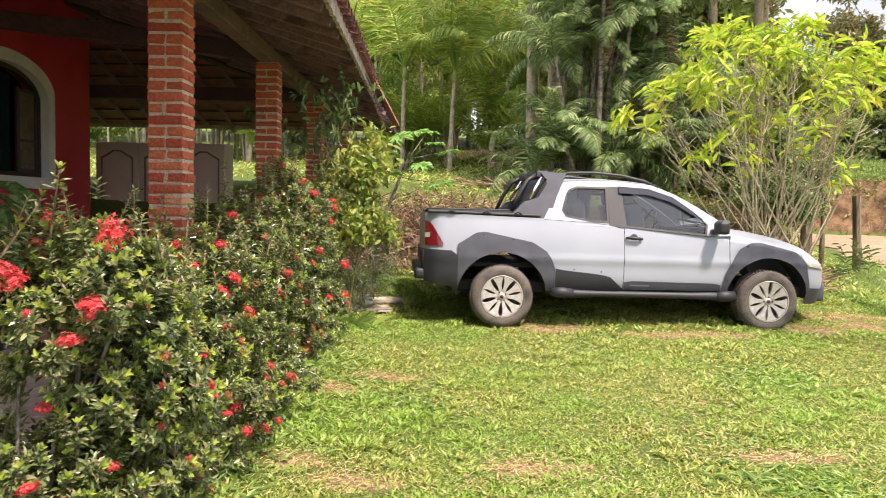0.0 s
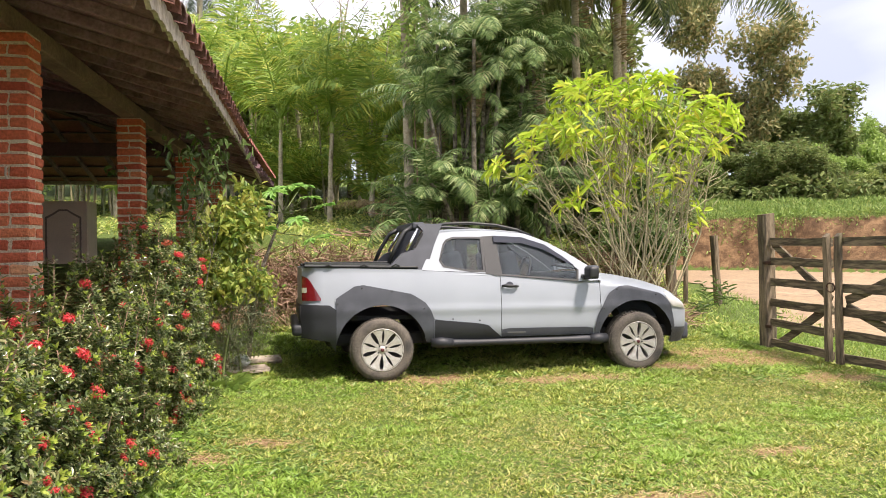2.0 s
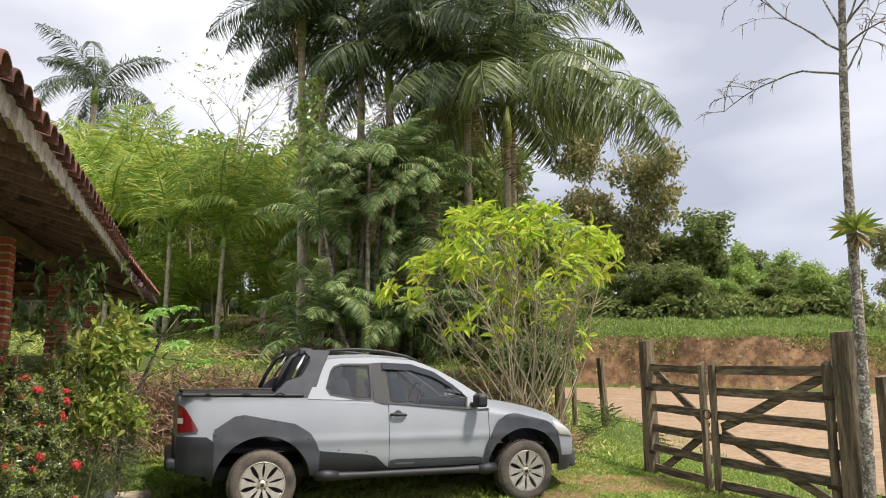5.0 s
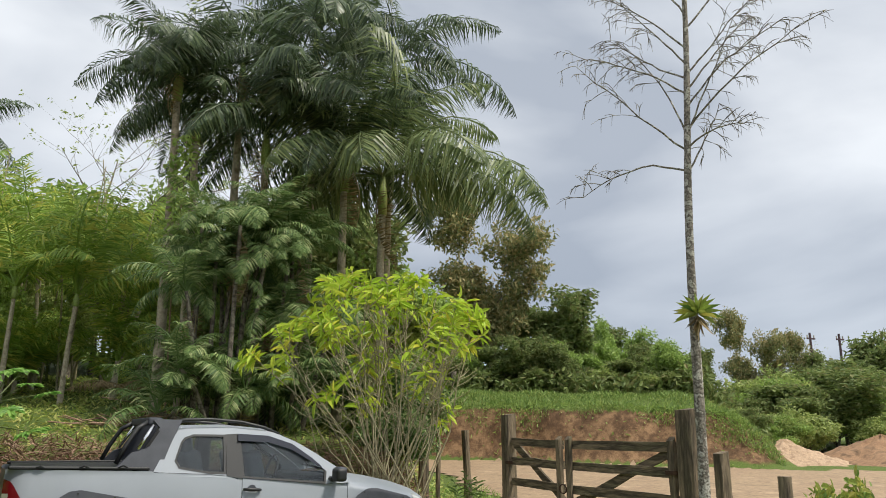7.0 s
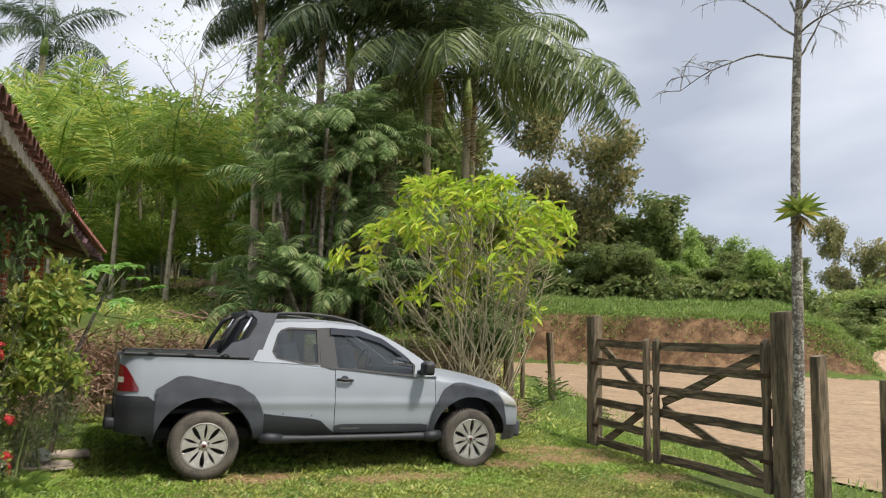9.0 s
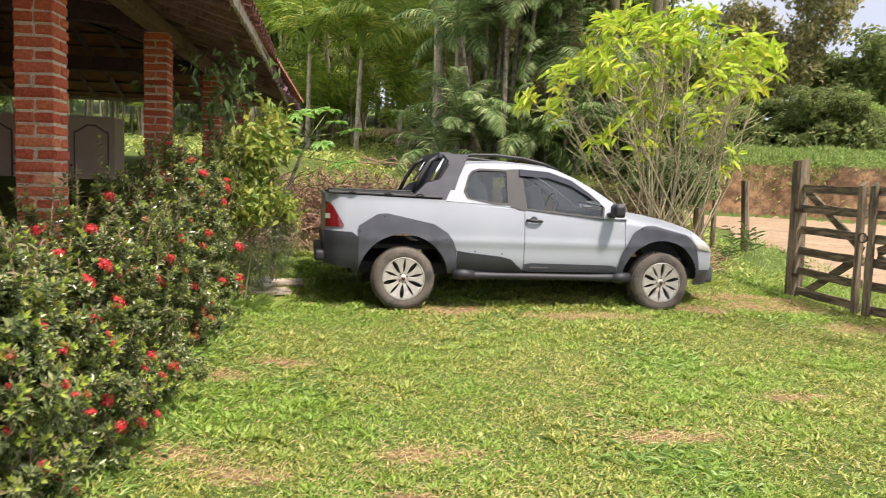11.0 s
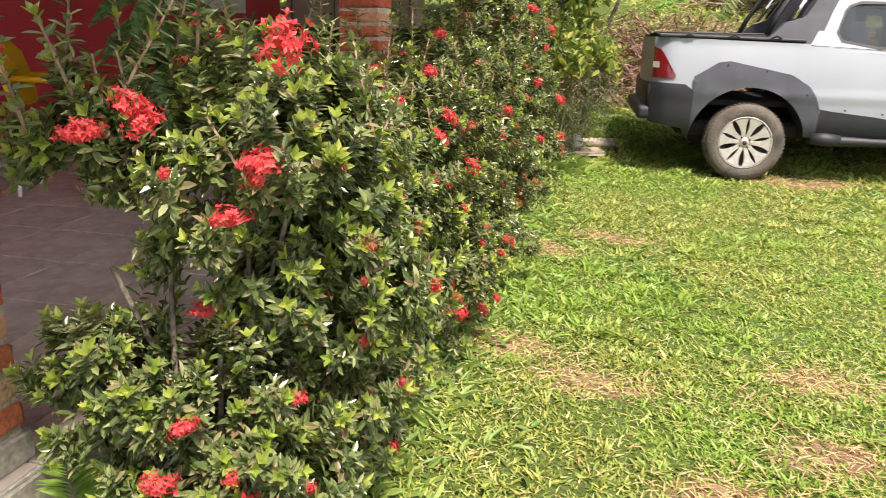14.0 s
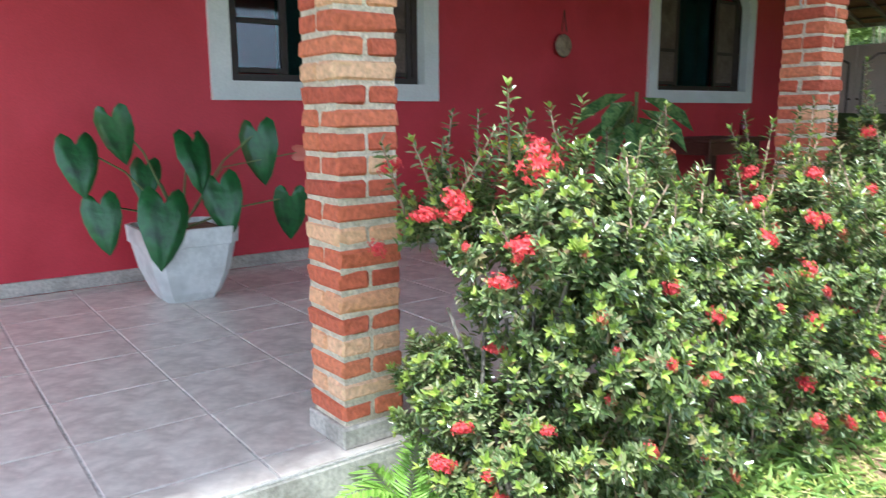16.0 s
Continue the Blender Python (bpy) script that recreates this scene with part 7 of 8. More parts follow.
def build_gate():
    r = np.random.default_rng(80)
    GX, LY, MY, RY = 5.43, 9.35, 8.04, 6.05
    heights = [0.40, 0.65, 0.90, 1.16, 1.42, 1.66]
    lab = "weathered grey timber farm gate leaf with diagonal braces, closed"
    for a, b, side in ((LY - 0.09, MY + 0.06, 1), (MY - 0.06, RY + 0.16, -1)):
        base = Vector((GX, (a + b) / 2, gz(GX, (a + b) / 2)))
        leaf = thing("gate_leaf", Matrix.Translation(base), lab, "gate", "farm gate leaves")
        loc = lambda y, z, dx=0.0: (dx, y - base.y, z - base.z)
        for k, z in enumerate(heights):
            part("gate_rail", rail(loc(a, z + (0.02 if side > 0 else 0)), loc(b, z), 0.095, 0.028, r), M["rail_wood"], leaf)
        for y in ((b + 0.035,) if side > 0 else (a - 0.035, b + 0.03)):
            st = rough_post(0.05, 0.085, 1.44, r)
            bmesh.ops.translate(st, vec=Vector(loc(y, 0.30, -0.04)) - Vector((0, 0, 0)), verts=[v for v in st.verts])
            for v in st.verts:
                v.co.z = max(v.co.z, 0.33 - base.z)
            part("gate_stile", st, M["gate_wood"], leaf)
        if side > 0:
            part("gate_brace", rail(loc(a - 0.02, 1.66, 0.03), loc(b + 0.06, 1.02, 0.03), 0.09, 0.028, r), M["rail_wood"], leaf)
            part("gate_brace", rail(loc(b + 0.06, 0.96, 0.03), loc(a - 0.12, 0.42, 0.03), 0.09, 0.028, r), M["rail_wood"], leaf)
        else:
            part("gate_brace", rail(loc(a - 0.07, 1.02, 0.03), loc(b + 0.05, 1.64, 0.03), 0.09, 0.028, r), M["rail_wood"], leaf)
            part("gate_brace", rail(loc(a - 0.07, 0.96, 0.03), loc(b + 0.05, 0.42, 0.03), 0.09, 0.028, r), M["rail_wood"], leaf)
        for z in (0.62, 1.42):
            part("hinge", box(0.02, 0.16, 0.04, loc(a - 0.02 if side > 0 else b + 0.02, z, -0.07), 0.004), M["rusty"], leaf, "rusty strap hinge")
    chain = thing("gate_chain", Matrix.Translation((GX - 0.07, MY, 1.16)), "small dark chain and latch holding the gate", "chain")
    part("chain_loop", tube([(0, 0.07 * math.cos(a), 0.05 * math.sin(a)) for a in np.linspace(0, 2 * math.pi, 14)], 0.008, 5, cap=False), M["rusty"], chain)
    for (x, y, w, top, nm, lb) in ((GX, LY, 0.16, 2.04, "gate_post", "tall weathered gate post"), (GX + 0.02, RY, 0.20, 2.02, "gate_post", "thick weathered gate post of grey timber"),
                                   (5.50, 5.72, 0.11, 1.62, "fence_post", "split grey fence post beside the bare tree")):
        z = gz(x, y)
        p = thing(nm, Matrix.Translation((x, y, z)), lb, "post", "gate and fence posts")
        part("shaft", rough_post(w, w, top - z, r, 0.01), M["gate_wood"], p)
    for (x, y, rad, top, lx, lb) in ((5.34, 4.93, 0.058, 1.45, 0.02, "round grey fence post"), (6.15, 13.0, 0.04, 2.04, 0.03, "thin leaning fence stake"), (6.95, 13.3, 0.07, 1.85, -0.08, "leaning wooden fence post"),
                                     (5.55, 12.3, 0.085, 1.95, 0.0, "old fence post in the shrubs"), (5.4, 3.6, 0.06, 1.4, 0.0, "round grey fence post")):
        z = gz(x, y)
        p = thing("fence_post", Matrix.Translation((x, y, z)), lb, "post", "gate and fence posts")
        part("shaft", round_post(top - z, rad, r, (lx, 0)), M["gate_wood"], p)
    for x, y in ((17.0, 33.5), (19.9, 32.2), (22.8, 31.0), (26.1, 31.0), (30.2, 31.2)):
        z = gz(x, y)
        p = thing("bank_post", Matrix.Translation((x, y, z)), "pale round fence post on top of the bank", "post", "bank fence posts")
        part("shaft", round_post(1.15, 0.13, r, (0.03, 0)), M["bark"], p)


M["rusty"] = material("rusty_iron", [hue("3a2f29"), hue("5b4030")], 12, 0.8, 0.3, 60, metal=0.5)


def build_bare_tree():
    r = np.random.default_rng(90)
    bx, by = 5.10, 5.62
    base = Vector((bx, by, gz(bx, by) - 0.05))
    tree = thing("bare_tree", Matrix.Translation(base), "slender leafless tree with lichen-grey bark and drooping twigs", "tree")
    H = 7.4
    zs = np.linspace(0, H, 46)
    pts = [(0.045 * z + 0.03 * math.sin(z * 1.3), 0.02 * math.sin(z * 0.9), z) for z in zs]
    radii = [0.046 * (1 - 0.72 * (z / H) ** 1.2) * (1 + 0.12 * r.random()) + 0.004 for z in zs]
    radii[0] *= 1.4
    part("trunk", tube(pts, radii, 10), M["lichen_bark"], tree, "mottled grey trunk", True)
    right = Vector((0.75, -0.66, 0))

    def droop_twig(p, d, L, twigs):
        q = p + d * L * 0.5
        e = q + (d * 0.8 + Vector((0, 0, -0.35))).normalized() * L * 0.6
        tube([p, q, e], [0.0042, 0.003, 0.0015], 4, twigs, cap=False)
        for j in range(1):
            s = p.lerp(q, r.uniform(0.3, 1.0))
            dd = (d + Vector((r.normal(), r.normal(), r.normal() - 0.3)) * 0.7).normalized()
            tube([s, s + dd * L * 0.25 + Vector((0, 0, -0.02)), s + dd * L * 0.4 + Vector((0, 0, -0.08))], [0.0035, 0.0028, 0.0015], 3, twigs, cap=False)

    # (height, side, length, rise at the trunk, rise at the tip)
    specs = [(4.09, -1, 1.09, 0.55, -0.75), (4.31, -1, 1.41, 0.85, 0.92), (4.49, -1, 1.23, 3.2, 1.1), (4.93, -1, 1.09, 0.75, 0.22), (5.1, -1, 1.07, 0.7, 1.1), (5.27, -1, 0.96, 1.4, 1.0), (4.05, 1, 0.86, 1.5, 2.2), (4.3, 1, 0.62, 0.9, -0.25), (4.41, 1, 1.34, 1.7, 2.4), (4.49, 1, 1.69, 1.15, 0.42),
             (4.75, 1, 1.23, 1.35, 0.5), (4.95, 1, 1.07, 1.3, 1.2), (5.13, 1, 0.96, 1.0, 1.0), (5.45, -1, 1.07, 1.2, 0.8), (5.65, 1, 1.18, 1.4, 0.9), (5.85, -1, 0.96, 1.5, 0.9), (6.1, 1, 0.96, 1.5, 0.8), (6.35, -1, 0.8, 1.5, 1.0), (6.65, 1, 0.7, 1.7, 1.0), (6.85, -1, 0.59, 1.6, 1.0)]

    def heading(flat, rise):
        return (flat + Vector((0, 0, rise))).normalized()

    for z, s, L, rise, tip in specs:
        p = Vector((0.045 * z + 0.03 * math.sin(z * 1.3), 0, z))
        flat = (right * s + Vector((r.normal() * 0.2, r.normal() * 0.2, 0))).normalized()
        line, spray, steps = [p.copy()], bmesh.new(), 10
        for k in range(steps):
            d = (heading(flat, rise + (tip - rise) * ((k + 0.5) / steps) ** 0.8) + Vector((r.normal(), r.normal(), r.normal())) * 0.07).normalized()
            p = p + d * (L / steps)
            line.append(p.copy())
            if k < 3:
                continue
            # side shoots, each with a few hanging twigs
            for j in range(int(r.integers(1, 3))):
                side = (flat * r.uniform(0.3, 1.0) + Vector((r.normal() * 0.5, r.normal() * 0.5, r.uniform(-0.25, 0.9)))).normalized()
                long = r.uniform(0.16, 0.42) * (1.1 - 0.05 * k) * min(1.0, L)
                q = p.copy()
                shoot = [q.copy()]
                for i in range(4):
                    side = (side + Vector((r.normal() * 0.12, r.normal() * 0.12, r.normal() * 0.08 - 0.12))).normalized()
                    q = q + side * long / 4
                    shoot.append(q.copy())
                    if i and r.random() < 0.65:
                        droop_twig(q, (side + Vector((r.normal() * 0.5, r.normal() * 0.5, r.uniform(-0.6, 0.3)))).normalized(), r.uniform(0.06, 0.17), spray)
                tube(shoot, [0.0045, 0.004, 0.0032, 0.0025, 0.0015], 4, spray, cap=False)
        limb = part("limb", tube(line, list(np.linspace(0.0115, 0.003, steps + 1)), 6, cap=False), M["lichen_bark"], tree, "thin bare limb", True)
        part("twig_spray", spray, M["lichen_bark"], limb, "fine bare twig spray", True, "stuff")
    # bromeliad
    z = 2.85
    x0 = 0.045 * (z - base.z)
    brom = thing("bromeliad", Matrix.Translation((bx + x0 - 0.02, by - 0.05, z)), "green bromeliad rosette growing on the trunk", "plant")
    n = 34
    a = np.arange(n) * 2.4
    el = np.linspace(0.15, 1.5, n)
    D = np.stack([np.cos(a) * np.cos(el), np.sin(a) * np.cos(el), np.sin(el)], -1)
    v, f = leaf_arrays(np.zeros((n, 3)) + D * 0.02, D, np.stack([np.zeros(n), np.zeros(n), np.ones(n)], -1) + 0.01, 0.19, 0.032, "oval", 0.55)
    part("leaves", mesh_of("leaves", v, f, M["yellow_leaf"]), None, brom, "strap leaves")
    n = 24
    D = np.stack([r.normal(0, 0.35, n), r.normal(0, 0.35, n), -np.ones(n)], -1)
    v, f = leaf_arrays(np.zeros((n, 3)), D, rand_dirs(n, r), r.uniform(0.12, 0.26, n), 0.03, "kite", 0.2)
    part("dry_leaves", mesh_of("dry_leaves", v, f, M["dead_frond"]), None, brom, "dry hanging leaves")


def build_far_things():
    r = np.random.default_rng(95)
    for x, y, top in ((62.0, 45.0, 10.6), (58.4, 45.2, 10.5)):
        z = gz(x, y)
        p = thing("utility_pole", Matrix.Translation((x, y, z)), "tall dark utility pole with a short crossarm", "utility pole", "utility poles")
        part("shaft", tube([(0, 0, -0.3), (0, 0, (top - z) * 0.5), (0, 0, top - z)], [0.15, 0.13, 0.10], 8), M["dark_wood"], p)
        part("crossarm", box(1.0, 0.12, 0.14, (0.1, 0, top - z - 0.5), 0.01), M["dark_wood"], p)
        for s in (-0.35, 0.1, 0.5):
            part("insulator", tube([(s, 0, top - z - 0.45), (s, 0, top - z - 0.2)], 0.06, 6), M["concrete"], p)

    def heap(name, x, y, rad, h, mat, label):
        n = 40
        ang = np.linspace(0, 2 * math.pi, n, endpoint=False)
        V, F = [], []
        z0 = gz(x, y)
        rings = 12
        for k in range(rings + 1):
            u = k / rings
            for a in ang:
                rr = rad * u * (1 + 0.12 * math.sin(3 * a + 1) + 0.06 * math.sin(7 * a))
                zz = h * (1 - u) ** 1.15 * (1 + 0.07 * math.sin(5 * a + 9 * u)) + 0.05 * r.normal() * (1 if 0 < k < rings else 0)
                V.append((rr * math.cos(a), rr * math.sin(a) * 0.8, zz - 0.04))
        for k in range(rings):
            for i in range(n):
                F.append((k * n + i, k * n + (i + 1) % n, (k + 1) * n + (i + 1) % n, (k + 1) * n + i))
        thing(name, Matrix.Translation((x, y, z0)), label, "heap", kind="stuff", data=mesh_of(name, V, F, mat, True))

    heap("gravel_heap", 28.2, 24.0, 3.3, 0.98, M["gravel"], "heap of pale crushed stone beside the road")
    heap("earth_heap", 33.4, 23.0, 4.2, 1.25, M["earth_pile"], "low heap of brown earth beside the road")
    heap("earth_heap", 38.0, 22.5, 4.5, 1.9, M["earth_pile"], "low heap of brown earth beside the road")
    # dry sticks raked together on the slope
    bm = bmesh.new()
    for k in range(70):
        x, y = 0.9 + r.normal() * 0.45, 13.0 + r.normal() * 0.2
        z = gz(x, y) + abs(r.normal()) * 0.10
        a = r.uniform(0, 2 * math.pi)
        L = r.uniform(0.2, 0.55)
        tube([(x, y, z), (x + L * math.cos(a), y + L * 0.5 * math.sin(a), z + r.uniform(-0.05, 0.15))], [0.012, 0.006], 4, bm, cap=False)
    thing("stick_pile", None, "raked pile of reddish dry sticks on the slope", "stick pile", kind="stuff", data=bm_mesh("stick_pile", bm, M["dry_twig"]))


M["lichen_bark"] = material("lichen_bark", [hue("6a6259"), hue("8f897f"), hue("514a42"), hue("b5b2a8"), hue("6f6a5c")], 16, 0.95, 0.6, 50, fine=0.3)
M["earth_pile"] = material("earth", [hue("7a5c45"), hue("937458"), hue("66503c")], 3, 0.95, 0.6, 20)


# ---------------------------------------------------------------- plants by the porch
def heart_leaf(size, mat, name="leaf"):
    """A heart-shaped leaf in the xy plane, its tip towards +x, folded along the midrib."""
    prof = [(-0.20, 0.14), (-0.26, 0.27), (-0.18, 0.40), (0.02, 0.47), (0.28, 0.46), (0.55, 0.36), (0.80, 0.20), (1.0, 0.0)]
    bm = bmesh.new()
    mid = [bm.verts.new((x * size, 0, (0.02 - 0.16 * max(0, x) ** 2) * size)) for x in (0.0, 0.02, 0.04, 0.12, 0.3, 0.52, 0.76, 1.0)]
    for s in (1, -1):
        # rows from the midrib to the edge: quilted between the side veins, the rim wavy and turned down
        rows = [mid]
        for w in (0.35, 0.7, 1.0):
            row = []
            for i, (x, y) in enumerate(prof[:-1]):
                mx = mid[i].co.x / size
                puff = 0.055 * math.sin(math.pi * w) + 0.022 * (1 if i % 2 else -1) * w
                row.append(bm.verts.new(((mx + (x - mx) * w) * size, s * y * w * size, (0.02 + puff - 0.16 * max(0, x) ** 2 - 0.10 * y * w ** 3) * size)))
            rows.append(row)
        for a, b in zip(rows, rows[1:]):
            for i in range(6):
                fc = (a[i], a[i + 1], b[i + 1], b[i])
                bm.faces.new(fc if s < 0 else fc[::-1])
            fc = (a[6], mid[7], b[6])
            bm.faces.new(fc if s < 0 else fc[::-1])
    me = bm_mesh(name, bm, mat, True)
    return me


def face_to(p, facing, down, roll=0.0):
    """A leaf's pose: its face towards 'facing' and its tip towards 'down'."""
    z = Vector(facing).normalized()
    x = Vector(down)
    x = (x - z * x.dot(z)).normalized()
    y = z.cross(x)
    m = Matrix((x, y, z)).transposed().to_4x4()
    return Matrix.Translation(p) @ m @ pose(0, 0, 0, roll, 0, 0)


def build_porch_things():
    r = np.random.default_rng(101)
    big_leaf = material("anthurium_leaf", [hue("1d4a22"), hue("285a2b"), hue("163c1b")], 9, 0.34, 0.2, 30, source="noise", fine=0.2, spec=0.5)
    heart = heart_leaf(0.30, big_leaf)
    px, py = -4.12, 2.69
    pot = thing("planter", Matrix.Translation((px, py, FLOOR)), "square tapered white cement planter on the porch tiles", "planter")

    def square_rings(prof):
        bm = bmesh.new()
        rings = []
        for w, z in prof:
            c = w * 0.12
            rings.append([bm.verts.new((u * w / 2 - math.copysign(c, u) * a, v * w / 2 - math.copysign(c, v) * b, z)) for u, v, a, b in ((-1, -1, 1, 0), (1, -1, 1, 0), (1, -1, 0, 1), (1, 1, 0, 1), (1, 1, 1, 0), (-1, 1, 1, 0), (-1, 1, 0, 1), (-1, -1, 0, 1))])
        for a, b in zip(rings, rings[1:]):
            for i in range(8):
                bm.faces.new((a[i], a[(i + 1) % 8], b[(i + 1) % 8], b[i]))
        bm.faces.new(rings[0][::-1])
        bm.faces.new(rings[-1])
        return bm

    part("pot_body", square_rings([(0.27, 0.0), (0.33, 0.05), (0.42, 0.17), (0.475, 0.31), (0.48, 0.325)]), M["pot_white"], pot, "tapered white body")
    part("pot_rim", square_rings([(0.485, 0.32), (0.505, 0.325), (0.515, 0.42), (0.48, 0.422), (0.47, 0.38)]), M["pot_white"], pot, "thick white rim")
    part("soil", box(0.42, 0.42, 0.02, (0, 0, 0.385)), M["earth_pile"], pot, "dark soil")
    plant = thing("anthurium", Matrix.Translation((px, py, FLOOR + 0.39)), "anthurium with large dark heart-shaped leaves", "plant")
    # (across the wall, height of the stalk's end, size, depth)
    for yy, zz, s, depth in ((2.35, 1.56, 0.84, -4.16), (2.165, 1.42, 0.85, -4.05), (2.255, 1.11, 0.82, -3.98), (2.755, 1.42, 0.92, -4.05), (2.58, 1.09, 1.10, -3.90), (2.90, 1.18, 0.95, -3.98), (3.14, 1.47, 0.98, -4.10), (3.33, 1.08, 0.86, -4.02), (2.50, 1.30, 0.7, -4.2)):
        k = (depth - 0.136) / (-4.05 - 0.136)
        p = Vector((depth - px, 1.381 + (yy - 1.381) * k - py, 1.561 + (zz - 1.561) * k - FLOOR - 0.39))
        facing = Vector((1.0, -0.30 + r.normal() * 0.36, 0.30 + r.normal() * 0.22))
        ob = part("leaf", heart, None, plant)
        ob.matrix_basis = face_to(p, facing, (0.1, (p.y + 0.05) * 0.12 + 0.16 * math.sin(9 * yy), -1.0)) @ Matrix.Diagonal((s * 1.08, s * 0.84, s * 1.2, 1))
        part("leaf_stalk", tube([(0, 0, 0), (p.x * 0.4, p.y * 0.55, p.z * 0.7), p], [0.008, 0.006, 0.005], 5, cap=False), M["stem"], plant, smooth=True)
    spathe = heart_leaf(0.11, simple("spathe", hue("c86a58"), 0.4))
    p = Vector((0.07, 0.69, 0.41))
    ob = part("flower", spathe, None, plant, "salmon flower spathe")
    ob.matrix_basis = face_to(p, (1, -0.5, 0.4), (0, 1, -0.2))
    part("flower_stalk", tube([(0, 0, 0), (0.02, 0.25, 0.34), p], 0.004, 4, cap=False), M["stem"], plant)
    # variegated pot plant
    vx, vy = -3.2, 5.45
    tub = thing("flower_pot", Matrix.Translation((vx, vy, FLOOR)), "dark plastic flower pot on the porch", "flower pot")
    part("pot_body", lathe([(0.12, 0.0), (0.17, 0.30), (0.18, 0.31), (0.16, 0.30), (0.02, 0.28)], 20), M["black_plastic"], tub, smooth=True)
    dief = thing("dieffenbachia", Matrix.Translation((vx, vy, FLOOR + 0.28)), "leafy dieffenbachia with pale streaked leaves", "plant")
    varieg = material("streaked_leaf", [hue("2f5a2c"), hue("7f9a5a"), hue("3a6632"), hue("b5bf8e")], 14, 0.4, 0.1, 40)
    oval = mesh_of("leaf", *leaf_arrays(np.zeros((1, 3)), [(1, 0, 0)], [(0, 0, 1)], 0.42, 0.17, "oval", 0.35), varieg)
    for k in range(26):
        a, h = k * 2.4, 0.22 + 0.026 * k
        ob = part("leaf", oval, None, dief)
        ob.matrix_basis = Matrix.Translation((0.05 * math.cos(a), 0.05 * math.sin(a), h)) @ pose(0, 0, 0, 0, 70 - 2.4 * k, math.degrees(a))
    part("stem", tube([(0, 0, 0), (0.01, 0, 0.45), (0, 0.02, 0.88)], [0.02, 0.018, 0.012], 7), M["stem"], dief, smooth=True)
    # hanging ornament on the wall
    orn = thing("wall_ornament", Matrix.Translation((WALL_X + 0.03, 6.28, 2.15)), "round woven straw ornament hung by a cord", "ornament")
    disc = lathe([(0.001, 0.03), (0.045, 0.028), (0.052, 0.02), (0.085, 0.022), (0.10, 0.005), (0.092, 0.0)], 24)
    bmesh.ops.transform(disc, matrix=pose(0, 0, 0, 0, 90, 0), verts=disc.verts)
    part("disc", disc, M["straw"], orn, smooth=True)
    part("cord", tube([(0.01, -0.03, 0.12), (0.005, 0, 0.3), (0.01, 0.03, 0.12)], 0.006, 5), M["brown_wood"], orn)
    # cupboard with three arched door panels on a table
    cx0, cx1, cy = -5.24, -3.36, 11.5
    cup = thing("cupboard", Matrix.Translation(((cx0 + cx1) / 2, cy, FLOOR + 0.68)), "greyed wooden cupboard with three arched panel doors on a sideboard", "cupboard")
    W, Hc = cx1 - cx0, 1.18
    part("carcass", box(W, 0.4, Hc, (0, 0.21, Hc / 2), 0.006), M["wardrobe"], cup, "greyed wooden body")
    for k in range(3):
        x = -W / 2 + W / 3 * (k + 0.5)
        door = part("door", box(W / 3 - 0.012, 0.022, Hc - 0.03, (x, -0.003, Hc / 2), 0.004), M["wardrobe"], cup, "arched panel door")
        w, h = W / 3 - 0.16, Hc - 0.2
        outl = [(-w / 2, 0.1), (w / 2, 0.1), (w / 2, h - 0.02), (w * 0.3, h + 0.03), (w * 0.12, h + 0.085), (-w * 0.12, h + 0.085), (-w * 0.3, h + 0.03), (-w / 2, h - 0.02)]
        inn = [(u * 0.90, 0.1 + (v - 0.1) * 0.96 + 0.015) for u, v in outl]
        part("panel_moulding", frame_ring(outl, inn, lambda u, v, d: Vector((x + u, -0.026 + d, v)), 0.014), M["wardrobe_shade"], door, "raised moulding in a painted shadow tone")
        part("knob", tube([(x + (W / 6 - 0.05) * (1 if k == 0 else -1), -0.015, 0.5), (x + (W / 6 - 0.05) * (1 if k == 0 else -1), -0.045, 0.5)], 0.014, 8), M["rusty"], door)
    board = thing("sideboard", Matrix.Translation(((cx0 + cx1) / 2, cy, FLOOR)), "dark brown wooden sideboard with a drawer", "sideboard")
    part("top", box(W + 0.1, 0.55, 0.035, (0, 0.15, 0.66), 0.006), M["brown_wood"], board)
    part("drawer", box(W - 0.05, 0.03, 0.16, (0, -0.06, 0.56), 0.004), M["brown_wood"], board, "brown drawer front")
    for sx in (-0.5, 0.5):
        part("drawer_knob", tube([(sx, -0.075, 0.56), (sx, -0.10, 0.56)], 0.014, 8), M["rusty"], board)
    for sx in (-1, 1):
        for sy in (-0.05, 0.36):
            part("leg", box(0.06, 0.06, 0.645, (sx * (W / 2 - 0.04), sy, 0.3225), 0.006), M["brown_wood"], board)
    # table under the second window, with a bottle
    tab = thing("table", Matrix.Translation((-4.34, 8.05, FLOOR)), "small dark wooden table against the red wall", "table")
    part("tabletop", box(0.6, 0.95, 0.04, (0, 0, 0.76), 0.008), M["brown_wood"], tab)
    part("apron", box(0.5, 0.85, 0.12, (0, 0, 0.68), 0.004), M["brown_wood"], tab)
    for sx in (-0.24, 0.24):
        for sy in (-0.4, 0.4):
            part("leg", box(0.05, 0.05, 0.74, (sx, sy, 0.37), 0.006), M["brown_wood"], tab)
    bot = thing("bottle", Matrix.Translation((-4.2, 8.36, FLOOR + 0.78)), "small dark red bottle standing on the table", "bottle")
    part("bottle_body", lathe([(0.03, 0.0), (0.036, 0.01), (0.036, 0.13), (0.014, 0.18), (0.014, 0.22)], 16), simple("red_glass", hue("7a1520"), 0.15, 0, 0.5), bot, smooth=True)
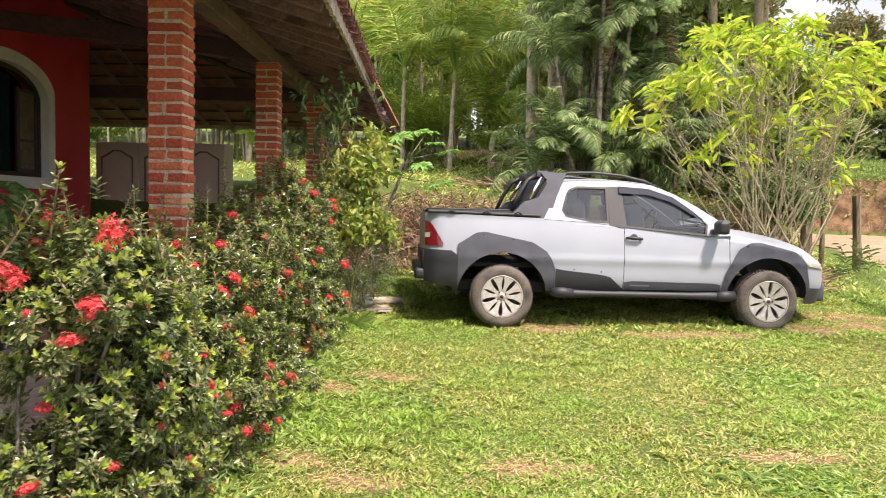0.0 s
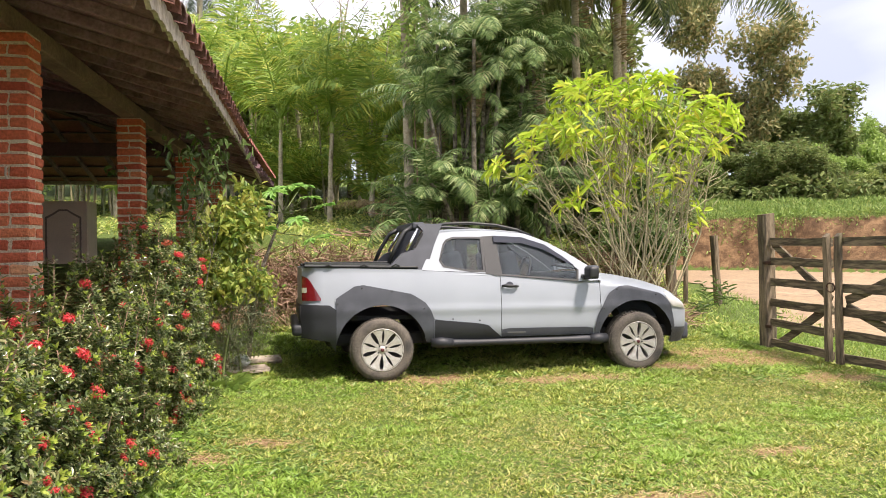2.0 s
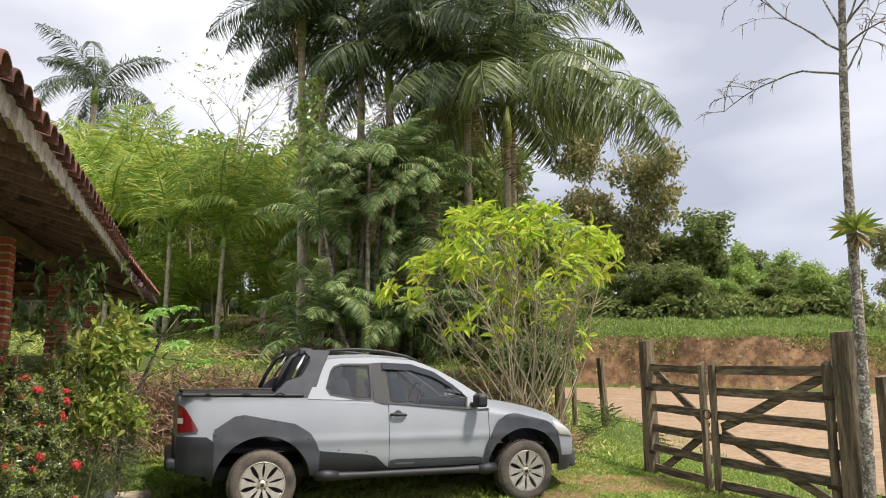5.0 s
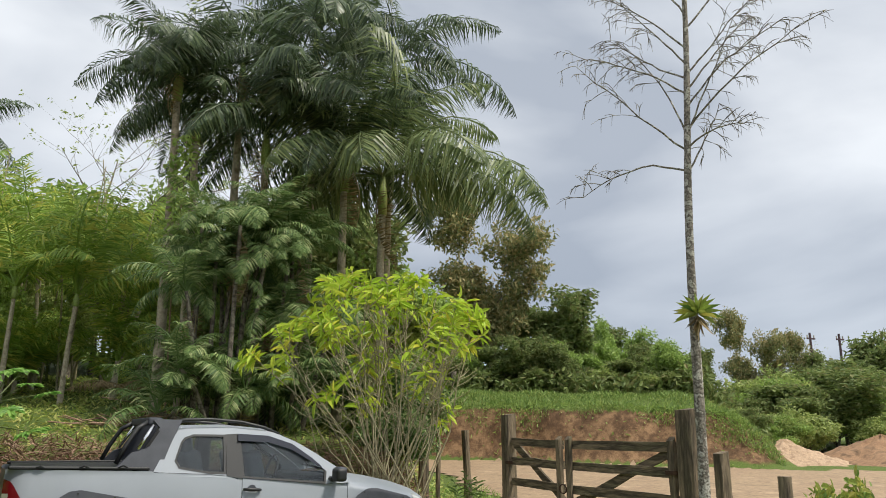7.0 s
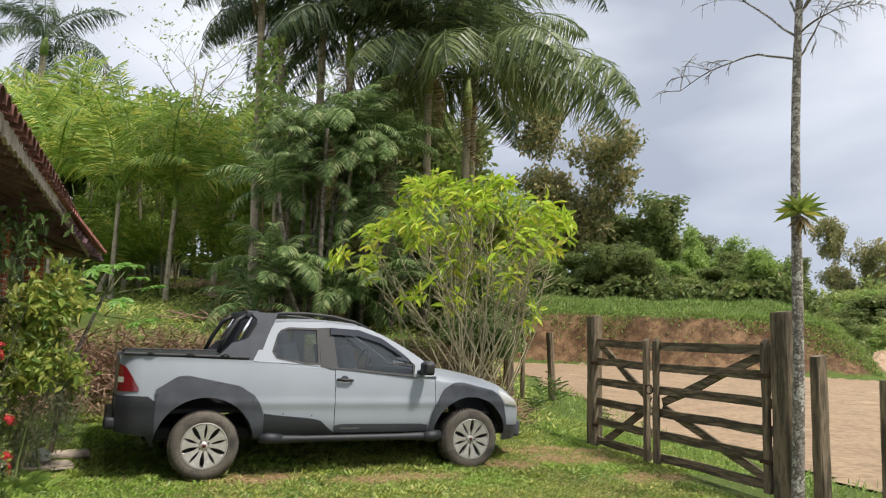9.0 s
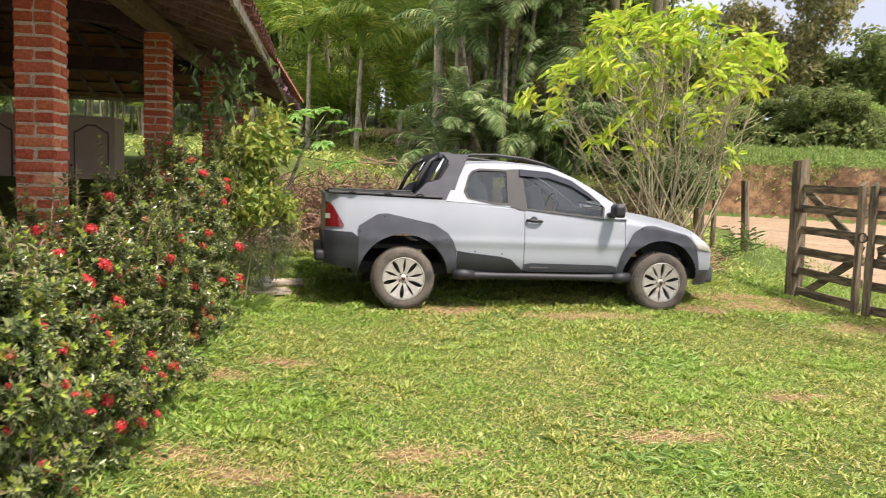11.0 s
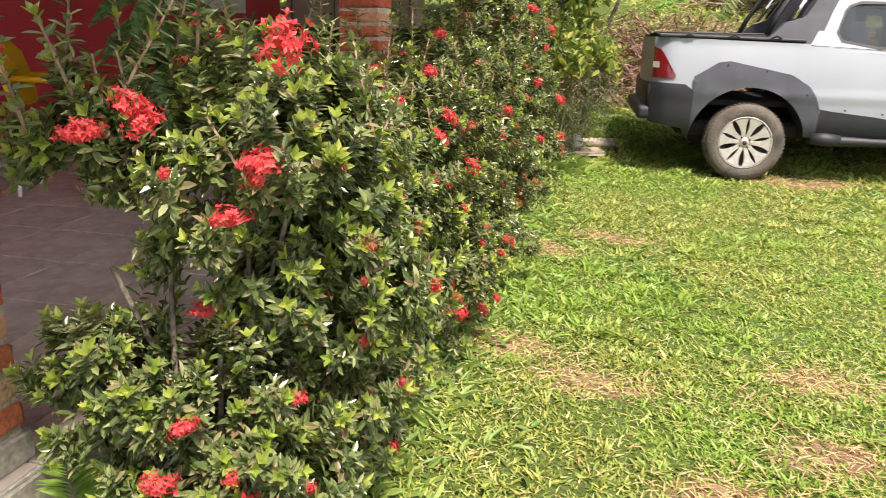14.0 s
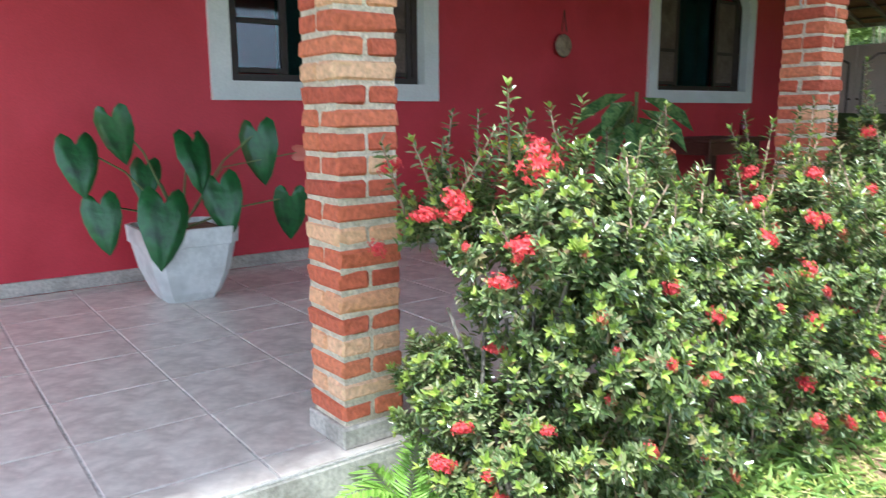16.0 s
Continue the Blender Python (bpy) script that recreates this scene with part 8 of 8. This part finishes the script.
    part("cap", lathe([(0.015, 0.22), (0.016, 0.245), (0.001, 0.246)], 12), M["chrome"], bot)
    # yellow chair
    yel = simple("yellow_plastic", hue("e8b414"), 0.4, 0, 0.2)
    chair = thing("chair", Matrix.Translation((-3.78, 5.2, FLOOR)) @ pose(0, 0, 0, 0, 0, 25), "yellow plastic chair with white metal legs", "chair")
    part("seat", box(0.42, 0.42, 0.03, (0, 0, 0.44), 0.012, seg=2), yel, chair, "yellow seat")
    part("backrest", plate([(-0.22, 0.50), (0.22, 0.50), (0.24, 0.62), (0.20, 0.80), (0.10, 0.86), (-0.10, 0.86), (-0.20, 0.80), (-0.24, 0.62)], lambda u, v, d: Vector((-0.20 + 0.6 * u * u - d - 0.15 * (v - 0.5), u, v)), 0.02), yel, chair, "curved yellow backrest")
    for s in (-1, 1):
        part("armrest", tube([(-0.2, s * 0.22, 0.66), (0.0, s * 0.26, 0.66), (0.18, s * 0.24, 0.62), (0.2, s * 0.22, 0.45)], 0.018, 8), yel, chair, smooth=True)
        for t in (-1, 1):
            part("leg", tube([(t * 0.17, s * 0.17, 0.44), (t * 0.21, s * 0.20, 0.0)], 0.012, 8), M["white_paint"], chair, "white metal leg")


M["pot_white"] = material("white_cement", [hue("c3c4c0"), hue("d5d6d2"), hue("aeb0ac")], 5, 0.7, 0.2, 40, fine=0.08)
M["straw"] = material("straw", [hue("7d6a58"), hue("a8957c")], 20, 0.8, 0.3, 60)
# darker copy of the cupboard wood, painting shade into the door mouldings
M["wardrobe_shade"] = material("greyed_wood_shadow", [hue("6f635a"), hue("7d7067")], 3, 0.6, 0.1, 60)


def build_yard_plants():
    r = np.random.default_rng(111)

    def fern(x, y, n, L, seed, arch=0.95, droop=1.5):
        rr = np.random.default_rng(seed)
        z = gz(x, y)
        t = thing("fern", Matrix.Translation((x, y, z)), "bright green fern at the foot of the hedge", "fern", "ferns")
        for k in range(n):
            args, rib = frond_arrays(rr, L * rr.uniform(0.8, 1.15), 40, droop, L * 0.20, L * 0.030, arch, 0.0, 0.1)
            v, f = leaf_arrays(*args, "kite", 0.1, 0.05)
            ob = part("frond", mesh_of("frond", v, f, M["fern"]), None, t)
            ob.matrix_basis = pose(0, 0, 0.03, 0, rr.uniform(-10, 15), 137.5 * k if n > 7 else -150 + 40 * k + rr.normal() * 10)

    fern(-1.55, 2.50, 8, 0.44, 5, 1.42, 2.3)
    fern(-1.40, 4.55, 7, 0.34, 6)
    fern(-1.20, 5.6, 6, 0.28, 7)
    # broad-leaved weeds and straps at the hedge foot
    n = 1900
    y = r.uniform(2.6, 8.4, n)
    x = -1.22 + r.normal(0, 0.12, n)
    a = r.uniform(0, 2 * math.pi, n)
    D = np.stack([np.cos(a), np.sin(a), r.uniform(0.3, 1.4, n)], -1)
    thing("hedge_weeds", None, "broad-leaved weeds along the foot of the hedge", "weeds", kind="stuff",
          data=leaf_mesh("hedge_weeds", M["green_leaf"], np.stack([x, y, ground_z(x, y)], -1), D, rand_dirs(n, r) + np.array([0, 0, 1.2]), r.uniform(0.05, 0.11, n), r.uniform(0.014, 0.026, n), "oval", 0.3))
    t = thing("strap_plant", Matrix.Translation((-1.15, 7.75, gz(-1.15, 7.75))), "clump of dark strap-shaped leaves beside the stones", "plant")
    n = 60
    a = r.uniform(0, 2 * math.pi, n)
    D = np.stack([np.cos(a), np.sin(a), r.uniform(0.5, 1.6, n)], -1)
    part("leaves", leaf_mesh("leaves", M["green_leaf"], r.normal(0, 0.1, (n, 3)) * [1, 1, 0], D, np.stack([np.zeros(n), np.zeros(n), np.ones(n)], -1), r.uniform(0.16, 0.30, n), 0.02, "oval", 0.5), None, t, kind="stuff")
    # small trees and shrubs at the end of the hedge
    dark = tree_meshes(601, 1.6, 0.6, M["dull_leaf"], 1, 0.13, 0.05, 0.014, 4, 0.5, "oval")
    dark_full = tree_meshes(605, 1.5, 0.6, M["dull_leaf"], 1, 0.085, 0.06, 0.014, 4, 0.72, "oval")
    plant_tree("small_tree", dark_full, (-1.42, 7.60), (0.75, 1.12), 30, "small thin tree with sparse dark leaves above the hedge", "tree")
    plant_tree("small_tree", dark, (-1.25, 8.1), (0.8, 1.12), 150, "small dark-leaved tree at the end of the hedge", "tree")
    pale = tree_meshes(602, 1.35, 0.85, M["yellow_leaf"], 6, 0.115, 0.12, 0.018, 5, 0.35, "oval", "stem")
    plant_tree("shrub", pale, (-1.12, 8.0), (0.85, 0.95), 40, "shrub with large yellowish green leaves", "shrub")
    plant_tree("shrub", pale, (-0.98, 8.35), (0.7, 0.72), 200, "smaller shrub with yellowish green leaves", "shrub")
    x, y = -1.12, 8.3
    fine = thing("fine_shrub", Matrix.Translation((x, y, gz(x, y))), "fine-leaved grey-green shrub with bare twigs", "shrub")
    n = 6500
    P = rand_dirs(n, r) * r.uniform(0.3, 1.0, n)[:, None] ** 0.6 * np.array([0.52, 0.36, 0.66]) + np.array([0, 0, 0.66])
    part("foliage", leaf_mesh("foliage", M["grey_leaf"], P, rand_dirs(n, r) + [0, 0, 0.6], rand_dirs(n, r), r.uniform(0.04, 0.09, n), 0.008, "kite", 0.1), None, fine, kind="stuff")
    for k in range(18):
        e = Vector(P[k * 7])
        part("twig", tube([(r.normal() * 0.03, r.normal() * 0.03, 0), e * 0.5 + Vector((0, 0, 0.1)), e], [0.005, 0.004, 0.002], 4, cap=False), M["twig"], fine)
    # papaya-like plant with lobed leaves
    pap = thing("papaya_plant", Matrix.Translation((-0.98, 9.0, gz(-0.98, 9.0))), "young papaya plant with big lobed bright green leaves", "plant")
    part("stem", tube([(0, 0, 0), (0.08, 0, 0.8), (0.32, 0, 1.45), (0.42, 0.0, 1.7)], [0.028, 0.024, 0.016, 0.012], 7), M["bark"], pap, smooth=True)
    lob = []
    for k, a in enumerate(np.radians([-140, -95, -52, 0, 52, 95, 140])):
        L = 0.24 - 0.02 * abs(k - 3)
        d = np.array([[math.cos(a), math.sin(a), 0.0]])
        lob.append(leaf_arrays(np.zeros((1, 3)), d, [(0, 0, 1)], L, L * 0.42, "oval", 0.25))
        for s in (-1, 1):
            b = a + s * 0.38
            lob.append(leaf_arrays(d * L * 0.45, [(math.cos(b), math.sin(b), 0)], [(0, 0, 1)], L * 0.45, L * 0.2, "oval", 0.25))
    v, f = merge(lob)
    lobed = mesh_of("leaf", v, f, M["bright_leaf"], False)
    for k, (dx, dy, dz) in enumerate([(0.68, -0.1, 1.80), (0.50, -0.15, 1.92), (0.30, -0.2, 1.86), (0.85, 0.05, 1.72), (0.15, 0.1, 1.70), (0.6, 0.2, 1.95), (0.55, -0.25, 1.55), (0.2, -0.25, 1.45), (0.75, -0.2, 1.35)]):
        ob = part("leaf", lobed, None, pap)
        ob.matrix_basis = Matrix.Translation((dx, dy, dz)) @ pose(0, 0, 0, r.uniform(0, 35), r.uniform(-10, 25), r.uniform(-90, 0)) @ Matrix.Scale(r.uniform(0.65, 0.95), 4)
        part("leaf_stalk", tube([(0.40, 0, 1.62 if dz > 1.6 else 1.4), (dx, dy, dz)], [0.007, 0.005], 5, cap=False), M["stem"], pap)
    # sapling by the fence
    sap = tree_meshes(603, 0.8, 0.8, M["yellow_leaf"], 7, 0.10, 0.07, 0.014, 5, 0.2, "oval", "stem")
    plant_tree("sapling", sap, (5.5, 4.45), (0.6, 1.05), 0, "leafy green sapling beside the fence post", "sapling")
    rw = np.random.default_rng(604)
    for x, y, tall in ((6.3, 12.2, 0.5), (6.75, 12.7, 0.55), (5.7, 11.6, 0.35)):
        weed = thing("weed_plant", Matrix.Translation((x, y, gz(x, y) - 0.01)), "upright weed with long pointed leaves beside the fence", "plant", "fence weeds")
        for k in range(3):
            foot, lean = rw.normal(0, 0.07, 2), rw.normal(0, 0.10, 2)
            h = tall * rw.uniform(0.65, 1.1)
            part("stalk", tube([(foot[0], foot[1], 0), (foot[0] + lean[0], foot[1] + lean[1], h)], [0.006, 0.003], 5, cap=False), M["stem"], weed)
            n = 11
            u = np.linspace(0.25, 1.0, n)
            az = np.arange(n) * 2.6 + rw.uniform(0, 6)
            P = np.stack([foot[0] + lean[0] * u, foot[1] + lean[1] * u, h * u], -1)
            D = np.stack([np.cos(az), np.sin(az), rw.uniform(0.4, 1.3, n)], -1)
            part("leaves", leaf_mesh("leaves", M["dull_leaf"], P, D, np.stack([np.zeros(n), np.zeros(n), np.ones(n)], -1) + 0.01, rw.uniform(0.10, 0.18, n), rw.uniform(0.022, 0.034, n), "oval", 0.45), None, weed, kind="stuff")
    # flat stones
    for k, (x, y, w, d, a) in enumerate([(-1.10, 8.50, 0.75, 0.34, 12), (-0.98, 8.98, 0.72, 0.30, 6), (-1.5, 2.18, 0.3, 0.2, 30)]):
        bm = box(w, d, 0.05, (0, 0, 0.0), 0.022, seg=2)
        for v in bm.verts:
            v.co += Vector((r.normal(), r.normal(), r.normal())) * 0.008
        thing("paving_stone", Matrix.Translation((x, y, gz(x, y) + 0.01)) @ pose(0, 0, 0, 0, 0, a), "flat pale paving stone set in the grass", "stone", "paving stones", data=bm_mesh("paving_stone", bm, M["stone"]))
    bm = bmesh.new()
    bmesh.ops.create_icosphere(bm, subdivisions=3, radius=0.09)
    for v in bm.verts:
        v.co *= 1 + 0.25 * noise.noise(v.co * 14)
        v.co.z *= 0.7
    thing("plastic_bag", Matrix.Translation((-1.0, 8.62, gz(-1.0, 8.62) + 0.10)), "crumpled pale plastic bag under the shrubs", "bag", data=bm_mesh("plastic_bag", bm, M["white_paint"], True))


M["dull_leaf"] = leaf_material("dull_leaf", [hue("52683c"), hue("647c48"), hue("7c9054"), hue("5a7040")], 0.4, 0.35)
M["bright_leaf"] = leaf_material("bright_leaf", [hue("679642"), hue("81ac53"), hue("97bb61")], 0.4, 0.4)
M["grey_leaf"] = leaf_material("grey_leaf", [hue("6f7a5a"), hue("868f6e"), hue("5b6648"), hue("8c8468")], 0.7, 0.2)

build_gate()
build_bare_tree()
build_far_things()
build_porch_things()
build_yard_plants()
